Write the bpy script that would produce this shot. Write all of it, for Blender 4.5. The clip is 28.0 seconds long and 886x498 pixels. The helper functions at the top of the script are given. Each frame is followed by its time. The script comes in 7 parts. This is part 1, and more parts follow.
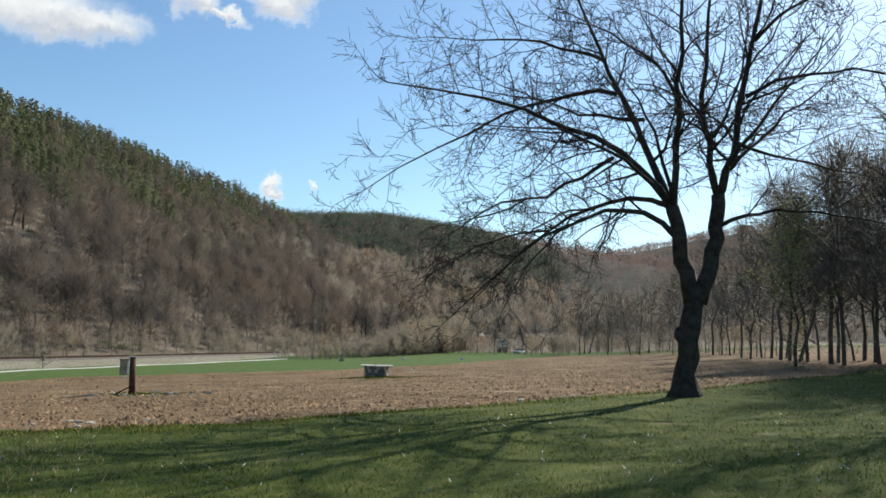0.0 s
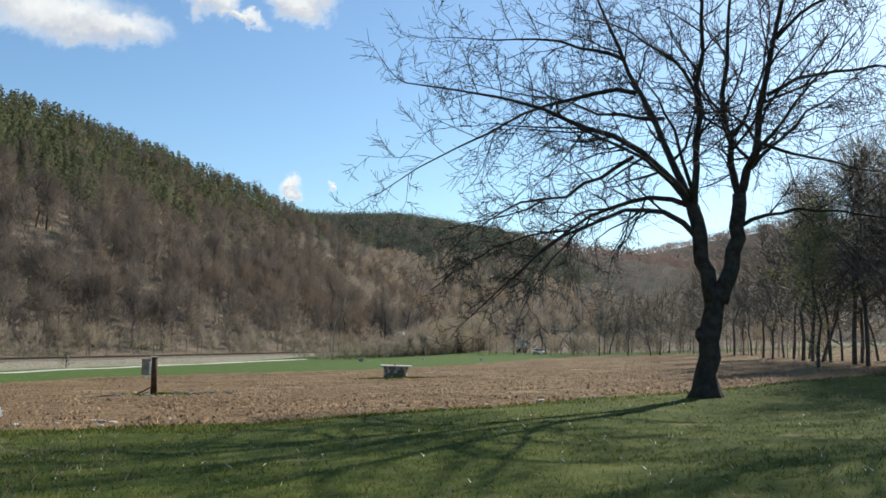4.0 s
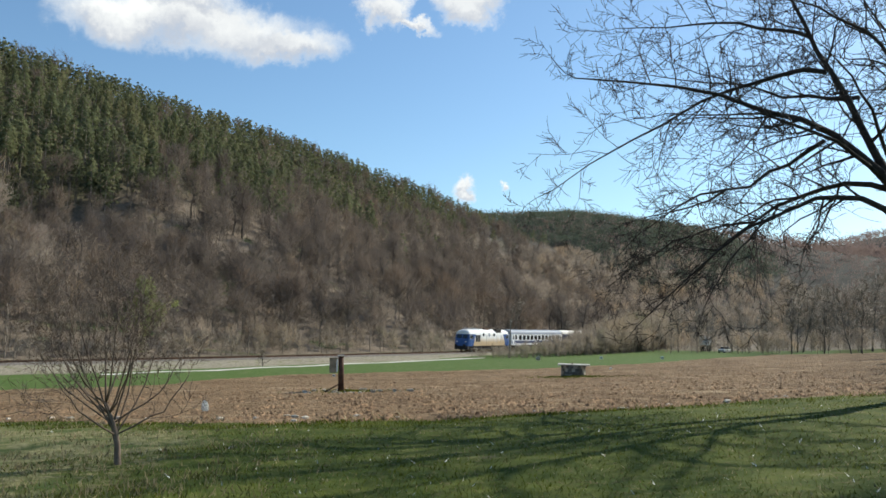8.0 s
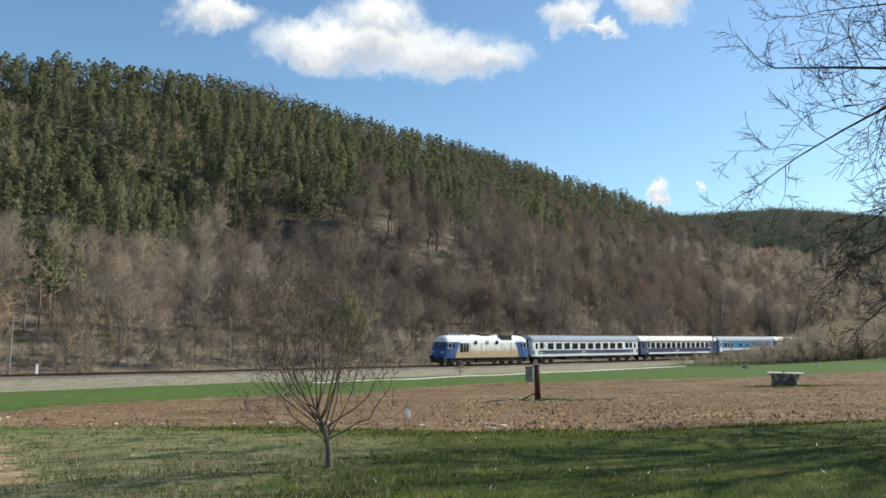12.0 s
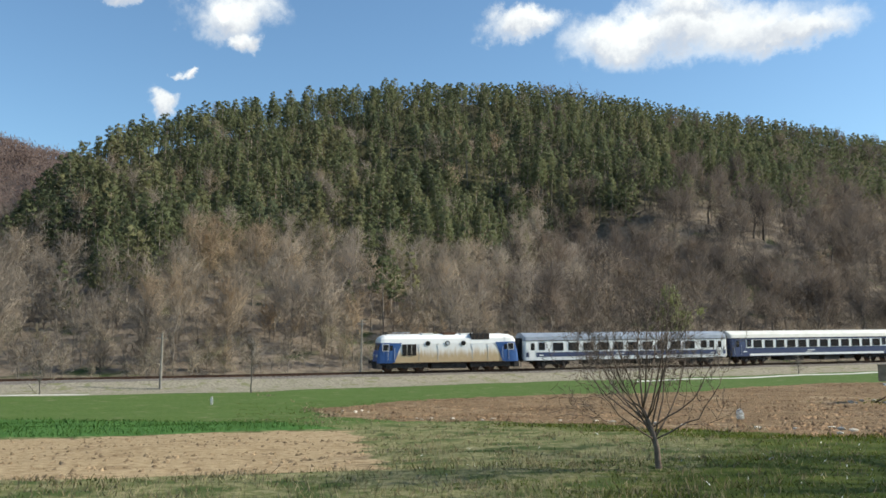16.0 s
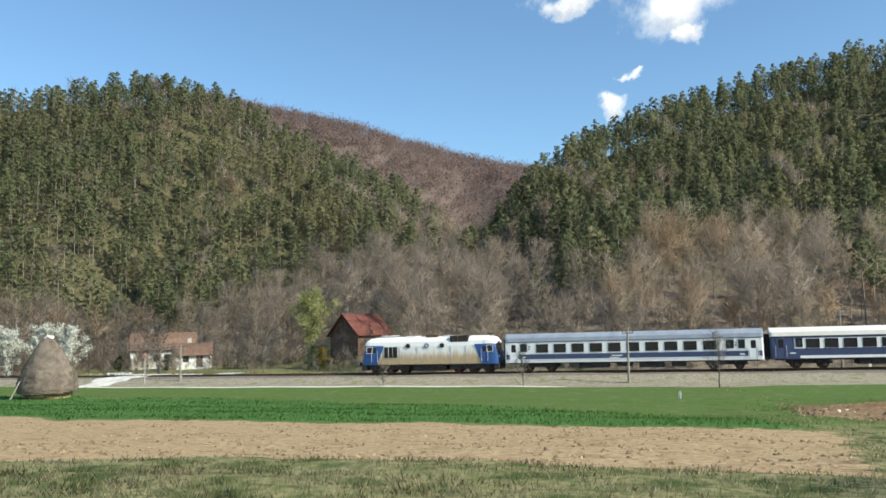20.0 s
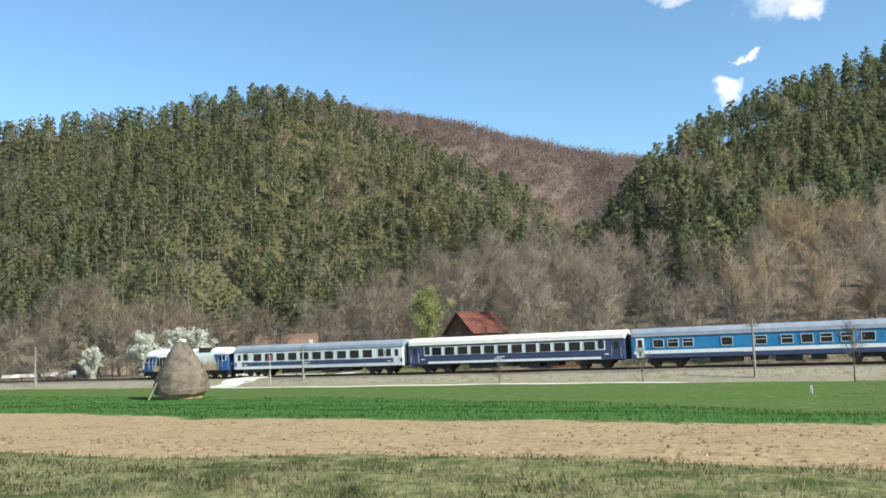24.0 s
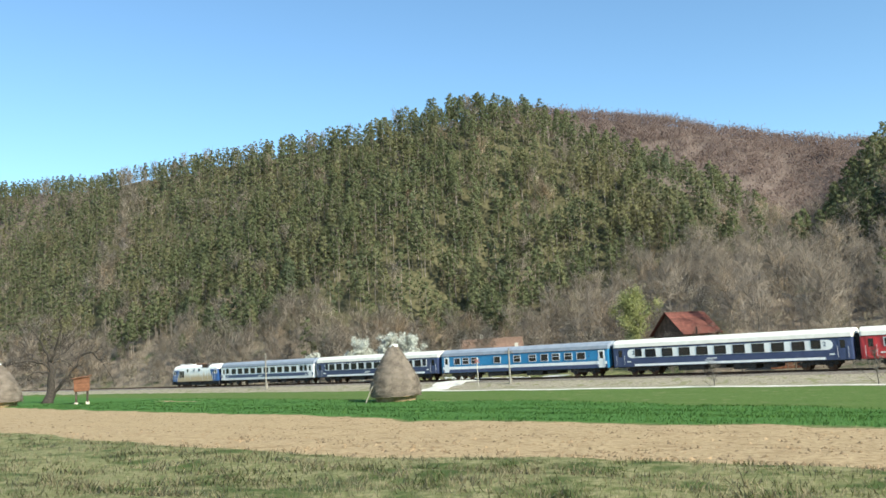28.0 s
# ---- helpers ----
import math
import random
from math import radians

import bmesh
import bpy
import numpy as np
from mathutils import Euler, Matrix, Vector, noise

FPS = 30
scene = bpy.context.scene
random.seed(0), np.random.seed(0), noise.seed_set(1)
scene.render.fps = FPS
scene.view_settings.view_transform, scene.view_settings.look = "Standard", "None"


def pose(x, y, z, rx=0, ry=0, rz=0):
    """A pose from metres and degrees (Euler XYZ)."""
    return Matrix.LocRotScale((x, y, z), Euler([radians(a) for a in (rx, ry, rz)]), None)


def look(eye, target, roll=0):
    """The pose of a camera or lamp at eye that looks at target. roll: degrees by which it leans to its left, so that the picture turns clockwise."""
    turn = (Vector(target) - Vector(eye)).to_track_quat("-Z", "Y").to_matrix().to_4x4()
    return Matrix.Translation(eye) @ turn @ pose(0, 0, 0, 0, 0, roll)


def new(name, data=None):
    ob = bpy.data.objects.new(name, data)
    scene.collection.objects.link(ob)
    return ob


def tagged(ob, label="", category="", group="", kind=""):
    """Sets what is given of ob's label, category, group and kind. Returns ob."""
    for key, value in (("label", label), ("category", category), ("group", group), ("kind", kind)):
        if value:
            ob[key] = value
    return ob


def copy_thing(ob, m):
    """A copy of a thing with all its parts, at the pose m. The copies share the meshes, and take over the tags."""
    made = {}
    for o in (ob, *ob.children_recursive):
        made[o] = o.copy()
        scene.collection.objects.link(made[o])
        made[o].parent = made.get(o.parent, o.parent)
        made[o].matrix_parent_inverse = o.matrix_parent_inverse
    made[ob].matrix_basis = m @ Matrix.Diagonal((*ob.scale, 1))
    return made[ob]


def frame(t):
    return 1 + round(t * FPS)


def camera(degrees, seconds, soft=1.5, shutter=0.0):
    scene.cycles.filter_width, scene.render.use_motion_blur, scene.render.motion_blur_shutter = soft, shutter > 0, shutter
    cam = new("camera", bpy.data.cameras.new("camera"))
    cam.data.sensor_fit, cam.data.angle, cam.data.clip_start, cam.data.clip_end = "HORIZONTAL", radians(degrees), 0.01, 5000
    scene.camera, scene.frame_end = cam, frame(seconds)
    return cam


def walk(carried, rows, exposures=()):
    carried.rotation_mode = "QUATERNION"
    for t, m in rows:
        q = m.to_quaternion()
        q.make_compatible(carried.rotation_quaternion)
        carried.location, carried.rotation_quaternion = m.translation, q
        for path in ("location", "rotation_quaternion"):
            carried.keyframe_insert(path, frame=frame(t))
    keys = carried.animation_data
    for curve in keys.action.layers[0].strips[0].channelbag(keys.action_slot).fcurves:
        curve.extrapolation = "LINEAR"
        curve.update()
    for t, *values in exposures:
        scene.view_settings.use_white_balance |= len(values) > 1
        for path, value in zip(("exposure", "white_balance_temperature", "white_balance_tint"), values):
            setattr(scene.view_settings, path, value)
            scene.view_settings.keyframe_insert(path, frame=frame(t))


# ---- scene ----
cam = camera(56.0, 28.0, soft=1.6)
EYE = Vector((0.0, 0.0, 5.0))
# seconds, then the turn about x, y and z in degrees: a man on the bank turns on the spot
TURNS = [
    (0, 95.65, -1.72, -0.17), (0.5, 95.70, -1.77, 0.14), (1, 95.72, -1.78, 0.75), (1.5, 95.75, -1.87, 0.72),
    (2, 95.72, -1.79, 0.86), (2.5, 95.69, -1.69, 0.94), (4.5, 95.62, -1.73, 1.40), (5, 95.60, -1.70, 2.69),
    (5.5, 95.44, -1.97, 3.87), (6, 95.17, -1.94, 5.67), (6.5, 95.17, -1.75, 6.89), (7, 95.20, -1.37, 9.45),
    (7.5, 95.23, -1.26, 11.74), (8, 95.23, -1.25, 13.16), (8.5, 95.39, -1.14, 14.97), (9, 95.63, -0.97, 16.95),
    (9.5, 95.64, -0.96, 19.24), (10, 95.59, -0.88, 21.13), (10.5, 95.72, -0.87, 22.31), (11, 95.77, -0.73, 23.31),
    (11.5, 95.63, -0.72, 24.71), (13.5, 95.67, 0.15, 32.73), (14, 95.35, 0.10, 35.10), (14.5, 95.03, -0.01, 37.78),
    (15, 95.23, 0.21, 41.22), (15.5, 95.54, 0.27, 44.53), (16, 95.46, 0.43, 48.12), (16.5, 95.51, 0.27, 51.39),
    (17, 95.53, 0.49, 54.09), (17.5, 95.63, 0.97, 57.71), (18, 95.71, 1.37, 62.52), (18.5, 95.39, 1.82, 67.26),
    (19, 95.23, 1.44, 72.18), (19.5, 95.58, 1.53, 76.01), (20, 95.62, 1.52, 79.06), (20.5, 95.48, 1.90, 81.51),
    (21, 95.64, 2.05, 83.66), (21.5, 95.62, 2.17, 85.88), (23.5, 95.69, 2.63, 86.85), (24, 95.74, 2.62, 86.92),
    (24.5, 95.75, 2.68, 86.99), (25, 95.84, 2.74, 87.34), (25.5, 95.91, 2.74, 87.84), (26, 95.98, 2.74, 89.16),
    (26.5, 96.20, 2.89, 91.80), (27, 96.56, 3.15, 94.66), (27.5, 96.60, 3.29, 97.82), (28, 96.68, 3.47, 100.89),
]
walk(cam, [(t, pose(EYE.x, EYE.y, EYE.z, rx, ry, rz)) for t, rx, ry, rz in TURNS],
     exposures=[(0.0, 0.25, 6600, 6), (6.0, 0.25, 6600, 6), (11.0, 0.3, 6600, 5), (15.0, 0.38, 6600, 5), (19.0, 0.52, 6600, 4), (21.0, 0.65, 6600, 4), (23.0, 0.72, 6600, 3), (26.0, 0.82, 6600, 2), (28.0, 0.85, 6600, 1)])

# ---- sky and sun ----
SUN_YAW, SUN_EL = -40.0, 33.0      # degrees left of north (+y), and above the horizon


def heading(yaw, el=0.0):
    a, e = radians(yaw), radians(el)
    return Vector((-math.sin(a) * math.cos(e), math.cos(a) * math.cos(e), math.sin(e)))


sun_data = bpy.data.lights.new("sun", "SUN")
sun_data.energy, sun_data.angle, sun_data.color = 5.0, radians(0.55), (1.0, 0.95, 0.86)
sun = new("sun", sun_data)
sun.matrix_world = look(heading(SUN_YAW, SUN_EL) * 400, (0, 0, 0))


class Nodes:
    """Short hand for building a node tree."""

    def __init__(self, tree):
        self.tree = tree

    def add(self, kind, **values):
        node = self.tree.nodes.new(kind)
        for key, value in values.items():
            if key in node.inputs:
                node.inputs[key].default_value = value
        return node

    def join(self, a, b):
        self.tree.links.new(a, b)

    def feed(self, value, socket):
        if isinstance(value, bpy.types.NodeSocket):
            self.join(value, socket)
        else:
            socket.default_value = value

    def math(self, op, a, b=0.0, clamp=False):
        node = self.tree.nodes.new("ShaderNodeMath")
        node.operation, node.use_clamp = op, clamp
        self.feed(a, node.inputs[0])
        self.feed(b, node.inputs[1])
        return node.outputs[0]

    def vec(self, op, a, b=(0, 0, 0)):
        node = self.tree.nodes.new("ShaderNodeVectorMath")
        node.operation = op
        self.feed(a, node.inputs[0])
        self.feed(b, node.inputs[1])
        return node.outputs["Value"] if op in ("DOT_PRODUCT", "LENGTH", "DISTANCE") else node.outputs["Vector"]

    def mix(self, fac, a, b):
        node = self.tree.nodes.new("ShaderNodeMix")
        node.data_type = "RGBA"
        self.feed(fac, node.inputs[0])
        self.feed(a if isinstance(a, bpy.types.NodeSocket) else (*a, 1.0), node.inputs[6])
        self.feed(b if isinstance(b, bpy.types.NodeSocket) else (*b, 1.0), node.inputs[7])
        return node.outputs[2]

    def noise(self, vector, scale, detail=4.0, rough=0.55):
        node = self.tree.nodes.new("ShaderNodeTexNoise")
        self.join(vector, node.inputs["Vector"])
        node.inputs["Scale"].default_value = scale
        node.inputs["Detail"].default_value = detail
        node.inputs["Roughness"].default_value = rough
        return node.outputs["Fac"]

    def step(self, value, low, high):
        node = self.tree.nodes.new("ShaderNodeMapRange")
        node.interpolation_type = "SMOOTHSTEP"
        self.feed(value, node.inputs[0])
        node.inputs[1].default_value, node.inputs[2].default_value = low, high
        return node.outputs[0]

    def attribute(self, name):
        node = self.tree.nodes.new("ShaderNodeAttribute")
        node.attribute_name = name
        return node.outputs["Fac"]


world = bpy.data.worlds.new("world")
scene.world = world
world.use_nodes = True
world.node_tree.nodes.clear()
W = Nodes(world.node_tree)
sky = W.add("ShaderNodeTexSky")
sky.sky_type, sky.sun_disc = "NISHITA", False
sky.sun_elevation, sky.sun_rotation = radians(SUN_EL), radians(-SUN_YAW)
sky.altitude, sky.air_density, sky.dust_density, sky.ozone_density = 300.0, 1.0, 0.7, 2.0
way = W.add("ShaderNodeTexCoord").outputs["Generated"]
wide = W.add("ShaderNodeTexNoise")
W.join(way, wide.inputs["Vector"])
wide.inputs["Scale"].default_value, wide.inputs["Detail"].default_value = 9.0, 7.0
wide.inputs["Roughness"].default_value = 0.66
ragged = W.vec("ADD", way, W.vec("MULTIPLY", W.vec("SUBTRACT", wide.outputs["Color"], (0.5, 0.5, 0.5)), (0.15, 0.15, 0.12)))
# fair-weather clouds: heading, height, half width and half height, in degrees
CLOUDS = [
    (30.1, 19.2, 8.0, 2.2), (25.0, 18.4, 4.6, 1.5), (35.0, 19.2, 3.9, 2.2), (32.3, 21.0, 3.6, 1.8), (42.4, 20.2, 3.0, 1.3),
    (17.7, 20.8, 1.5, 1.5), (11.9, 21.8, 3.0, 1.2), (16.4, 20.0, 2.2, 0.5), (11.8, 9.2, 1.1, 0.7), (8.0, 9.6, 0.5, 0.4),
    (62.8, 21.0, 3.6, 2.0), (61.9, 19.2, 1.2, 1.3), (69.7, 21.8, 2.4, 1.0), (67.4, 14.2, 1.0, 0.9), (65.6, 16.3, 0.7, 0.4),
]
thick, under = None, None
for yaw, el, half_w, half_h in CLOUDS:
    c = heading(yaw, el)
    side = heading(yaw - 90)
    up = c.cross(side) * -1.0
    if up.z < 0:
        up = -up
    a = W.math("DIVIDE", W.vec("DOT_PRODUCT", ragged, tuple(side)), math.sin(radians(half_w)))
    b = W.math("DIVIDE", W.math("SUBTRACT", W.vec("DOT_PRODUCT", ragged, tuple(up)), 0.0), math.sin(radians(half_h)))
    near = W.math("SUBTRACT", 1.0, W.math("SQRT", W.math("ADD", W.math("MULTIPLY", a, a), W.math("MULTIPLY", b, b))))
    front = W.math("GREATER_THAN", W.vec("DOT_PRODUCT", way, tuple(c)), 0.5)
    near = W.math("MULTIPLY", W.math("ADD", near, 4.0), front)
    low = W.math("MULTIPLY", W.step(W.math("MULTIPLY", b, -1.0), -0.25, 0.6), W.step(near, 4.05, 4.5))
    under = low if under is None else W.math("MAXIMUM", under, low)
    thick = near if thick is None else W.math("MAXIMUM", thick, near)
cover = W.step(thick, 3.82, 4.66)
billow = W.step(W.noise(ragged, 13.0, 6.0), 0.36, 0.66)
shade = W.math("ADD", W.math("MULTIPLY", under, 0.70), W.math("MULTIPLY", W.math("SUBTRACT", 1.0, billow), 0.42), True)
cloud_colour = W.mix(shade, (7.5, 7.5, 7.5), (4.5, 4.65, 5.15))
clear_sky = W.vec("MULTIPLY", sky.outputs["Color"], (0.84, 0.99, 1.08))
skylit = W.mix(W.math("MULTIPLY", cover, 0.95), clear_sky, cloud_colour)
background = W.add("ShaderNodeBackground", Strength=0.122)
W.join(skylit, background.inputs["Color"])
W.join(background.outputs[0], W.add("ShaderNodeOutputWorld").inputs["Surface"])

# ---- materials ----
def material(name):
    mat = bpy.data.materials.new(name)
    mat.use_nodes = True
    mat.node_tree.nodes.clear()
    N = Nodes(mat.node_tree)
    shader = N.add("ShaderNodeBsdfPrincipled")
    N.join(shader.outputs[0], N.add("ShaderNodeOutputMaterial").inputs["Surface"])
    return mat, N, shader


def bump(N, shader, height, strength, distance):
    node = N.add("ShaderNodeBump", Strength=strength, Distance=distance)
    N.join(height, node.inputs["Height"])
    N.join(node.outputs[0], shader.inputs["Normal"])


def surface(name, dark, light, scale=3.0, rough=0.8, metal=0.0, relief=0.3, distance=0.01, fine=None, spec=0.3, vary=0.0, island=0.0):
    """A material of two mingled tones with grain at two scales."""
    mat, N, shader = material(name)
    where = N.add("ShaderNodeTexCoord").outputs["Object"]
    big, small = N.noise(where, scale, 4), N.noise(where, fine or scale * 9, 3)
    fac = N.step(N.math("ADD", N.math("MULTIPLY", big, 0.65), N.math("MULTIPLY", small, 0.35)), 0.32, 0.68)
    colour = N.mix(fac, dark, light)
    if vary or island:
        tone = N.add("ShaderNodeHueSaturation")
        pick = N.add("ShaderNodeObjectInfo").outputs["Random"] if vary else N.add("ShaderNodeNewGeometry").outputs["Random Per Island"]
        amount = vary or island
        N.join(N.math("ADD", N.math("MULTIPLY", pick, 2 * amount), 1.0 - amount), tone.inputs["Value"])
        N.join(colour, tone.inputs["Color"])
        colour = tone.outputs[0]
    N.join(colour, shader.inputs["Base Color"])
    shader.inputs["Roughness"].default_value = rough
    shader.inputs["Metallic"].default_value = metal
    shader.inputs["Specular IOR Level"].default_value = spec
    if relief:
        bump(N, shader, N.math("ADD", big, small), relief, distance)
    return mat


def ground_material():
    mat, N, shader = material("ground")
    where = N.add("ShaderNodeTexCoord").outputs["Object"]
    n_wide, n_mid, n_fine, n_grain = N.noise(where, 0.12, 4), N.noise(where, 0.9, 5), N.noise(where, 5.0, 4), N.noise(where, 22.0, 3)
    ragged = N.math("ADD", N.math("MULTIPLY", N.math("SUBTRACT", n_fine, 0.5), 0.7), N.math("MULTIPLY", N.math("SUBTRACT", n_mid, 0.5), 0.5))

    def zone(key):
        return N.step(N.math("ADD", N.attribute(key), N.math("MULTIPLY", ragged, 0.55)), 0.40, 0.60)

    lawn = N.mix(N.step(n_mid, 0.35, 0.68), (0.050, 0.072, 0.010), (0.104, 0.118, 0.022))
    lawn = N.mix(N.step(n_fine, 0.52, 0.78), lawn, (0.140, 0.122, 0.050))
    lawn = N.mix(N.step(n_grain, 0.52, 0.75), lawn, (0.035, 0.070, 0.014))
    lawn = N.mix(N.math("MULTIPLY", N.step(n_mid, 0.66, 0.72), 0.7), lawn, (0.20, 0.168, 0.098))
    straw = N.mix(N.step(n_fine, 0.35, 0.65), (0.128, 0.136, 0.050), (0.262, 0.234, 0.120))
    straw = N.mix(N.step(n_mid, 0.46, 0.66), straw, (0.060, 0.085, 0.024))
    base = N.mix(zone("rough"), lawn, straw)
    meadow = N.mix(N.step(n_fine, 0.3, 0.7), (0.062, 0.110, 0.024), (0.106, 0.150, 0.042))
    meadow = N.mix(N.step(n_mid, 0.55, 0.72), meadow, (0.150, 0.165, 0.070))
    base = N.mix(N.attribute("meadow"), base, meadow)
    crop = N.mix(N.step(n_fine, 0.3, 0.7), (0.040, 0.105, 0.022), (0.088, 0.180, 0.045))
    base = N.mix(zone("crop"), base, crop)
    soil = N.mix(N.step(n_fine, 0.38, 0.62), (0.105, 0.064, 0.034), (0.250, 0.166, 0.092))
    soil = N.mix(N.step(n_wide, 0.35, 0.65), soil, N.mix(n_grain, (0.178, 0.112, 0.060), (0.315, 0.218, 0.126)))
    streak = N.noise(N.vec("MULTIPLY", where, (0.22, 0.85, 1.0)), 1.0, 5)
    clump = N.noise(N.vec("MULTIPLY", where, (1.1, 2.6, 1.0)), 1.0, 4)
    soil = N.mix(N.step(streak, 0.52, 0.72), soil, (0.33, 0.240, 0.145))
    soil = N.mix(N.math("MULTIPLY", N.step(clump, 0.55, 0.70), 0.8), soil, (0.088, 0.056, 0.034))
    base = N.mix(zone("plough"), base, soil)
    tilled = N.mix(N.step(n_fine, 0.3, 0.7), (0.27, 0.188, 0.102), (0.43, 0.320, 0.188))
    tilled = N.mix(N.math("MULTIPLY", N.step(n_mid, 0.52, 0.68), 0.6), tilled, (0.22, 0.148, 0.080))
    base = N.mix(zone("tilled"), base, tilled)
    wood = N.mix(N.step(n_mid, 0.35, 0.65), (0.150, 0.118, 0.088), (0.245, 0.196, 0.148))
    wood = N.mix(N.step(n_wide, 0.55, 0.70), wood, (0.055, 0.075, 0.025))
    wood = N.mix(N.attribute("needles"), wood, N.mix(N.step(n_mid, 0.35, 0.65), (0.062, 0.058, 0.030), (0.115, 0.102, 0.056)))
    wood = N.mix(N.attribute("beech"), wood, N.mix(N.step(n_mid, 0.3, 0.7), (0.106, 0.080, 0.068), (0.145, 0.110, 0.094)))
    wood = N.mix(N.attribute("litter"), wood, N.mix(N.step(n_mid, 0.3, 0.7), (0.044, 0.044, 0.036), (0.076, 0.070, 0.058)))
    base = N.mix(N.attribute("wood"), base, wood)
    gravel = N.mix(N.step(n_fine, 0.35, 0.65), (0.19, 0.166, 0.120), (0.345, 0.305, 0.228))
    gravel = N.mix(N.step(n_mid, 0.50, 0.68), gravel, (0.185, 0.180, 0.092))
    base = N.mix(zone("gravel"), base, gravel)
    base = N.mix(zone("stone"), base, N.mix(N.step(n_grain, 0.4, 0.6), (0.10, 0.085, 0.07), (0.24, 0.21, 0.18)))
    N.join(base, shader.inputs["Base Color"])
    shader.inputs["Roughness"].default_value = 0.95
    shader.inputs["Specular IOR Level"].default_value = 0.1
    height = N.math("ADD", N.math("MULTIPLY", n_fine, 1.0), N.math("MULTIPLY", n_grain, 0.45))
    height = N.math("MULTIPLY", height, N.math("ADD", N.math("MULTIPLY", N.attribute("plough"), 1.6), 0.6))
    bump(N, shader, height, 0.7, 0.09)
    return mat


def leafy(mat, share):
    """Lets some light through thin leaves or needles."""
    tree = mat.node_tree
    N = Nodes(tree)
    shader = next(n for n in tree.nodes if n.type == "BSDF_PRINCIPLED")
    out = next(n for n in tree.nodes if n.type == "OUTPUT_MATERIAL")
    glow = N.add("ShaderNodeBsdfTranslucent")
    N.join(shader.inputs["Base Color"].links[0].from_socket, glow.inputs["Color"])
    blend = N.add("ShaderNodeMixShader", Fac=share)
    N.join(shader.outputs[0], blend.inputs[1])
    N.join(glow.outputs[0], blend.inputs[2])
    N.join(blend.outputs[0], out.inputs["Surface"])
    return mat


def wood_tint(name, tones, size, island, share=0.0):
    """Twigs or needles whose tone drifts from stand to stand."""
    mat, N, shader = material(name)
    where = N.add("ShaderNodeTexCoord").outputs["Object"]
    a, b, c = N.noise(where, size, 3), N.noise(N.vec("ADD", where, (71.0, 33.0, 9.0)), size * 1.7, 3), N.noise(where, size * 12, 3)
    colour = N.mix(N.step(c, 0.3, 0.7), tones[0], tones[1])
    colour = N.mix(N.step(a, 0.54, 0.66), colour, tones[2])
    colour = N.mix(N.step(b, 0.56, 0.68), colour, tones[3])
    tone = N.add("ShaderNodeHueSaturation")
    pick = N.add("ShaderNodeNewGeometry").outputs["Random Per Island"]
    each = N.attribute("tone")
    colour = N.mix(N.math("MULTIPLY", N.step(each, 0.86, 0.94), 0.6), colour, tones[2])
    N.join(N.math("ADD", N.math("MULTIPLY", pick, 2 * island), N.math("ADD", N.math("MULTIPLY", each, 0.30), 0.85 - island)), tone.inputs["Value"])
    N.join(colour, tone.inputs["Color"])
    N.join(tone.outputs[0], shader.inputs["Base Color"])
    shader.inputs["Roughness"].default_value = 0.9
    shader.inputs["Specular IOR Level"].default_value = 0.15
    return leafy(mat, share) if share else mat


PINE = wood_tint("pine_needles", ((0.122, 0.138, 0.068), (0.154, 0.168, 0.086), (0.188, 0.178, 0.090), (0.116, 0.138, 0.080)), 0.035, 0.06, 0.50)
BARE = wood_tint("bare_twigs", ((0.300, 0.250, 0.198), (0.385, 0.328, 0.262), (0.375, 0.282, 0.188), (0.305, 0.260, 0.220)), 0.03, 0.08, 0.45)
THICKET = wood_tint("thicket_twigs", ((0.295, 0.245, 0.190), (0.385, 0.322, 0.252), (0.385, 0.278, 0.172), (0.290, 0.262, 0.168)), 0.04, 0.08, 0.45)
# dark oak tone, made darker still: the backlit slope's shade is put into it
SHADED_OAK_TWIG = wood_tint("shaded_oak_twigs", ((0.132, 0.110, 0.094), (0.182, 0.152, 0.128), (0.190, 0.142, 0.106), (0.140, 0.118, 0.106)), 0.03, 0.08, 0.45)
SCRUB = wood_tint("scrub_twigs", ((0.260, 0.220, 0.175), (0.350, 0.302, 0.242), (0.330, 0.270, 0.190), (0.240, 0.230, 0.145)), 0.05, 0.08, 0.45)
PINE_STEM = surface("pine_bark", (0.150, 0.120, 0.098), (0.290, 0.245, 0.205), 0.8, 0.9, relief=0, island=0.2)
TRUNK = surface("forest_bark", (0.120, 0.100, 0.082), (0.235, 0.200, 0.165), 0.8, 0.9, relief=0, island=0.2)
OAK_BARK = surface("dark_oak_bark", (0.045, 0.037, 0.030), (0.110, 0.092, 0.075), 1.2, 0.9, relief=0)

# ---- the lie of the land ----
A = radians(22.0)
ALONG = np.array((-math.sin(A), -math.cos(A)))      # the way the train goes
ACROSS = np.array((math.cos(A), -math.sin(A)))      # from the line to the bank
RAIL_Z = 0.40
BANK_Q = (-14, -6, 6, 22, 40, 56, 67, 78, 87, 92, 100, 120, 200, 900)
BANK_Z = (-0.3, -0.5, -0.5, -0.4, 0.1, 0.9, 1.6, 2.5, 3.15, 3.4, 4.1, 4.9, 5.6, 9.0)


def soft(value, low, high):
    k = np.clip((value - low) / (high - low), 0, 1)
    return k * k * (3 - 2 * k)


def line_w(v):
    """How far the line lies across, at v metres along: it bends gently."""
    v = np.clip(v, -330, 420)
    return -90.15 - 0.1108 * v - 0.000399 * v * v + 0.000001 * v ** 3


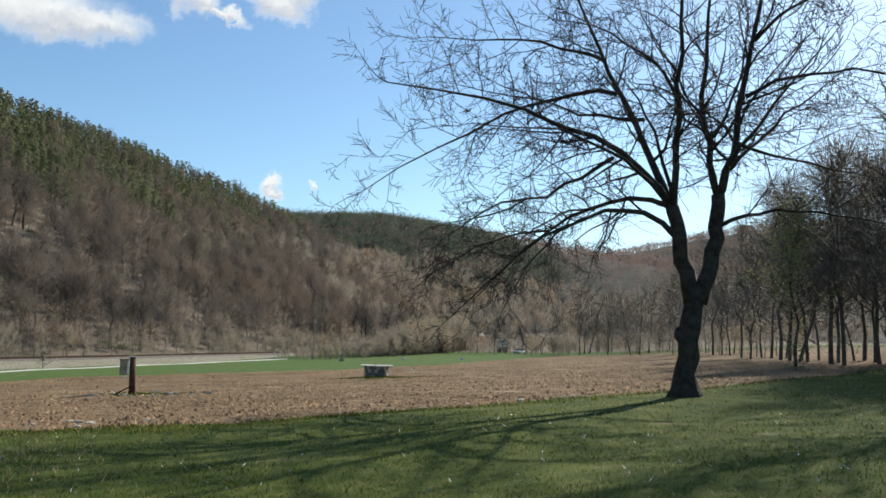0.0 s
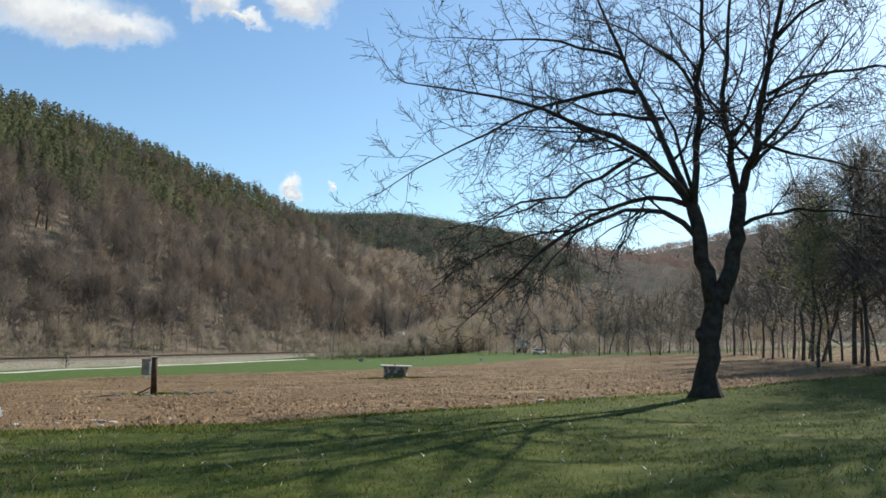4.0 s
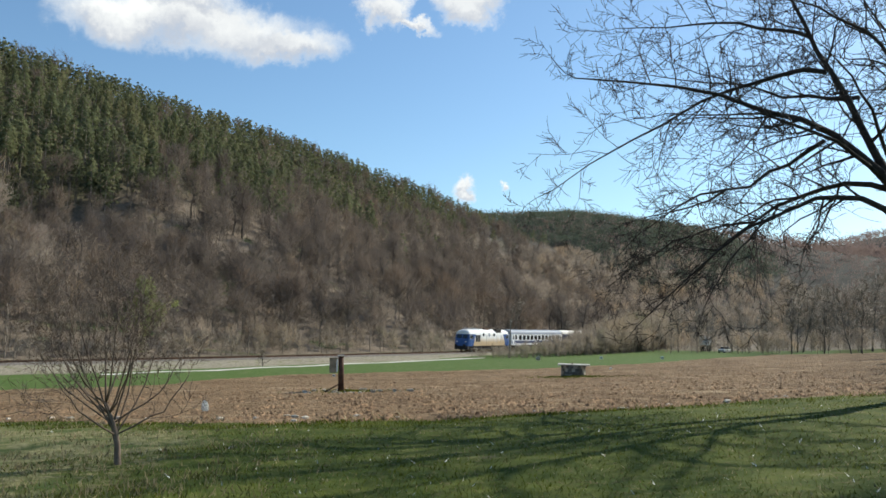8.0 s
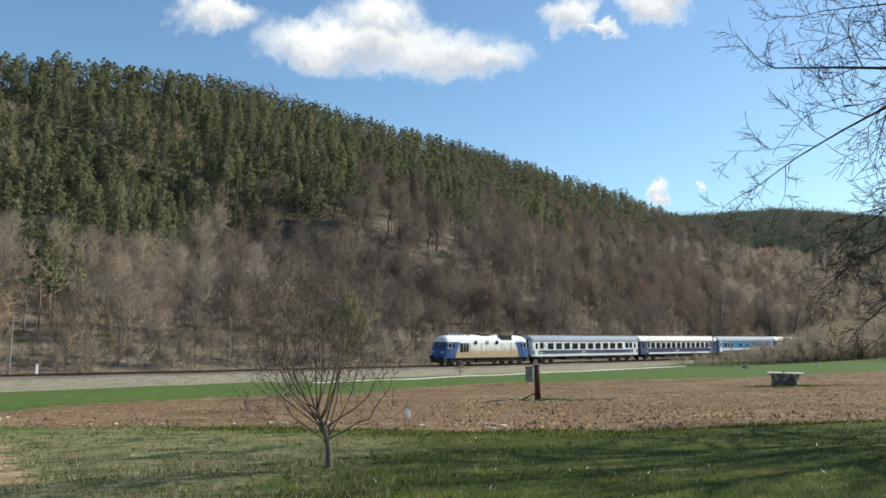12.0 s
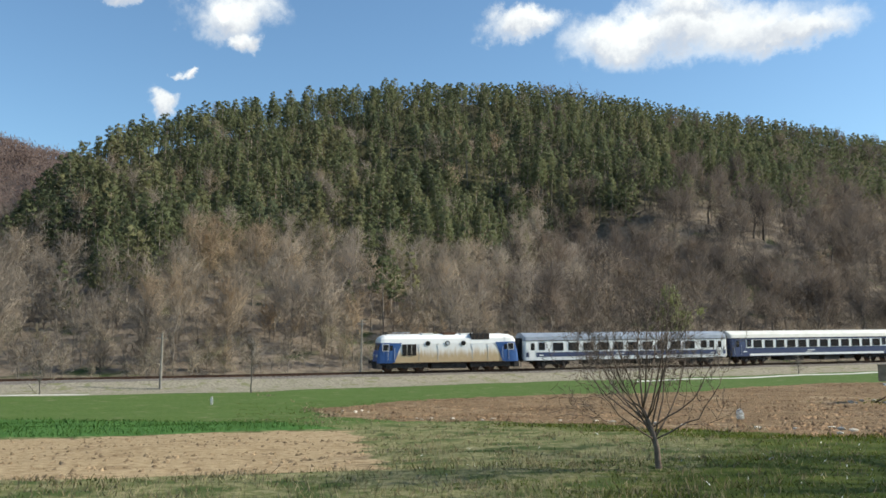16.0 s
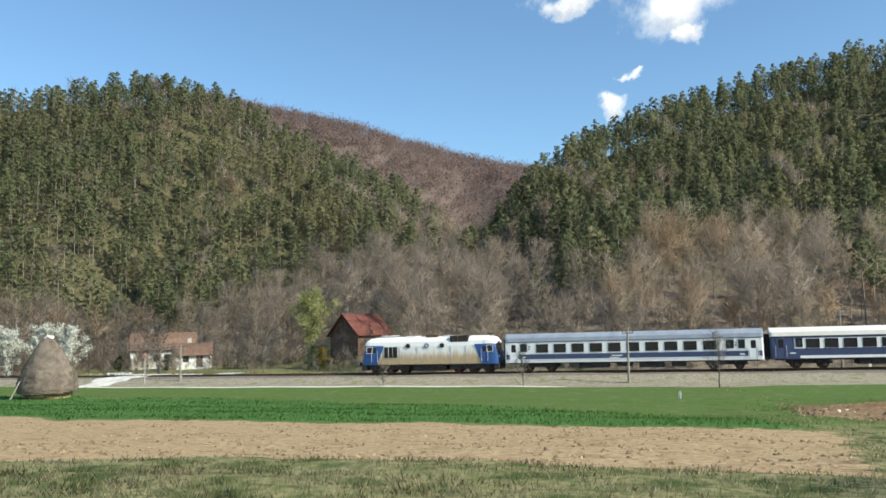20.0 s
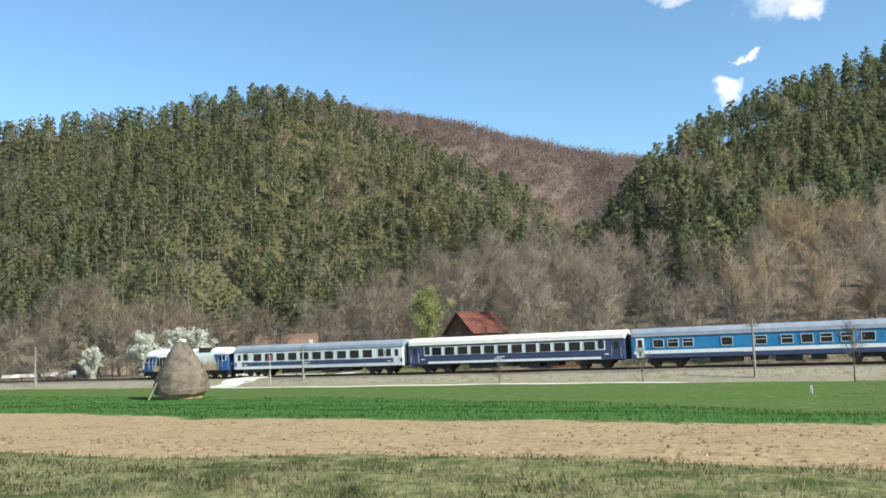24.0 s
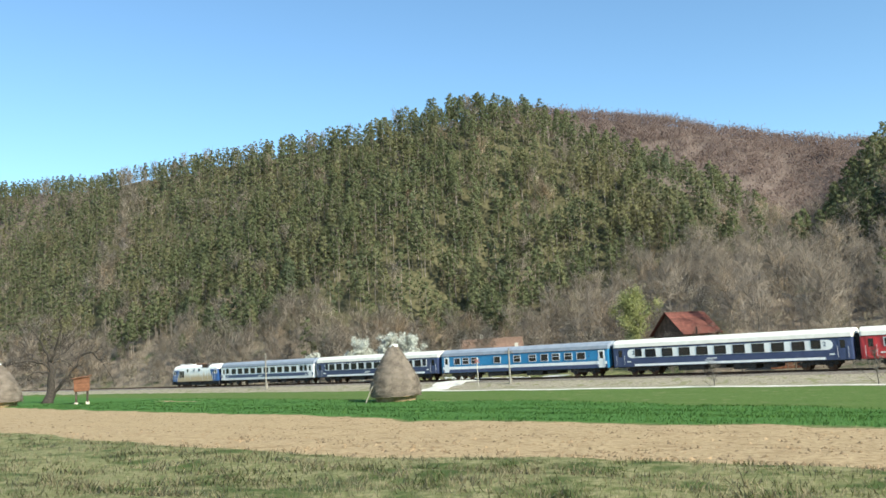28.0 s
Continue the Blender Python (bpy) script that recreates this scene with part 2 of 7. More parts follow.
def field_q(x, y):
    """Metres from the fields' lower edge, to which the strips of land run parallel."""
    v = x * ALONG[0] + y * ALONG[1]
    return x * ACROSS[0] + y * ACROSS[1] + 92.6 + 0.115 * v + 0.000569 * v * v


def to_line(x, y):
    """Metres from the line (the bank's side is positive) and metres along it."""
    v = x * ALONG[0] + y * ALONG[1]
    w = x * ACROSS[0] + y * ACROSS[1]
    return w - line_w(v), v


def from_line(q, v):
    w = q + line_w(v)
    return v * ALONG[0] + w * ACROSS[0], v * ALONG[1] + w * ACROSS[1]


def crest(*rows):
    """A ridge's course from heading, distance and height over the eye in degrees, less the trees on it."""
    out = []
    for yaw, dist, el, trees in rows:
        out.append((-dist * math.sin(radians(yaw)), dist * math.cos(radians(yaw)), 5.0 + dist * math.tan(radians(el)) - trees))
    return out


RIDGES = [   # course, and the width of the slope (0: down to the line)
    (crest((81.5, 232, 7.6, 8), (79.0, 226, 8.2, 8), (76.4, 220, 8.9, 8), (73.1, 222, 11.2, 9), (66.4, 245, 14.1, 10), (59.3, 285, 15.5, 9.5), (49.3, 320, 16.5, 7.5), (42, 335, 16.2, 6.5),
           (30.7, 376, 13.8, 6), (18.9, 457, 10.9, 5.5), (9.9, 566, 8.1, 5.5), (2, 720, 5.6, 6)), 0),
    (crest((74.0, 300, 8.2, 10), (78.8, 262, 8.8, 10), (83.4, 250, 11.2, 10), (86.9, 262, 13.0, 11), (95, 290, 17.0, 11), (99, 300, 16.9, 11), (107.2, 340, 15.6, 10), (114.5, 390, 14.2, 9),
           (118.6, 430, 13.4, 8), (123.2, 480, 12.8, 8), (128.7, 560, 12.7, 8), (142, 800, 10.5, 8)), 0),
    (crest((66, 640, 9.6, 9), (74.2, 640, 11.3, 9), (82.5, 650, 13.4, 9), (86, 650, 14.3, 9), (94.7, 660, 16.0, 10), (104, 680, 13.0, 9)), 330),
    (crest((14, 820, 7.6, 10), (5.3, 850, 8.0, 10), (-1.8, 900, 7.0, 10), (-12.2, 950, 5.3, 9), (-17, 1000, 4.6, 9)), 420),
    (crest((-9, 1500, 5.0, 9), (-17.6, 1500, 6.8, 9), (-22.8, 1500, 7.3, 9), (-34, 1500, 6.6, 9), (-50, 1600, 5.0, 9)), 700),
]


def to_course(x, y, course):
    """The distance to a ridge's course, and the height of the nearest place on it."""
    best, height = np.full(x.shape, 1e9), np.zeros(x.shape)
    for (ax, ay, az), (bx, by, bz) in zip(course, course[1:]):
        dx, dy = bx - ax, by - ay
        k = np.clip(((x - ax) * dx + (y - ay) * dy) / (dx * dx + dy * dy), 0, 1)
        r = np.hypot(x - ax - k * dx, y - ay - k * dy)
        near = r < best
        best, height = np.where(near, r, best), np.where(near, az + k * (bz - az), height)
    return best, height


def hill_height(x, y, which=None):
    q, v = to_line(x, y)
    # level ground for the houses at the mouth of the side valley
    beyond = np.maximum(0, -16.0 - 30.0 * soft(v, 30, 62) * soft(-v, -128, -104) - q)
    out = np.zeros(x.shape)
    for i, (course, width) in enumerate(RIDGES):
        if which is not None and i != which:
            continue
        r, top = to_course(x, y, course)
        r = np.sqrt(r * r + 64.0) - 8.0
        if width == 0:
            part_h = top * (beyond / (beyond + r * 1.06 + 1e-6)) ** 1.12
            part_h *= np.clip(1.25 - np.hypot(x, y) / 1600, 0, 1)
        else:
            k = np.clip(1 - r / width, 0, 1)
            part_h = top * k * k * (3 - 2 * k)
        out = np.maximum(out, part_h)
    # the side valley between the two near hills
    ax, ay = -math.sin(radians(77)), math.cos(radians(77))
    far = x * ax + y * ay
    off = np.abs(x * ay - y * ax)
    carve = np.exp(-(off / (10 + 0.02 * np.maximum(far, 0))) ** 2) * (far > 60) * np.clip((620 - far) / 250, 0, 1)
    return out * (1 - 0.3 * carve)


def ground_z(x, y):
    x, y = np.asarray(x, float), np.asarray(y, float)
    q, v = to_line(x, y)
    z = np.interp(np.where(np.abs(v) < 400, field_q(x, y), q), BANK_Q, BANK_Z) + hill_height(x, y)
    # track bed
    z = z + 0.72 * np.clip((6.4 - np.abs(q)) / 3.6, 0, 1)
    near = np.exp(-((np.hypot(x, y)) / 160) ** 2)
    z = z + near * 0.06 * (np.sin(x * 0.41 + 1.7) * np.cos(y * 0.33) + 0.6 * np.sin(x * 0.93 - y * 0.71))
    return z


def z_at(x, y):
    return float(ground_z(np.array([x]), np.array([y]))[0])


def spaced(low, high, step, grow, far):
    inner = list(np.arange(low, high, step))
    a, s = inner[-1], step
    while a < far:
        s = s * grow if s < 12.0 or abs(a) > 750 else s
        a += s
        inner.append(a)
    a, s = inner[0], step
    front = []
    while a > -far:
        s = s * grow if s < 12.0 or abs(a) > 750 else s
        a -= s
        front.append(a)
    return np.array(front[::-1] + inner)


def mesh_from(name, verts, quads=None, tris=None):
    """A mesh straight from arrays."""
    mesh = bpy.data.meshes.new(name)
    verts = np.asarray(verts, np.float32)
    loops, starts = [], []
    if quads is not None and len(quads):
        loops.append(np.asarray(quads, np.int32).ravel())
        starts.append(np.arange(len(quads), dtype=np.int32) * 4)
    if tris is not None and len(tris):
        base = len(loops[0]) if loops else 0
        loops.append(np.asarray(tris, np.int32).ravel())
        starts.append(base + np.arange(len(tris), dtype=np.int32) * 3)
    loops, starts = np.concatenate(loops), np.concatenate(starts)
    mesh.vertices.add(len(verts))
    mesh.vertices.foreach_set("co", verts.ravel())
    mesh.loops.add(len(loops))
    mesh.loops.foreach_set("vertex_index", loops)
    mesh.polygons.add(len(starts))
    mesh.polygons.foreach_set("loop_start", starts)
    mesh.update(calc_edges=True)
    mesh.validate()
    return mesh


def paint(mesh, name, values):
    layer = mesh.attributes.new(name, "FLOAT", "POINT")
    layer.data.foreach_set("value", np.asarray(values, np.float32))


def soften(mesh, normals):
    """Gives leaves and twigs the rounded shading of the crown that they make up."""
    normals = normals / (np.linalg.norm(normals, axis=1)[:, None] + 1e-9)
    layer = mesh.attributes.new("custom_normal", "FLOAT_VECTOR", "POINT")
    layer.data.foreach_set("vector", np.asarray(normals, np.float32).ravel())


def wobble(x, y, size=1.0):
    return size * (np.sin(x * 0.9 + 0.4 * y) * 0.5 + np.sin(y * 1.3 - 0.5 * x + 2) * 0.35 + np.sin(x * 2.9 + y * 2.3) * 0.25)


# the pines' lower edge, by heading along the valley, in degrees over the eye
PINE_YAW = (-40, 0, 10, 15, 20, 34, 42, 50, 61, 70, 75, 79, 84, 88, 92, 104, 119, 140)
PINE_FOOT = (30, 9, 7.6, 7.5, 8.6, 9.6, 6.0, 4.8, 6.0, 4.8, 6.0, 7.4, 6.2, 4.6, 3.2, 1.8, 3.0, 3.5)


def zones(x, y):
    """How much of each kind of soil or crop lies at a place."""
    q, v = to_line(x, y)
    qq, vv = field_q(x, y) + wobble(x, y, 0.45), v + wobble(y, x, 0.45)
    plough_v = np.interp(qq, (30, 40, 50, 57, 63, 71, 77, 81, 86, 89.5, 94, 102, 118), (-12, -9.5, -9, -13.5, -16.5, -17, -19, -24, -32, -42, -55, -72, -120))
    plough_q = np.interp(vv, (-185, -154, -120, -90, -75, -57, -40, -30, -20, -10), (48, 41, 40.5, 38, 32, 27, 33, 31, 33, 39))
    plough = soft(plough_v - vv, -0.4, 0.4) * soft(qq - plough_q, -0.4, 0.4) * soft(vv + 178 + 0.15 * (qq - 30), -2, 2) * soft(122 - qq, -2, 2)
    low = np.interp(vv, (-8, 9, 28, 38, 100), (60, 57, 57.5, 54, 51.5))
    high = np.interp(vv, (-5, 0, 10, 17, 40, 100), (77, 75.6, 77.3, 78.8, 76.5, 72))
    tilled = soft(qq - low, -0.3, 0.3) * soft(high - qq, -0.3, 0.3) * soft(vv - np.interp(qq, (58, 78), (-8, -4.5)), -0.4, 0.4) * soft(130 - vv, 0, 8)
    crop = soft(qq - np.interp(vv, (-8, 8, 22, 32, 80, 140), (55, 41, 36, 32, 28, 26)), -1.0, 1.0) * soft(low - 0.4 - qq, -0.3, 0.3) * soft(vv - np.interp(qq, (36, 60), (2, -8)), -0.6, 0.6)
    # two bare strips left in the crop
    for at_q, at_v, long in ((31.9, 42.8, 2.6), (30.4, 37.8, 1.7), (33.5, 90.0, 7.0)):
        bare = soft(1.0 - np.abs(qq - at_q) / 0.8, -0.2, 0.4) * soft(1.0 - np.abs(vv - at_v) / long, -0.1, 0.3)
        crop, tilled = crop * (1 - bare), np.maximum(tilled, bare)
    qt = q + wobble(x, y, 0.3)
    gravel = soft(np.interp(vv, (-128, -104, -60, -30, 0, 30, 60, 110), (4.5, 6.5, 8.0, 10.0, 13.5, 10.5, 8.5, 6.5)) - qt, -1.0, 1.0) * soft(q + 9, -1, 1)
    stone = soft(3.3 - np.abs(q), -0.5, 0.5)
    wood = np.maximum(soft(-12 - q, 0, 5), soft(np.hypot(x, y), 225, 250))
    rough = 0.60 * soft(vv, -20, -12) * soft(qq, 48, 54) * soft(84 + 0.9 * (vv + 6) - qq, -5, 5)
    yard = soft(30 - np.abs(vv - 62), 0, 3) * soft(q + 46, 0, 3) * soft(-9 - q, 0, 3)
    wood = wood * (1 - yard)
    rough = np.maximum(rough, 0.62 * yard)
    rough = np.maximum(rough, soft(vv, -7, 6) * soft(qq - 56, -4, 6))
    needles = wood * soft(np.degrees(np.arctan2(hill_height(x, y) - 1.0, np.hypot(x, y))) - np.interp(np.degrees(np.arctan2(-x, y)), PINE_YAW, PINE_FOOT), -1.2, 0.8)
    beech = wood * soft(np.hypot(x, y), 430, 520) * (np.degrees(np.arctan2(-x, y)) > 55)
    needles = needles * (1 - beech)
    litter = wood * soft(np.hypot(x, y), 430, 520) * (np.degrees(np.arctan2(-x, y)) < 50)
    meadow = soft(57 - qq, -2, 2) * soft(q + 8, -2, 2)
    inside = soft(v, -245, -215)
    gravel, stone = gravel * inside, stone * inside
    return dict(plough=plough, tilled=tilled, crop=crop, gravel=gravel, stone=stone, wood=wood, rough=rough, meadow=meadow, needles=needles, beech=beech, litter=litter)


gx = spaced(-128, 32, 1.0, 1.055, 3200)
gy = spaced(-82, 100, 1.0, 1.055, 3200)
GX, GY = np.meshgrid(gx, gy, indexing="xy")
px, py = GX.ravel(), GY.ravel()
PZ = ground_z(px, py)
kinds = zones(px, py)
# clods and furrows of the ploughed land
rng = np.random.default_rng(5)
PZ = PZ + kinds["plough"] * ((rng.random(len(px)) - 0.5) * 0.10 + 0.04 * np.sin(py * 2.9 + 0.5 * np.sin(px * 0.6))) + kinds["tilled"] * (rng.random(len(px)) - 0.5) * 0.05
PZ = PZ + kinds["crop"] * (0.07 + 0.03 * rng.random(len(px))) + kinds["rough"] * (1 - kinds["tilled"]) * 0.10 * (rng.random(len(px)) - 0.3)
nx, ny = len(gx), len(gy)
idx = np.arange(nx * ny).reshape(ny, nx)
quads = np.stack([idx[:-1, :-1], idx[:-1, 1:], idx[1:, 1:], idx[1:, :-1]], -1).reshape(-1, 4)
ground_mesh = mesh_from("ground", np.stack([px, py, PZ], 1), quads)
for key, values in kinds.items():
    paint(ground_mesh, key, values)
ground_mesh.materials.append(ground_material())
ground = tagged(new("ground", ground_mesh), "lawn, ploughed field, green crop and wooded hills of a valley", "ground", kind="structure")
ground_mesh.polygons.foreach_set("use_smooth", np.ones(len(ground_mesh.polygons), bool))

# ---- woods ----
def sliver_rows(starts, ends, r0, r1, rng):
    """Thin three-sided twigs between two places each: vertices and triangles."""
    n = len(starts)
    d = ends - starts
    d /= np.linalg.norm(d, axis=1)[:, None] + 1e-9
    helper = np.where(np.abs(d[:, 2:3]) > 0.9, np.array([[1.0, 0, 0]]), np.array([[0, 0, 1.0]]))
    a = np.cross(d, helper)
    a /= np.linalg.norm(a, axis=1)[:, None] + 1e-9
    b = np.cross(d, a)
    verts = []
    for k in range(3):
        c, s = math.cos(k * 2.0944), math.sin(k * 2.0944)
        off = a * c + b * s
        verts.append(starts + off * np.reshape(r0, (-1, 1)))
        verts.append(ends + off * np.reshape(r1, (-1, 1)))
    verts = np.stack(verts, 1).reshape(-1, 3)
    base = np.arange(n)[:, None] * 6
    tri = np.array([[0, 2, 3], [0, 3, 1], [2, 4, 5], [2, 5, 3], [4, 0, 1], [4, 1, 5]])
    return verts, (base[:, :, None] + tri[None]).reshape(-1, 3)


def strip_rows(starts, ends, r0, rng):
    """Very thin twigs as single long triangles."""
    n = len(starts)
    d = ends - starts
    side = np.cross(d, rng.normal(size=(n, 3)))
    side *= np.reshape(r0, (-1, 1)) / (np.linalg.norm(side, axis=1)[:, None] + 1e-9)
    verts = np.stack([starts - side, starts + side, ends], 1).reshape(-1, 3)
    return verts, np.arange(3 * n).reshape(-1, 3)


def grow(rng, height, spread, limbs, twigs, clear=0.3, twig_len=0.16, girth=1.0):
    """A bare tree: its wood as (starts, ends, r0, r1) and its twigs as (starts, ends)."""
    trunk_r = (height * 0.009 + 0.03) * girth
    pts = [np.array([0, 0, -0.3])]
    steps = 7
    for i in range(steps):
        pts.append(np.array([rng.normal() * 0.035 * height * (i + 1) / steps, rng.normal() * 0.035 * height * (i + 1) / steps, height * 0.86 * (i + 1) / steps]))
    s, e, r0, r1 = [], [], [], []
    for i in range(steps):
        s.append(pts[i]); e.append(pts[i + 1])
        r0.append(trunk_r * (1 - i / steps * 0.85)); r1.append(trunk_r * (1 - (i + 1) / steps * 0.85))
    ts, te = [], []
    for j in range(limbs):
        f = clear + (0.97 - clear) * (j + rng.random()) / limbs
        k = min(int(f * steps), steps - 1)
        p = pts[k] + (pts[k + 1] - pts[k]) * (f * steps - k)
        ang = j * 2.4 + rng.random()
        length = spread * height * (1.15 - f) * (0.7 + 0.6 * rng.random())
        rise = 0.5 + 0.9 * f + 0.3 * rng.random()
        d = np.array([math.cos(ang), math.sin(ang), rise])
        d /= np.linalg.norm(d)
        r = trunk_r * (1 - f * 0.8) * 0.5
        prev = p
        for m in range(3):
            nxt = prev + (d + rng.normal(size=3) * 0.22) * length / 3
            s.append(prev); e.append(nxt)
            r0.append(r * (1 - m * 0.3)); r1.append(r * (0.7 - m * 0.28))
            for _ in range(twigs):
                q = prev + (nxt - prev) * rng.random()
                td = d * 0.6 + rng.normal(size=3) * 0.55 + np.array([0, 0, 0.35])
                ts.append(q); te.append(q + td / np.linalg.norm(td) * height * twig_len * (0.5 + rng.random()))
            prev = nxt
    return (np.array(s), np.array(e), np.array(r0), np.array(r1)), (np.array(ts), np.array(te))


def bare_shape(rng, height, spread, limbs, twigs, width, **more):
    wood, (ts, te) = grow(rng, height, spread, limbs, twigs, **more)
    ws, we, wr0, wr1 = wood
    va, ta = sliver_rows(ws[:7], we[:7], wr0[:7], wr1[:7], rng)
    vb, tb = strip_rows(ws[7:], we[7:], wr0[7:], rng)
    v1, t1 = np.concatenate([va, vb]), np.concatenate([ta, tb + len(va)])
    side = te - ts
    # each twig forks once more
    mid = ts + side * 0.45
    te2 = mid + side * 0.5 + rng.normal(size=side.shape) * np.linalg.norm(side, axis=1)[:, None] * 0.28
    v2, t2 = strip_rows(np.concatenate([ts, mid]), np.concatenate([te, te2]), width, rng)
    n2 = crown_normals(v2, height * 0.5)
    return (v1, t1), (v2, faced(v2, t2, n2), n2)


def crown_normals(v, centre_z, up=0.5):
    """Outward directions from the middle of a crown."""
    d = v - np.array([0, 0, centre_z])
    d = d / (np.linalg.norm(d, axis=1)[:, None] + 1e-9)
    d[:, 2] += up
    return d / (np.linalg.norm(d, axis=1)[:, None] + 1e-9)


def faced(v, t, n):
    """Turns each triangle's face to the side of its outward direction."""
    a, b, c = v[t[:, 0]], v[t[:, 1]], v[t[:, 2]]
    back = np.sum(np.cross(b - a, c - a) * n[t[:, 0]], 1) < 0
    t = t.copy()
    t[back] = t[back][:, ::-1]
    return t


def pine_shape(rng, height, clusters, per, clear=0.35, radius=0.2, spray=1.0):
    """A pine: a straight stem and a rounded crown of bough clusters, each a dome of needle sprays."""
    lean = rng.normal(size=2) * 0.02 * height
    s = np.array([[0, 0, -0.4], [lean[0] * .5, lean[1] * .5, height * 0.5]])
    e = np.array([[lean[0] * .5, lean[1] * .5, height * 0.5], [lean[0], lean[1], height * 0.95]])
    v1, t1 = sliver_rows(s, e, np.array([height * 0.011, height * 0.008]), np.array([height * 0.008, 0.03]), rng)
    k = (np.arange(clusters) + 0.7 * rng.random(clusters)) / clusters
    f = clear + (0.955 - clear) * k
    wide = height * radius * (0.22 + 0.85 * (1 - k ** 1.5)) * (0.75 + 0.4 * rng.random(clusters))
    ang = np.arange(clusters) * 2.4 + 0.8 * rng.random(clusters)
    reach = wide * 0.58 * (k < 0.93)
    centre = np.stack([np.cos(ang) * reach + lean[0] * f, np.sin(ang) * reach + lean[1] * f, f * height - 0.1 * reach], 1)
    size = 0.30 * height * radius * (0.62 + 0.5 * wide / (height * radius))
    n = clusters * per
    out = rng.normal(size=(n, 3)) + np.array([0, 0, 0.35])
    away = np.repeat(np.stack([np.cos(ang), np.sin(ang), np.full(clusters, 0.25)], 1), per, 0)
    out += away * 0.7
    out /= np.linalg.norm(out, axis=1)[:, None]
    p = np.repeat(centre, per, 0) + out * np.repeat(size, per)[:, None] * np.array([1.15, 1.15, 0.72]) * (0.45 + 0.62 * rng.random((n, 1)))
    face = out + rng.normal(size=(n, 3)) * 0.25
    face /= np.linalg.norm(face, axis=1)[:, None]
    a = np.cross(face, rng.normal(size=(n, 3)))
    a /= np.linalg.norm(a, axis=1)[:, None] + 1e-9
    b = np.cross(face, a)
    w = (0.32 + 0.26 * rng.random((n, 1))) * spray * height / 15
    tri = np.stack([p + a * w * 1.35, p - a * w * 0.8 + b * w * 0.62, p - a * w * 0.8 - b * w * 0.62], 1).reshape(-1, 3)
    soft_n = np.repeat(out * 0.45 + away * 0.30 + np.array([0, 0, 0.38]), 3, 0)
    t2 = np.arange(3 * n).reshape(-1, 3)
    return (v1, t1), (tri, faced(tri, t2, soft_n), soft_n)


def planted(name, shapes, places, sizes, layer, rng, mat):
    """One mesh of many trees: shapes are turned, scaled and set at the places."""
    vs, ts, ns, tones, base = [], [], [], [], 0
    pick = rng.integers(0, len(shapes), len(places))
    turn = rng.random(len(places)) * 6.2832
    for i, shape in enumerate(shapes):
        which = np.nonzero(pick == i)[0]
        if not len(which):
            continue
        v, t = shape[layer][:2]
        c, s = np.cos(turn[which])[:, None], np.sin(turn[which])[:, None]
        k = sizes[which][:, None]
        x = (v[None, :, 0] * c - v[None, :, 1] * s) * k + places[which, 0:1]
        y = (v[None, :, 0] * s + v[None, :, 1] * c) * k + places[which, 1:2]
        z = v[None, :, 2] * k + places[which, 2:3]
        vs.append(np.stack([x, y, z], -1).reshape(-1, 3))
        ts.append((t[None] + (np.arange(len(which)) * len(v))[:, None, None] + base).reshape(-1, 3))
        base += len(which) * len(v)
        tones.append(np.repeat(rng.random(len(which)), len(v)))
        if layer:
            n = shape[1][2]
            up = np.broadcast_to(n[None, :, 2], x.shape)
            ns.append(np.stack([n[None, :, 0] * c - n[None, :, 1] * s, n[None, :, 0] * s + n[None, :, 1] * c, up], -1).reshape(-1, 3))
    mesh = mesh_from(name, np.concatenate(vs), tris=np.concatenate(ts))
    paint(mesh, "tone", np.concatenate(tones))
    if layer:
        soften(mesh, np.concatenate(ns))
    mesh.materials.append(mat)
    return new(name, mesh)


def woods(name, label, shapes, places, sizes, rng, leaf_mat, stem_mat=None):
    root = planted(name, shapes, places, sizes, 1, np.random.default_rng(rng), leaf_mat)
    tagged(root, label, "woods", kind="stuff")
    if name.startswith("far"):
        return root
    stems = planted("stems", shapes, places, sizes, 0, np.random.default_rng(rng), stem_mat or TRUNK)
    stems.parent = root
    tagged(stems, kind="stuff")
    return root


rng = np.random.default_rng(11)
pines = [pine_shape(rng, 15.0, int(rng.integers(17, 21)), 13, clear=rng.choice([0.28, 0.36, 0.44, 0.54]), radius=0.185, spray=0.80) for _ in range(10)]
far_pines = [pine_shape(rng, 15.0, 9, 8, clear=0.2, radius=0.21, spray=1.45) for _ in range(8)]
bares = [bare_shape(rng, 13.0, 0.50, 14, 6, 0.036, clear=0.18 + 0.2 * rng.random(), twig_len=0.18) for _ in range(8)]
far_bares = [bare_shape(rng, 13.0, 0.50, 9, 4, 0.075, clear=0.2, twig_len=0.20) for _ in range(7)]
thickets = [bare_shape(rng, 3.4, 0.58, 8, 4, 0.028, clear=0.02, twig_len=0.30) for _ in range(6)]
scrubs = [bare_shape(rng, 5.0, 0.5, 11, 4, 0.024, clear=0.05, twig_len=0.22) for _ in range(6)]


def scatter(count, yaw, dist, keep, rng):
    """Places spread evenly over a sector of the land, kept where keep() says so."""
    a = np.radians(yaw[0] + (yaw[1] - yaw[0]) * rng.random(count))
    d = np.sqrt(dist[0] ** 2 + (dist[1] ** 2 - dist[0] ** 2) * rng.random(count))
    x, y = -np.sin(a) * d, np.cos(a) * d
    ok = keep(x, y, rng.random(count))
    x, y = x[ok], y[ok]
    return np.stack([x, y, ground_z(x, y)], 1)


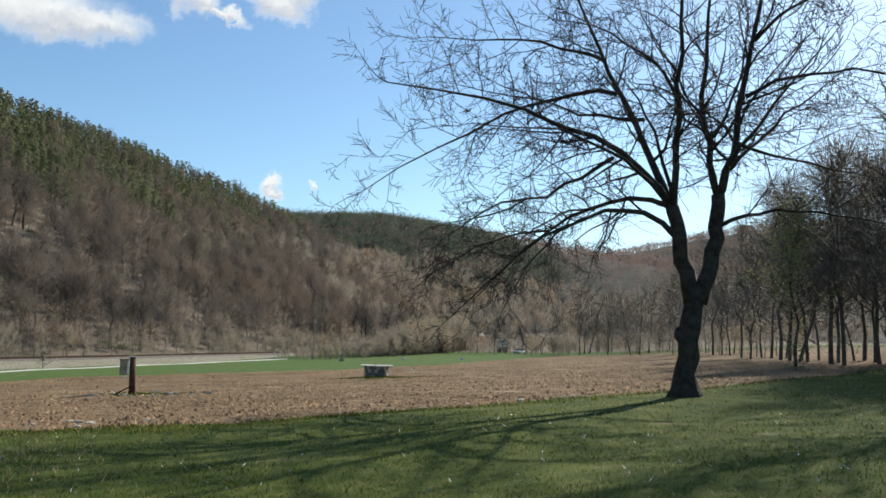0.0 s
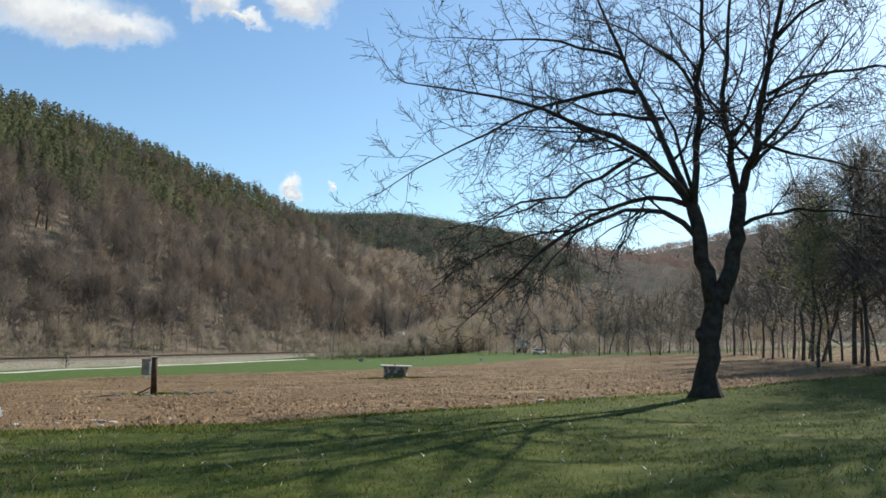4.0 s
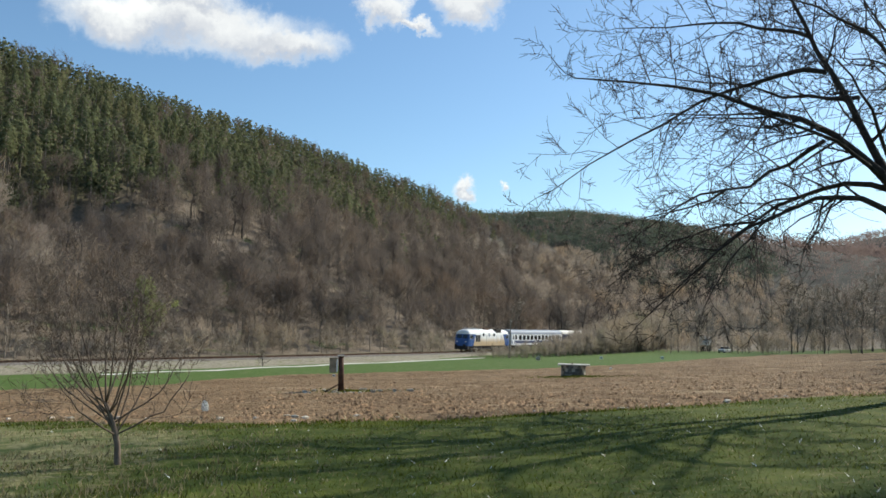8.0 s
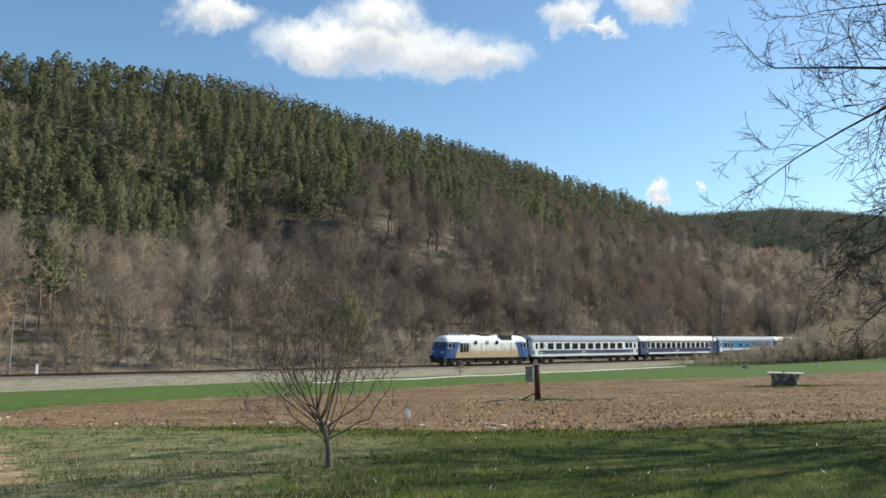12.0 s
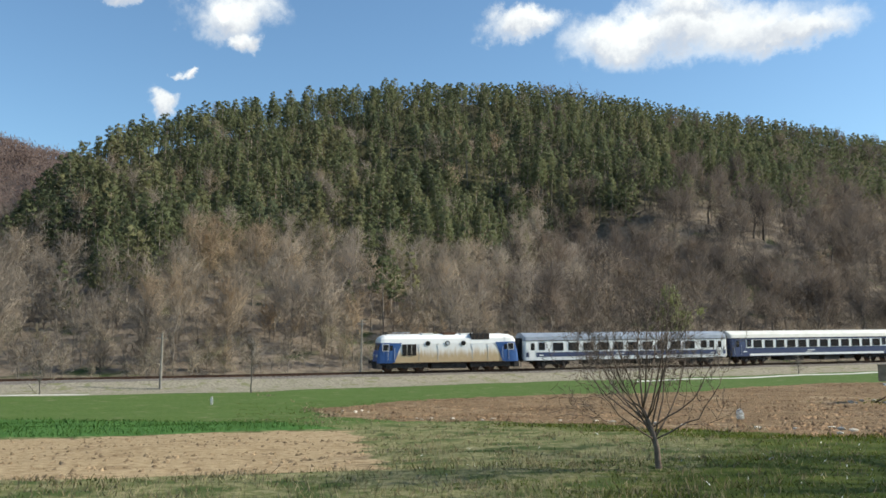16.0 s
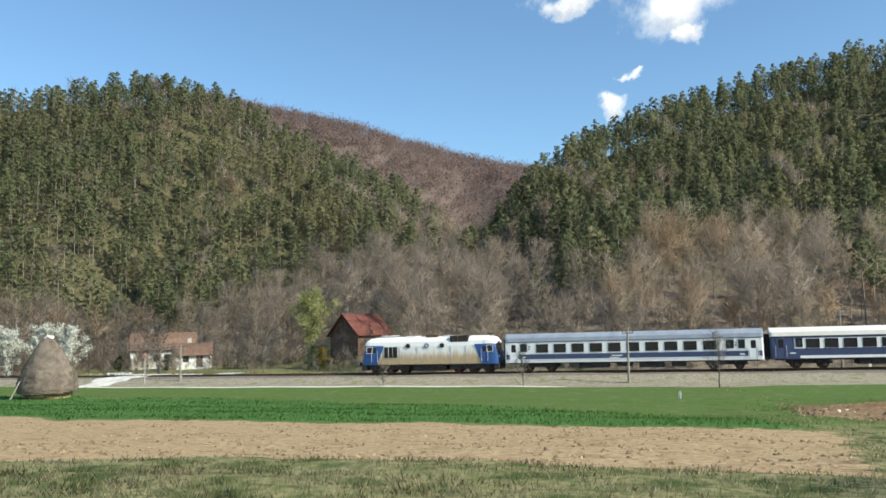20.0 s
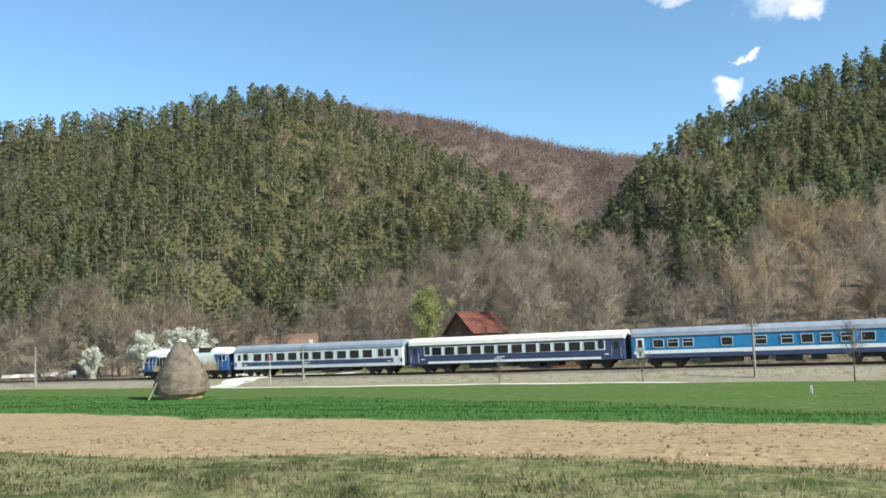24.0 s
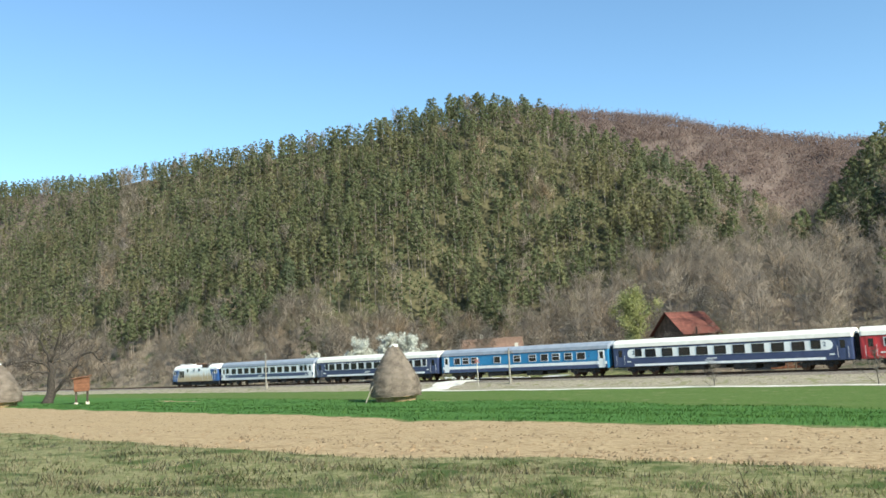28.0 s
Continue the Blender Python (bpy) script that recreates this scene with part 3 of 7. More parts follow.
def pine_share(x, y):
    """How much of the wood is pine: the upper slopes of the near hills."""
    q, v = to_line(x, y)
    up = np.interp(np.degrees(np.arctan2(-x, y)), PINE_YAW, PINE_FOOT)
    el = np.degrees(np.arctan2(ground_z(x, y) + 7 - 5.0, np.hypot(x, y)))
    # a bare gully runs up the hill
    yaw = np.degrees(np.arctan2(-x, y))
    gully = np.exp(-((yaw - 121.8 + 0.3 * (el - 9)) / 0.8) ** 2) * (el > 5) * (el < 12.5)
    return soft(el - up + 2.0 * np.sin(x * 0.11) * np.sin(y * 0.09 + 1), -0.9, 0.9) * (1 - gully)


def near_hill(x, y):
    """Whether a place lies on the near hills' wooded slopes, and how far it is from their crests."""
    q, v = to_line(x, y)
    # no wood on the level ground about the houses
    beyond = np.where((np.abs(v - 62) < 30) & (q > -44), -1.0, -16.0 - q)
    return beyond > 0, np.minimum(to_course(x, y, RIDGES[0][0])[0], to_course(x, y, RIDGES[1][0])[0])


def keep_pine(x, y, roll):
    on, cut = near_hill(x, y)
    return on & (roll < pine_share(x, y) * np.clip(1.1 - cut / 900, 0.2, 1))


def keep_bare(x, y, roll):
    on, cut = near_hill(x, y)
    return on & (roll < 1.0 - 0.90 * pine_share(x, y))


def crest_dist(x, y):
    yaw = np.degrees(np.arctan2(-x, y))
    return np.interp(yaw, (2, 10, 19, 31, 42, 49, 59, 66, 72, 77, 81, 87, 95, 99, 107, 119, 129, 142), (720, 566, 457, 376, 335, 320, 285, 245, 225, 225, 225, 258, 290, 300, 340, 430, 560, 800))


def visible(fn, past):
    def inner(x, y, roll):
        return fn(x, y, roll) & (np.hypot(x, y) < crest_dist(x, y) + past)
    return inner


p = scatter(43000, (0, 138), (105, 640), visible(keep_pine, 26), rng)
far_off = np.hypot(p[:, 0], p[:, 1]) > 305
woods("pine_wood", "dense dark green pines covering the upper hill slopes", pines, p[~far_off], 0.50 + 0.40 * rng.random(int((~far_off).sum())) ** 1.2, 21, PINE, PINE_STEM)
woods("crest_pine_wood", "dense dark green pines along the hills' receding crests", far_pines, p[far_off], 0.42 + 0.26 * rng.random(int(far_off.sum())), 33, PINE, PINE_STEM)
b = scatter(11500, (-2, 138), (105, 520), visible(keep_bare, 8), rng)
far_off = np.hypot(b[:, 0], b[:, 1]) > 260
# right of heading 41: oaks, with the backlit slope's shade in their twig colour
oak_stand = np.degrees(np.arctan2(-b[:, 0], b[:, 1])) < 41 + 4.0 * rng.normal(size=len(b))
for name, label, pick, shapes, low, high, seed, mat in (
        ("bare_wood", "leafless grey-brown broadleaf wood on the lower slopes", ~far_off & ~oak_stand, bares, 0.50, 1.0, 22, BARE),
        ("oak_wood", "dark grey-brown leafless oak wood with the slope's shade in its colour", ~far_off & oak_stand, bares, 0.55, 1.05, 36, SHADED_OAK_TWIG),
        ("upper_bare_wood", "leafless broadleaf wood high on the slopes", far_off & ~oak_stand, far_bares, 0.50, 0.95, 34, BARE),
        ("upper_oak_wood", "dark leafless oak wood high on the slopes with shade in its colour", far_off & oak_stand, far_bares, 0.50, 0.95, 37, SHADED_OAK_TWIG)):
    woods(name, label, shapes, b[pick], low + (high - low) * rng.random(int(pick.sum())), seed, mat)
t3 = scatter(9500, (-2, 138), (100, 420), visible(keep_bare, 0), rng)
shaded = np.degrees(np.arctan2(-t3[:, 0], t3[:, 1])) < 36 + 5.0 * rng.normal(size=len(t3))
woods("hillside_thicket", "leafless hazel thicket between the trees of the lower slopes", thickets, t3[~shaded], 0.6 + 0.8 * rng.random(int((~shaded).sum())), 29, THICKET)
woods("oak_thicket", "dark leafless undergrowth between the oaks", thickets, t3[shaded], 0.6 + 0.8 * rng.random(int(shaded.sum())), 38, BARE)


# bushes about the houses, clear of walls and road
def keep_yard(x, y, roll):
    q, v = to_line(x, y)
    ok = (np.abs(v - 62) < 30) & (q < -10) & (q > -46) & (np.abs(v - 59 - 0.3 * q) > 5)
    for yaw, dist, room in ((97.6, 160, 8.0), (95.6, 150, 4.6), (84.7, 131, 4.9), (81.5, 126, 5.0)):
        ok &= np.hypot(x + dist * math.sin(radians(yaw)), y - dist * math.cos(radians(yaw))) > room
    return ok & (roll < np.clip(0.25 - (q + 10) / 40, 0.2, 1.0))


t4 = scatter(2600, (72, 112), (100, 215), keep_yard, rng)
woods("yard_thicket", "leafless bushes and brambles about the houses", thickets, t4, 0.35 + 0.5 * rng.random(len(t4)) ** 1.5 + 0.45 * (to_line(t4[:, 0], t4[:, 1])[0] < -30), 35, THICKET)


# scrub along the foot of the hill, behind the line, and at the far end of the meadow before it
def keep_scrub(x, y, roll):
    q, v = to_line(x, y)
    house = (v > 36) & (v < 110)
    foot = (q < np.where(house, -38, -8.5)) & (q > -46)
    return (foot & (roll < np.clip(1.15 + q / 60, 0.25, 1))) | ((q > 5.5) & (q < 13) & (v < -120) & (v > -250))


c = np.concatenate([scatter(5200, (-8, 132), (88, 300), keep_scrub, rng), scatter(4600, (-4, 11.5), (138, 270), lambda x, y, roll: (to_line(x, y)[0] > 5.5) & keep_scrub(x, y, roll), rng)])
sizes = 0.35 + 0.65 * rng.random(len(c))
cq, cv = to_line(c[:, 0], c[:, 1])
sizes = np.where(cq > 0, np.interp(cv, (-250, -195, -180, -165, -150, -140, -121), (1.9, 1.7, 1.3, 1.0, 0.68, 0.5, 0.34)) * (0.75 + 0.4 * rng.random(len(c))), sizes)
woods("scrub", "grey leafless scrub and brambles along the railway", scrubs, c, sizes, 23, SCRUB)

# broadleaf woods on the far hills
FAR_WOOD = leafy(surface("far_twigs", (0.225, 0.165, 0.143), (0.280, 0.210, 0.184), 0.02, 0.9, relief=0, fine=0.3, island=0.08, spec=0.05), 0.5)
FAR_PINE = leafy(surface("far_needles", (0.070, 0.092, 0.066), (0.115, 0.138, 0.098), 0.02, 0.9, relief=0, fine=0.3, island=0.12), 0.5)
clumps = []
for _ in range(5):
    n = 46
    v = rng.normal(size=(n, 3)) * np.array([2.4, 2.4, 1.5]) + np.array([0, 0, 3.6])
    d = rng.normal(size=(n, 3)) * 0.5 + np.array([0, 0, 0.7])
    tri, t = strip_rows(v, v + d, 0.30, rng)
    face = crown_normals(tri, 2.5, 2.5)
    stem = sliver_rows(np.array([[0, 0, -0.5]]), np.array([[0, 0, 6.0]]), np.array([0.2]), np.array([0.1]), rng)
    clumps.append((stem, (tri, faced(tri, t, face), face)))


def keep_far(low, high, share):
    def inner(x, y, roll):
        near = hill_height(x, y, 0)
        near = np.maximum(near, hill_height(x, y, 1))
        z = hill_height(x, y)
        el = np.degrees(np.arctan2(z - 5, np.hypot(x, y)))
        return (z > near + 3) & (el > low) & (el < high) & (roll < share)
    return inner


f1 = scatter(5600, (60, 112), (430, 690), keep_far(5.0, 30, 1.0), rng)
f2 = scatter(4500, (-36, 24), (480, 1000), keep_far(1.0, 30, 0.75), rng)
f3 = scatter(3200, (-36, -6), (900, 1520), keep_far(2.0, 30, 0.6), rng)
far = np.concatenate([f1, f2, f3])
woods("far_wood", "reddish-brown leafless woods on the distant hills", clumps, far, (0.7 + 0.6 * rng.random(len(far))) * np.where(np.hypot(far[:, 0], far[:, 1]) > 880, 1.7, 1.0), 24, FAR_WOOD)
f4 = scatter(5000, (-10, 22), (560, 950), lambda x, y, roll: keep_far(1.5, 30, 1.0)(x, y, roll) & (np.sin(x * 0.013 + 2) + np.sin(y * 0.011) > 0.7), rng)
woods("far_pine_wood", "dark pines in patches on the distant hills", clumps, f4, 0.8 + 0.6 * rng.random(len(f4)), 25, FAR_PINE)
# leafless woods on the low slopes at the valley's far end
def keep_low(x, y, roll):
    h = hill_height(x, y)
    el = np.degrees(np.arctan2(h - 5.0, np.hypot(x, y)))
    q, v = to_line(x, y)
    return (h > 1.5) & (el < 4.5) & ((q > 14) | (v < -260))


f5 = scatter(2600, (-30, 8), (225, 640), keep_low, rng)
woods("far_valley_wood", "grey leafless woods at the far end of the valley", far_bares, f5, 0.55 + 0.5 * rng.random(len(f5)), 27, BARE)


# pale bushes along the foot of the wood beside the line
def keep_foot(x, y, roll):
    q, v = to_line(x, y)
    return (q < -8) & (q > -24) & (v < 34) & (v > -190) & (roll < np.clip(1.3 + q / 24, 0.2, 1))


f6 = scatter(2600, (4, 92), (84, 250), keep_foot, rng)
woods("foot_thicket", "pale grey-brown bushes along the foot of the wood", thickets, f6, 0.5 + 0.7 * rng.random(len(f6)), 28, SCRUB)
# undergrowth among the trees at the field's far edge
def keep_under(x, y, roll):
    yaw, d = np.degrees(np.arctan2(-x, y)), np.hypot(x, y)
    base = np.interp(yaw, (-37, -30, -25, -20, -16, -9, 0), (50, 58, 70, 100, 168, 190, 205))
    return (d > base) & (d < base * 1.5)


u = scatter(1100, (-38, 2), (50, 300), keep_under, rng)
woods("undergrowth", "grey leafless undergrowth beneath the trees", scrubs, u, 0.5 + 0.7 * rng.random(len(u)), 26, BARE)

# ---- railway ----
def line_place(s_from_zero):
    """The place and heading on the line, by metres along it from the foot of the bank."""
    v = np.interp(s_from_zero, LINE_S, LINE_V)
    x, y = from_line(0.0, v)
    x2, y2 = from_line(0.0, v + 0.5)
    return float(x), float(y), math.degrees(math.atan2(y2 - y, x2 - x))


LINE_V = np.linspace(-420, 400, 3281)
_lx, _ly = from_line(0.0, LINE_V)
LINE_S = np.concatenate([[0], np.cumsum(np.hypot(np.diff(_lx), np.diff(_ly)))])
LINE_S = LINE_S - np.interp(0.0, LINE_V, LINE_S)


def train_s(t):
    """How far the engine's nose has come along the line at t seconds."""
    k = t - 17.0
    return 0.03474 * k * k + 12.784 * k - 10.81 - 0.16 * max(0.0, 12.0 - t) ** 2


def box(bm, x0, x1, y0, y1, z0, z1, bevel=0.0):
    r = bmesh.ops.create_cube(bm, size=1.0)
    bmesh.ops.scale(bm, vec=(x1 - x0, y1 - y0, z1 - z0), verts=r["verts"])
    bmesh.ops.translate(bm, vec=((x0 + x1) / 2, (y0 + y1) / 2, (z0 + z1) / 2), verts=r["verts"])
    if bevel:
        edges = list({e for v in r["verts"] for e in v.link_edges})
        bmesh.ops.bevel(bm, geom=edges, offset=bevel, segments=2, affect="EDGES", profile=0.7)
    return r["verts"]


def part(name, bm, mat, parent, label="", smooth=False, at=None):
    mesh = bpy.data.meshes.new(name)
    bm.to_mesh(mesh)
    bm.free()
    if smooth:
        mesh.polygons.foreach_set("use_smooth", np.ones(len(mesh.polygons), bool))
    mesh.materials.append(mat)
    ob = new(name, mesh)
    if parent is not None:
        ob.parent = parent
    if at is not None:
        ob.matrix_basis = at
    if label:
        tagged(ob, label)
    return ob


def tube(bm, places, radii, sides=8):
    """A bent, tapering round limb through the places."""
    rings = []
    for i, p in enumerate(places):
        d = (places[min(i + 1, len(places) - 1)] - places[max(i - 1, 0)]).normalized()
        a = d.orthogonal().normalized() if abs(d.z) < 0.99 else Vector((1, 0, 0))
        if i and rings:
            a = (prev_a - d * prev_a.dot(d)).normalized()
        b = d.cross(a)
        rings.append([bm.verts.new(p + (a * math.cos(k * 2 * math.pi / sides) + b * math.sin(k * 2 * math.pi / sides)) * radii[i]) for k in range(sides)])
        prev_a = a
    for r, s in zip(rings, rings[1:]):
        for k in range(sides):
            bm.faces.new((r[k], r[(k + 1) % sides], s[(k + 1) % sides], s[k]))
    bm.faces.new(rings[0][::-1])
    bm.faces.new(rings[-1])


def rod(bm, a, b, r, sides=8):
    tube(bm, [Vector(a), Vector(b)], [r, r], sides)


def loft(bm, sections):
    """A closed body through rings of equal length."""
    rings = [[bm.verts.new(p) for p in ring] for ring in sections]
    n = len(rings[0])
    for r, s in zip(rings, rings[1:]):
        for k in range(n):
            bm.faces.new((r[k], r[(k + 1) % n], s[(k + 1) % n], s[k]))
    bm.faces.new(rings[0][::-1])
    bm.faces.new(rings[-1])
    bmesh.ops.recalc_face_normals(bm, faces=bm.faces[:])


BLUE = surface("blue_coach_paint", (0.040, 0.052, 0.118), (0.058, 0.074, 0.150), 1.5, 0.38, relief=0.05, spec=0.5)
ENGINE_BLUE = surface("engine_blue_paint", (0.026, 0.078, 0.235), (0.042, 0.110, 0.300), 1.5, 0.42, relief=0.05, spec=0.5)
SKY_BLUE = surface("light_blue_coach_paint", (0.020, 0.17, 0.36), (0.035, 0.22, 0.43), 1.5, 0.38, relief=0.05, spec=0.5)
RED = surface("red_coach_paint", (0.42, 0.025, 0.030), (0.50, 0.040, 0.045), 1.5, 0.4, relief=0.05, spec=0.5)
WHITE = surface("white_coach_paint", (0.76, 0.75, 0.73), (0.86, 0.85, 0.83), 1.2, 0.45, relief=0.05, spec=0.4)
GREY_ROOF = surface("grey_roof_paint", (0.20, 0.23, 0.28), (0.30, 0.33, 0.38), 0.9, 0.6, relief=0.1)
CREAM_ROOF = surface("dusty_white_roof_paint", (0.60, 0.57, 0.51), (0.74, 0.71, 0.65), 0.9, 0.65, relief=0.1)
GREY = surface("light_grey_sill_paint", (0.36, 0.39, 0.44), (0.46, 0.49, 0.53), 1.2, 0.5, relief=0.05)
UNDER = surface("grimy_underframe_steel", (0.018, 0.016, 0.015), (0.065, 0.055, 0.048), 3.0, 0.8, relief=0.3)
RUST = surface("rusty_steel", (0.055, 0.030, 0.020), (0.16, 0.085, 0.050), 4.0, 0.8, relief=0.3)
STEEL = surface("worn_rail_steel", (0.16, 0.14, 0.13), (0.30, 0.28, 0.27), 2.0, 0.4, metal=0.7, relief=0.1)
RUBBER = surface("black_rubber_gangway", (0.012, 0.012, 0.013), (0.035, 0.035, 0.037), 3.0, 0.85, relief=0.3)
PANE = surface("dark_window_glass", (0.010, 0.012, 0.015), (0.022, 0.026, 0.032), 0.7, 0.08, relief=0, spec=0.6)
FRAME = surface("bright_window_frame", (0.45, 0.46, 0.48), (0.60, 0.61, 0.63), 3.0, 0.4, relief=0)
LAMP_GLASS = surface("headlamp_glass", (0.55, 0.55, 0.50), (0.75, 0.75, 0.70), 5.0, 0.15, relief=0, spec=0.6)


def stained_white():
    """White paint with brown brake dust and rust streaks along the lower edge."""
    mat, N, shader = material("stained_white_paint")
    where = N.add("ShaderNodeTexCoord").outputs["Object"]
    split = N.add("ShaderNodeSeparateXYZ")
    N.join(where, split.inputs[0])
    streak = N.add("ShaderNodeMapping")
    streak.inputs["Scale"].default_value = (1.6, 1.6, 0.25)
    N.join(where, streak.inputs["Vector"])
    runs = N.noise(streak.outputs[0], 2.0, 5)
    edge = N.math("ADD", split.outputs["Z"], N.math("MULTIPLY", N.math("SUBTRACT", runs, 0.5), 1.5))
    clean = N.mix(N.noise(where, 0.8, 4), (0.76, 0.74, 0.70), (0.86, 0.84, 0.81))
    dirt = N.mix(N.noise(where, 3.0, 4), (0.46, 0.31, 0.16), (0.60, 0.45, 0.27))
    N.join(N.mix(N.step(edge, 1.55, 2.75), dirt, clean), shader.inputs["Base Color"])
    shader.inputs["Roughness"].default_value = 0.55
    bump(N, shader, runs, 0.08, 0.01)
    return mat


STAINED = stained_white()


def shell(half, low, high, shoulder, n=7):
    """A coach's section from sill to sill over a round roof, as (y, z)."""
    out = [(-half, low), (-half - 0.02, (low + shoulder) / 2), (-half + 0.03, shoulder)]
    for i in range(1, n + 1):
        a = math.pi * i / (n + 1)
        out.append((-(half - 0.03) * math.cos(a) ** 1 * (1.0), shoulder + (high - shoulder) * math.sin(a) ** 0.72))
    out += [(half - 0.03, shoulder), (half + 0.02, (low + shoulder) / 2), (half, low)]
    return out


def bogie(parent, x, wheels, base, radius=0.46):
    """A bogie under a vehicle: a frame with axle boxes and springs, and its wheels."""
    bm = bmesh.new()
    reach = base * (wheels - 1) / 2
    for side in (-1, 1):
        box(bm, x - reach - 0.75, x + reach + 0.75, side * 1.02 - 0.07, side * 1.02 + 0.07, 0.52, 0.80, 0.03)
        for i in range(wheels):
            cx = x - reach + i * base
            box(bm, cx - 0.20, cx + 0.20, side * 1.10 - 0.10, side * 1.10 + 0.14, 0.30, 0.66, 0.04)
            for k in (-0.42, 0.42):
                rod(bm, (cx + k, side * 1.06, 0.42), (cx + k, side * 1.06, 0.84), 0.09, 8)
    box(bm, x - 0.5, x + 0.5, -1.0, 1.0, 0.55, 0.92, 0.03)
    frame_ob = part("bogie", bm, UNDER, parent, "grimy black steel bogie")
    for i in range(wheels):
        cx = x - reach + i * base
        for side in (-1, 1):
            bm = bmesh.new()
            rod(bm, (cx, side * 0.70, radius), (cx, side * 0.83, radius), radius, 20)
            rod(bm, (cx, side * 0.83, radius), (cx, side * 0.88, radius), radius * 0.45, 14)
            part("wheel", bm, RUST, frame_ob)
    return frame_ob


def pane(parent, x, z, w, h, side, half, frame_mat=None, split=False, name="window"):
    """A side window: a frame proud of the wall, and its glass."""
    y = side * (half + 0.012)
    bm = bmesh.new()
    t = 0.07
    for x0, x1, z0, z1 in ((x - w / 2 - t, x + w / 2 + t, z - h / 2 - t, z - h / 2), (x - w / 2 - t, x + w / 2 + t, z + h / 2, z + h / 2 + t),
                           (x - w / 2 - t, x - w / 2, z - h / 2, z + h / 2), (x + w / 2, x + w / 2 + t, z - h / 2, z + h / 2)):
        box(bm, x0, x1, y - 0.03, y + 0.03, z0, z1)
    if split:
        box(bm, x - w / 2, x + w / 2, y - 0.025, y + 0.022, z + h * 0.12 - 0.03, z + h * 0.12 + 0.03)
    ob = part(name, bm, frame_mat or RUBBER, parent)
    bm = bmesh.new()
    box(bm, x - w / 2, x + w / 2, y - 0.03, y + 0.010, z - h / 2, z + h / 2)
    part("pane", bm, PANE, ob)


def strip(parent, name, x0, x1, z0, z1, half, mat, label="", round_ends=False):
    """A painted band along both sides, 6 mm proud of the wall."""
    for side in (-1, 1):
        bm = bmesh.new()
        y = side * (half + 0.02)
        if round_ends:
            r = (z1 - z0) / 2
            cz = (z0 + z1) / 2
            ring = []
            for k in range(9):
                a = math.pi / 2 + math.pi * k / 8
                ring.append((x0 + r + r * math.cos(a), cz + r * math.sin(a)))
            for k in range(9):
                a = -math.pi / 2 + math.pi * k / 8
                ring.append((x1 - r + r * math.cos(a), cz + r * math.sin(a)))
            front = [bm.verts.new((px_, y + side * 0.008, pz_)) for px_, pz_ in ring]
            back = [bm.verts.new((px_, y - side * 0.03, pz_)) for px_, pz_ in ring]
            bm.faces.new(front)
            for k in range(len(ring)):
                bm.faces.new((front[k], back[k], back[(k + 1) % len(ring)], front[(k + 1) % len(ring)]))
            bmesh.ops.recalc_face_normals(bm, faces=bm.faces[:])
        else:
            box(bm, x0, x1, y - 0.03, y + 0.008, z0, z1)
        part(name, bm, mat, parent, label)


COACH_L, HALF = 26.1, 1.40


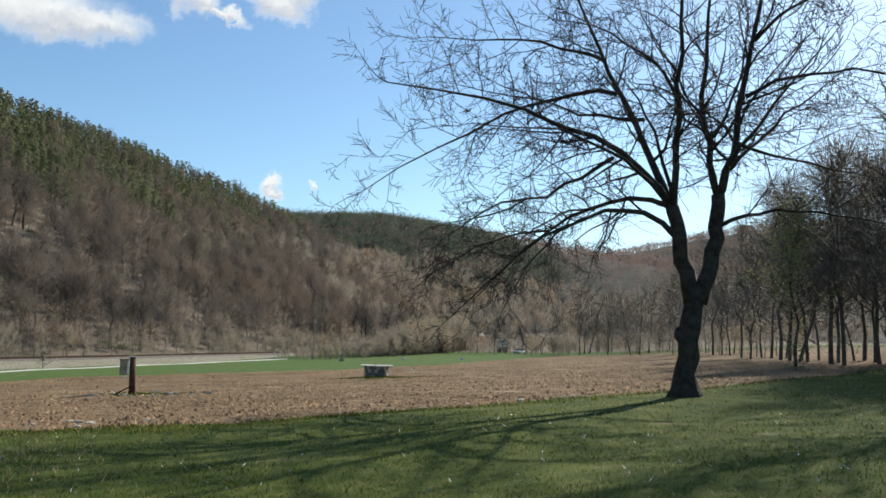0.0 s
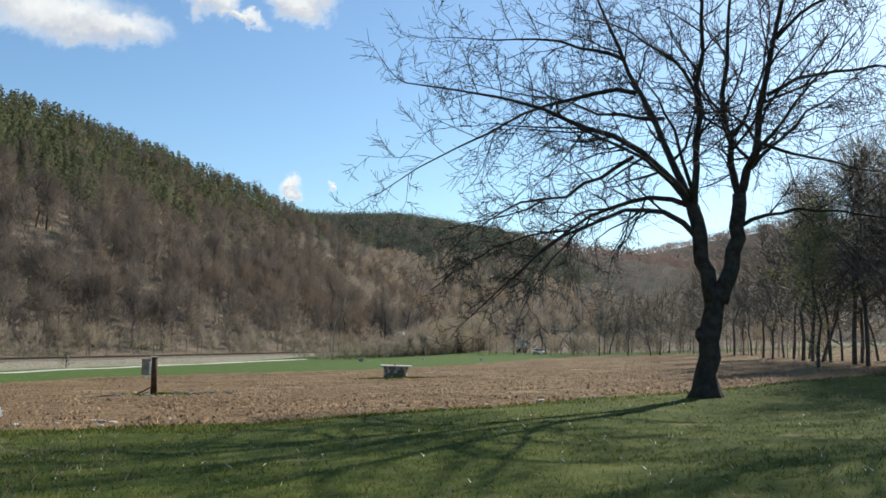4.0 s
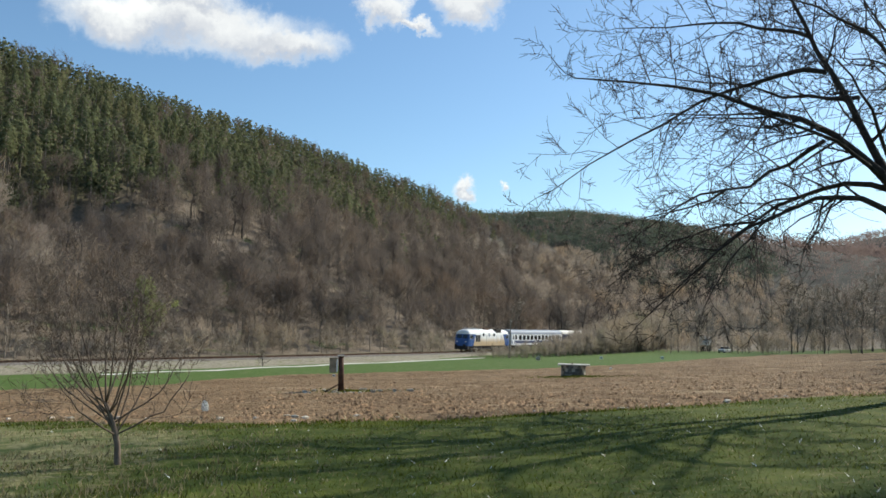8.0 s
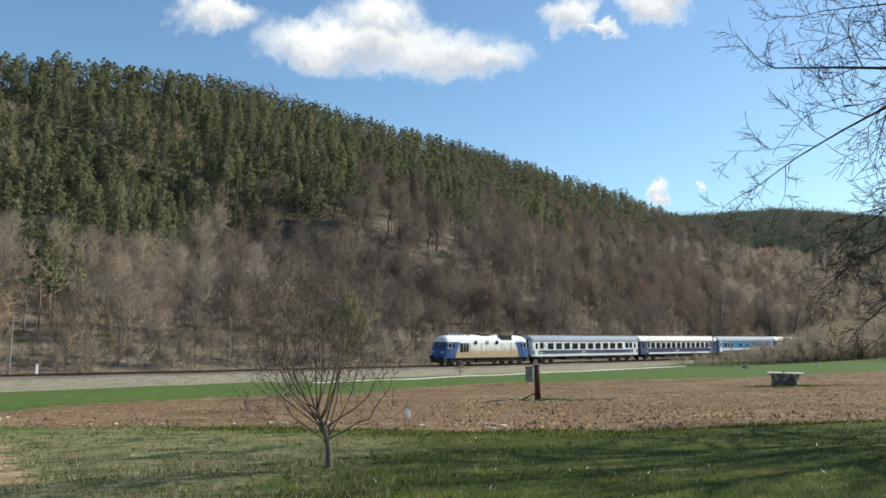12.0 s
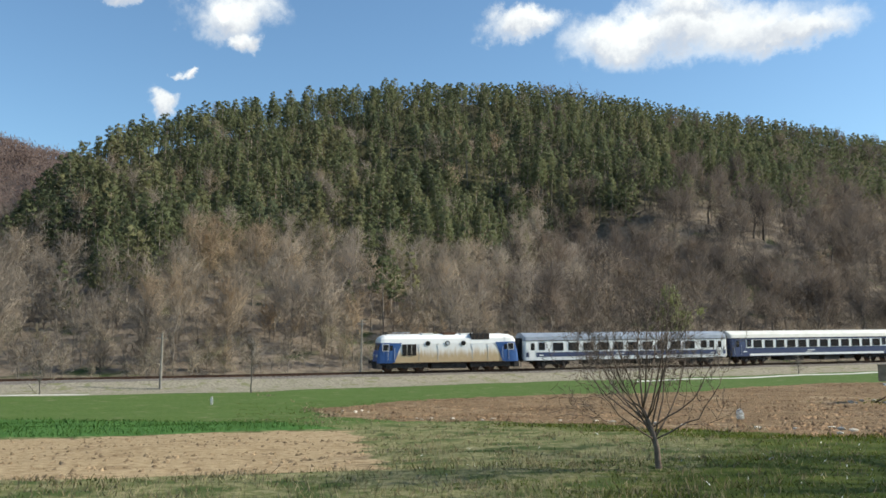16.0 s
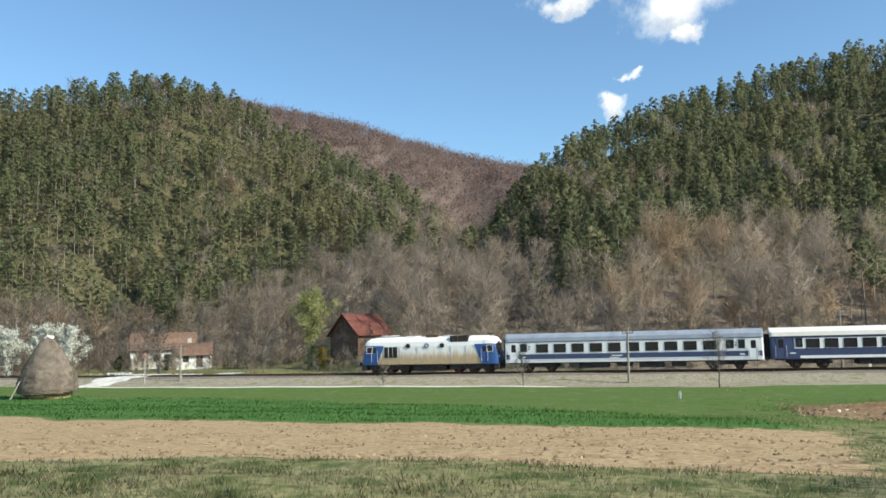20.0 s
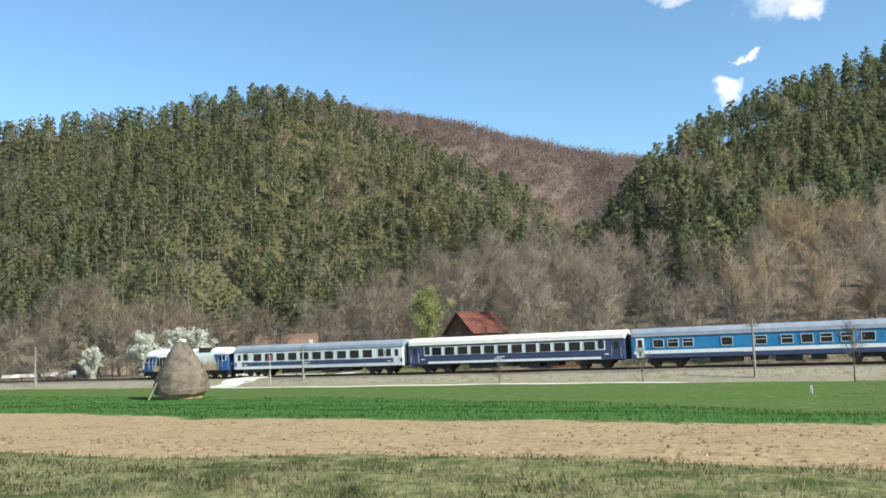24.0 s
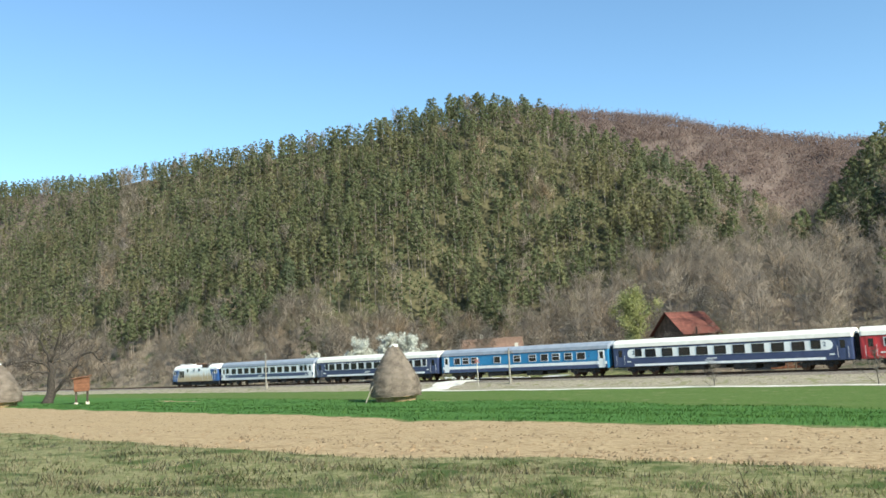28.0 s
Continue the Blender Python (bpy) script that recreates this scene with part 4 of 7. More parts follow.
def coach(label, body_mat, roof_mat, band=None, band_span=0.0, band_round=False, windows=(), small=(), stripes=(), door_mat=None, frame_mat=None, lower=None, numeral=None):
    root = new("passenger_coach")
    tagged(root, label, "train coach", group="train coaches")
    root.empty_display_size = 0.5
    L = COACH_L / 2
    section = shell(HALF, 0.98, 4.05, 3.15)
    bm = bmesh.new()
    lower_ring = [(-HALF, 0.98), (-HALF - 0.02, 2.06), (-HALF + 0.03, 3.15), (HALF - 0.03, 3.15), (HALF + 0.02, 2.06), (HALF, 0.98)]
    loft(bm, [[Vector((x, y * k, z)) for y, z in lower_ring] for x, k in ((-L, 0.96), (-L + 0.15, 1.0), (L - 0.15, 1.0), (L, 0.96))])
    part("body", bm, body_mat, root)
    bm = bmesh.new()
    upper = [p for p in section if p[1] >= 3.14]
    loft(bm, [[Vector((x, y * k * 1.008, z + 0.004)) for y, z in upper] for x, k in ((-L - 0.02, 0.95), (-L + 0.15, 1.0), (L - 0.15, 1.0), (L + 0.02, 0.95))])
    roof = part("roof", bm, roof_mat, root, smooth=False)
    for side in (-1, 1):
        bm = bmesh.new()
        rod(bm, (-L + 0.1, side * (HALF + 0.0), 3.17), (L - 0.1, side * (HALF + 0.0), 3.17), 0.035, 6)
        part("gutter", bm, UNDER, roof)
    if band:
        strip(root, "window_band", -band_span, band_span, 1.98, 2.98, HALF, band, "white window band", band_round)
    for z0, z1, mat, span in stripes:
        strip(root, "stripe", -span, span, z0, z1, HALF, mat)
    for side in (-1, 1):
        for i, (x, w) in enumerate(windows):
            pane(root, x * -1, 2.48, w, 0.76, side, HALF + 0.016, frame_mat, split=(i % 3 != 0))
        for x, w in small:
            pane(root, x * -1, 2.55, w, 0.72, side, HALF + 0.016, frame_mat)
        for x in (-L + 0.95, L - 0.95):
            bm = bmesh.new()
            y = side * (HALF + 0.004)
            box(bm, x - 0.42, x + 0.42, y - 0.03, y + 0.025, 1.02, 3.06, 0.015)
            door = part("door", bm, door_mat or body_mat, root)
            bm = bmesh.new()
            box(bm, x - 0.24, x + 0.24, y - 0.02, y + side * 0.0 + 0.035, 2.10, 2.90, 0.03)
            part("door_window", bm, PANE, door)
            for k in (-0.5, 0.5):
                bm = bmesh.new()
                rod(bm, (x + k, side * (HALF + 0.07), 1.2), (x + k, side * (HALF + 0.07), 2.3), 0.018, 6)
                part("handrail", bm, FRAME, door)
    bm = bmesh.new()
    box(bm, -L + 0.4, L - 0.4, -1.28, 1.28, 0.86, 1.0)
    part("sole_bar", bm, lower or UNDER, root)
    for x0, x1, z0 in ((-5.6, -4.2, 0.42), (-3.4, -1.0, 0.36), (-0.2, 1.3, 0.50), (2.2, 5.2, 0.40)):
        bm = bmesh.new()
        box(bm, x0, x1, -1.2, 1.2, z0, 0.88, 0.04)
        part("equipment_box", bm, UNDER, root)
    for x in (-9.5, 9.5):
        bogie(root, x, 2, 2.5)
    for end in (-1, 1):
        bm = bmesh.new()
        box(bm, min(end * (L - 0.05), end * (L + 0.32)), max(end * (L - 0.05), end * (L + 0.32)), -0.62, 0.62, 1.1, 3.45, 0.06)
        part("gangway", bm, RUBBER, root)
        for side in (-1, 1):
            bm = bmesh.new()
            rod(bm, (end * (L - 0.1), side * 0.88, 1.06), (end * (L + 0.28), side * 0.88, 1.06), 0.10, 10)
            rod(bm, (end * (L + 0.26), side * 0.88, 1.06), (end * (L + 0.30), side * 0.88, 1.06), 0.24, 14)
            part("buffer", bm, UNDER, root)
    # plain bars for lettering near the middle and the ends
    for x, z, w, h in ((1.2, 1.62, 1.1, 0.10), (1.5, 1.42, 0.9, 0.08), (-L + 2.0, 1.55, 0.5, 0.12), (L - 2.0, 1.55, 0.5, 0.12)):
        strip(root, "lettering_bar", x - w / 2, x + w / 2, z - h / 2, z + h / 2, HALF + 0.010, WHITE)
    for side in (-1, 1):
        figure = bpy.data.curves.new("class_numeral", "FONT")
        figure.body, figure.size, figure.extrude, figure.align_x = "2", 0.62, 0.004, "CENTER"
        figure.materials.append(numeral or BLUE)
        for x in (-L + 2.62, L - 2.62):
            ob = new("class_numeral", figure)
            ob.parent = root
            ob.matrix_basis = Matrix.Translation((x, side * (HALF + 0.045), 2.36)) @ Matrix.Rotation(math.pi if side > 0 else 0, 4, "Z") @ Matrix.Rotation(math.pi / 2, 4, "X")
    return root


def locomotive():
    root = new("diesel_locomotive")
    tagged(root, "blue and white diesel engine with brown-stained lower flanks", "locomotive")
    L = 8.0
    bm = bmesh.new()
    half = 1.46
    sec = shell(half, 1.00, 4.02, 3.0)
    loft(bm, [[Vector((x, y, z)) for y, z in sec] for x in (-6.6, 6.6)])
    part("body", bm, STAINED, root, "white engine body stained brown below")
    for end in (1, -1):
        # a cab with a raked nose
        bm = bmesh.new()
        rings = []
        side_ring = ((-1.0, 0.96), (-1.012, 2.05), (-0.985, 3.12), (0.985, 3.12), (1.012, 2.05), (1.0, 0.96))
        for x, ky, reach in ((6.4, 1.006, 0.0), (7.2, 1.006, 0.0), (7.72, 0.97, -0.22), (8.0, 0.9, -0.42)):
            rings.append([Vector((end * (x + reach * max(0.0, (z - 1.6) / 1.5)), y * half * ky, z)) for y, z in side_ring])
        loft(bm, rings)
        bm2 = bmesh.new()
        rings = []
        for x, ky, top in ((6.4, 1.008, 4.0), (7.15, 1.006, 3.94), (7.5, 0.97, 3.78), (7.66, 0.92, 3.55)):
            rings.append([Vector((end * x, y * ky, 3.125 + (z - 3.0) * (top - 3.12) / 1.02)) for y, z in shell(half, 2.2, 4.02, 3.0) if z > 2.99])
        loft(bm2, rings)
        part("cab_roof", bm2, STAINED, root, "white cab roof")
        cab = part("cab", bm, ENGINE_BLUE, root, "blue driver's cab with a raked nose")
        for side in (-1, 1):
            # the blue runs back in a slanting edge
            bm = bmesh.new()
            y = side * (half + 0.02)
            ring = [(end * 6.42, 1.02), (end * 6.1, 1.02), (end * 5.3, 3.1), (end * 6.42, 3.1)]
            a = [bm.verts.new((px_, y + side * 0.012, pz_)) for px_, pz_ in ring]
            b = [bm.verts.new((px_, y - side * 0.04, pz_)) for px_, pz_ in ring]
            bm.faces.new(a)
            for k in range(4):
                bm.faces.new((a[k], b[k], b[(k + 1) % 4], a[(k + 1) % 4]))
            bmesh.ops.recalc_face_normals(bm, faces=bm.faces[:])
            part("slanting_panel", bm, ENGINE_BLUE, root)
            pane(cab, end * 7.05, 2.62, 0.62, 0.62, side, half + 0.006, FRAME, name="cab_window")
            bm = bmesh.new()
            box(bm, end * 6.45 - 0.28, end * 6.45 + 0.28, side * (half + 0.018) - 0.03, side * (half + 0.018) + 0.025, 1.15, 2.98, 0.02)
            door = part("cab_door", bm, ENGINE_BLUE, cab)
            bm = bmesh.new()
            box(bm, end * 6.45 - 0.18, end * 6.45 + 0.18, side * (half + 0.02) - 0.02, side * (half + 0.02) + 0.035, 2.3, 2.85, 0.02)
            part("door_window", bm, PANE, door)
            for k in (-0.36, 0.36):
                bm = bmesh.new()
                rod(bm, (end * 6.45 + k, side * (half + 0.08), 1.25), (end * 6.45 + k, side * (half + 0.08), 2.6), 0.02, 6)
                part("handrail", bm, FRAME, cab)
            bm = bmesh.new()
            rod(bm, (end * 7.86, side * 0.92, 1.75), (end * 8.02, side * 0.92, 1.75), 0.15, 14)
            part("headlight", bm, LAMP_GLASS, cab, "round headlight")
            bm = bmesh.new()
            rod(bm, (end * 7.9, side * 0.88, 1.06), (end * 8.42, side * 0.88, 1.06), 0.11, 10)
            rod(bm, (end * 8.40, side * 0.88, 1.06), (end * 8.46, side * 0.88, 1.06), 0.26, 14)
            part("buffer", bm, UNDER, root)
            # windscreen halves on the raked front
            bm = bmesh.new()
            for v in box(bm, -0.02, 0.02, -0.52, 0.52, -0.36, 0.36, 0.02) and bm.verts:
                v.co = pose(end * 7.70, side * 0.62, 2.68, 0, end * -17, 0) @ v.co
            part("windscreen", bm, PANE, cab)
        bm = bmesh.new()
        box(bm, end * 7.75 - 0.3, end * 7.75 + 0.3, -1.38, 1.38, 0.35, 0.98, 0.05)
        part("snow_plough", bm, UNDER, root)
    for side in (-1, 1):
        # louvred grille behind the leading cab
        bm = bmesh.new()
        y = side * (half + 0.02)
        box(bm, 3.70, 5.25, y - 0.03, y + 0.02, 1.75, 2.95, 0.01)
        grille = part("grille", bm, UNDER, root, "dark louvred air grille")
        for i in range(11):
            bm = bmesh.new()
            for v in box(bm, 3.73, 5.22, -0.03, 0.03, -0.012, 0.012) and bm.verts:
                v.co = pose(0, y + side * 0.03, 1.82 + i * 0.105, side * 35, 0, 0) @ v.co
            part("slat", bm, UNDER, grille)
        for x in (4.22, 4.74):
            bm = bmesh.new()
            box(bm, x - 0.02, x + 0.02, y - 0.02, y + side * 0.0 + 0.06, 1.75, 2.95)
            part("mullion", bm, STAINED, grille)
        for i, x in enumerate((2.4, 0.2, -1.6)):
            bm = bmesh.new()
            rod(bm, (x, side * (half - 0.05), 3.02), (x, side * (half + 0.045), 3.02), 0.26, 20)
            port = part("porthole", bm, UNDER, root)
            bm = bmesh.new()
            rod(bm, (x, side * (half - 0.05), 3.02), (x, side * (half + 0.055), 3.02), 0.19, 20)
            part("pane", bm, GREY if i == 1 else PANE, port)
        for x in (-4.4, -2.6, 1.3, 3.4):
            bm = bmesh.new()
            box(bm, x - 0.012, x + 0.012, y - 0.02, y + 0.012, 1.2, 2.98)
            part("panel_seam", bm, GREY, root)
        bm = bmesh.new()
        box(bm, -6.4, 6.4, side * 1.40 - 0.05, side * 1.40 + 0.05, 0.92, 1.14, 0.02)
        part("sill", bm, RUST, root, "rust-brown lower sill")
    # roof: grab rails, exhaust hood, dark fan housing, horns
    for i in range(5):
        bm = bmesh.new()
        x = 5.9 - i * 0.42
        for side in (-1, 1):
            rod(bm, (x, side * 0.75, 3.80), (x, side * 0.75, 4.20), 0.03, 6)
        rod(bm, (x, -0.75, 4.20), (x, 0.75, 4.20), 0.03, 6)
        part("roof_rail", bm, FRAME, root)
    for x0, x1, z1, mat, name in ( (-0.9, 0.5, 4.20, RUST, "exhaust_hood"), (1.6, 2.9, 4.10, STAINED, "roof_hatch"), (-3.1, -1.5, 4.08, STAINED, "roof_hatch")):
        bm = bmesh.new()
        box(bm, x0, x1, -0.7, 0.7, 3.85, z1, 0.05)
        part(name, bm, mat, root)
    bm = bmesh.new()
    box(bm, -4.6, -2.5, -1.37, 1.37, 3.38, 4.07, 0.03)
    housing = part("fan_housing", bm, UNDER, root, "dark louvred fan housing in the roof's edge")
    for side in (-1, 1):
        for k in range(4):
            bm = bmesh.new()
            box(bm, -4.4 + k * 0.5, -4.36 + k * 0.5, side * 1.38 - 0.02, side * 1.38 + 0.02, 3.40, 4.02)
            part("louvre", bm, RUST, housing)
    for x in (-6.9, 6.9):
        bm = bmesh.new()
        rod(bm, (x, 0.5, 3.9), (x, 0.5, 4.2), 0.03, 6)
        rod(bm, (x - 0.25, 0.5, 4.2), (x + 0.25, 0.5, 4.2), 0.07, 8)
        part("horn", bm, UNDER, root)
    bm = bmesh.new()
    rod(bm, (-3.0, 0.3, 4.0), (-3.0, 0.3, 5.3), 0.02, 6)
    part("aerial", bm, UNDER, root)
    bm = bmesh.new()
    box(bm, -2.0, 2.0, -1.25, 1.25, 0.30, 1.0, 0.06)
    part("fuel_tank", bm, UNDER, root)
    for x0, x1 in ((-7.0, -2.4), (2.4, 7.0)):
        for side in (-1, 1):
            bm = bmesh.new()
            box(bm, x0, x1, side * 1.24 - 0.05, side * 1.24 + 0.05, 0.42, 1.0, 0.03)
            part("bogie_skirt", bm, UNDER, root)
    bm = bmesh.new()
    box(bm, -7.6, 7.6, -1.2, 1.2, 0.9, 1.13)
    part("underframe", bm, UNDER, root)
    for x in (-4.9, 4.9):
        bogie(root, x, 3, 1.75, 0.5)
    return root


def even(n, a, b):
    return [a + (b - a) * i / (n - 1) for i in range(n)]


engine = locomotive()
WIDE = 1.14
coach_1 = coach("blue and white passenger coach with a grey roof", WHITE, GREY_ROOF, WHITE, 12.9, False,
                [(x, WIDE) for x in even(10, -9.0, 8.0)], [(-11.0, 0.6), (9.9, 0.6), (11.0, 0.5)],
                [(1.36, 1.86, BLUE, 12.9), (1.90, 1.975, WHITE, 12.9), (1.26, 1.32, WHITE, 12.9)], WHITE)
coach_2 = coach("blue passenger coach with a white window band and white roof", BLUE, CREAM_ROOF, WHITE, 10.9, False,
                [(x, 1.08) for x in even(12, -9.2, 9.2)], [(-10.45, 0.5), (10.45, 0.5)],
                [(1.04, 1.30, WHITE, 10.4)], BLUE)
coach_3 = coach("light blue sleeping coach with white-framed windows and pale stripe", SKY_BLUE, GREY_ROOF, None, 0, False,
                [(-10.2, 1.0), (-8.7, 1.0), (-7.2, 1.0), (-3.4, 1.0), (-0.2, 1.0), (2.2, 1.0), (4.0, 1.0), (5.7, 1.0), (7.5, 1.0), (9.3, 1.1)], [],
                [(1.42, 1.78, WHITE, 12.8), (1.0, 1.40, BLUE, 12.8)], WHITE, FRAME)
coach_4 = coach("dark blue passenger coach with a rounded white window panel", BLUE, CREAM_ROOF, WHITE, 11.2, True,
                [(x, WIDE) for x in even(9, -8.3, 7.9)], [(-9.8, 0.7), (9.6, 0.8)],
                [(1.04, 1.28, WHITE, 10.4)], BLUE)
coach_5 = coach("red passenger coach with a white and green stripe", RED, CREAM_ROOF, None, 0, False,
                [(x, 1.1) for x in even(9, -8.6, 8.6)], [(-10.6, 0.6), (10.6, 0.6)],
                [(1.50, 1.80, WHITE, 10.0), (1.36, 1.48, surface("green_stripe_paint", (0.03, 0.16, 0.06), (0.04, 0.20, 0.08), 2.0, 0.45, relief=0), 10.0)], RED, FRAME)
TRAIN = [(engine, 8.4, 4.9)] + [(c, 13.35, 9.5) for c in (coach_1, coach_2, coach_3, coach_4, coach_5)]

# ---- permanent way ----
track = tagged(new("railway_track"), "single railway track of brown rails on wooden sleepers", "railway", kind="structure")
for side in (-1, 1):
    bm = bmesh.new()
    ring = [(-0.07, 0.0), (-0.07, 0.03), (-0.012, 0.05), (-0.012, 0.12), (-0.036, 0.13), (-0.036, 0.165), (0.036, 0.165), (0.036, 0.13), (0.012, 0.12), (0.012, 0.05), (0.07, 0.03), (0.07, 0.0)]
    sections = []
    for s in np.arange(-270, 330, 6.0):
        x, y, hd = line_place(s)
        m = pose(x, y, RAIL_Z - 0.165, 0, 0, hd)
        sections.append([m @ Vector((0, side * 0.7535 + a, b)) for a, b in ring])
    loft(bm, sections)
    part("rail", bm, RUST, track, "long rust-brown steel rail")
SLEEPER = surface("weathered_sleeper_wood", (0.055, 0.042, 0.032), (0.13, 0.105, 0.085), 2.0, 0.9, relief=0.5, vary=0.25)
bm = bmesh.new()
box(bm, -0.13, 0.13, -1.25, 1.25, -0.14, 0.0, 0.01)
sleeper_mesh = bpy.data.meshes.new("sleeper")
bm.to_mesh(sleeper_mesh)
bm.free()
sleeper_mesh.materials.append(SLEEPER)
for i in range(280):
    x, y, hd = line_place(-62 + i * 0.65)
    ob = new("sleeper", sleeper_mesh)
    ob.parent = track
    ob.matrix_basis = pose(x, y, RAIL_Z - 0.166, 0, 0, hd)

# ---- single trees ----
WALNUT = surface("walnut_bark", (0.020, 0.016, 0.013), (0.072, 0.058, 0.047), 5.0, 0.9, relief=0.7, distance=0.03)
TWIG = surface("dark_twig_bark", (0.018, 0.014, 0.012), (0.055, 0.043, 0.035), 2.0, 0.85, relief=0)
PLUM = surface("grey_brown_fruit_bark", (0.115, 0.080, 0.058), (0.250, 0.182, 0.136), 6.0, 0.85, relief=0.4, distance=0.01)


def bowed(a, b, c, n, rng, shake):
    """Places along a smooth bend from a by b to c, a little unsteady."""
    out = []
    for i in range(n + 1):
        k = i / n
        p = a * ((1 - k) * (1 - 2 * k)) + b * (4 * k * (1 - k)) + c * (k * (2 * k - 1))
        w = shake * math.sin(math.pi * k)
        out.append(p + Vector(rng.normal(size=3)) * w)
    return out


def sprays(limbs, rng, reach, gap, levels, thin, lift, shake=0.22, stout=0.40):
    """Side shoots of limbs, and their own twigs, as rows of starts, ends and radii."""
    rows = []

    def shoot(p, d, length, r, level):
        steps = 4 if level < levels else 3
        q = Vector(p)
        way_ = Vector(d).normalized()
        for i in range(steps):
            way_ = (way_ + Vector(rng.normal(size=3)) * shake + Vector((0, 0, lift * (0.5 + 0.5 * i)))).normalized()
            nxt = q + way_ * (length / steps)
            rows.append((q.copy(), nxt.copy(), max(thin, r * (1 - i / steps * 0.75)), max(thin * 0.75, r * (1 - (i + 1) / steps * 0.75))))
            if level < levels:
                for _ in range(2 if level == levels - 1 else 1):
                    side = way_.cross(Vector(rng.normal(size=3))).normalized()
                    shoot(q + (nxt - q) * float(rng.random()), way_ * 0.75 + side * 0.8, length * (0.34 + 0.26 * float(rng.random())), r * 0.45, level + 1)
            q = nxt

    for places, r0, r1 in limbs:
        total = sum((b - a).length for a, b in zip(places, places[1:]))
        n = max(3, int(total / gap))
        for j in range(n):
            k = 0.22 + 0.78 * (j + float(rng.random())) / n
            x = k * (len(places) - 1)
            i = min(int(x), len(places) - 2)
            p = places[i].lerp(places[i + 1], x - i)
            d = (places[i + 1] - places[i]).normalized()
            side = d.cross(Vector(rng.normal(size=3))).normalized()
            r = (r0 + (r1 - r0) * k) * stout
            shoot(p, d * 0.7 + side * 0.85, reach * (1.1 - 0.55 * k) * (0.6 + 0.7 * float(rng.random())), max(r, thin * 1.6), 1)
        shoot(places[-1], (places[-1] - places[-2]), reach * 0.6, max(r1, thin * 1.6), 1)
    return rows


def twig_part(name, rows, rng, mat, parent, label, slim=0.0):
    s = np.array([tuple(r[0]) for r in rows])
    e = np.array([tuple(r[1]) for r in rows])
    r0, r1 = np.array([r[2] for r in rows]), np.array([r[3] for r in rows])
    fat = r0 > slim * r0.min()
    v, t = sliver_rows(s[fat], e[fat], r0[fat], r1[fat], rng)
    # the finest shoots are flat slips
    sf, ef = s[~fat], e[~fat]
    side = np.cross(ef - sf, rng.normal(size=sf.shape))
    side /= np.linalg.norm(side, axis=1)[:, None] + 1e-9
    a, b = side * r0[~fat][:, None] * 1.25, side * r1[~fat][:, None] * 1.25
    slips = np.stack([sf - a, sf + a, ef + b, ef - b], 1).reshape(-1, 3)
    base = np.arange(len(sf))[:, None, None] * 4 + len(v)
    t = np.concatenate([t, (base + np.array([[0, 1, 2], [0, 2, 3]])).reshape(-1, 3)])
    v = np.concatenate([v, slips])
    mesh = mesh_from(name, v, tris=t)
    mesh.materials.append(mat)
    ob = new(name, mesh)
    ob.parent = parent
    tagged(ob, label, kind="stuff")
    return ob


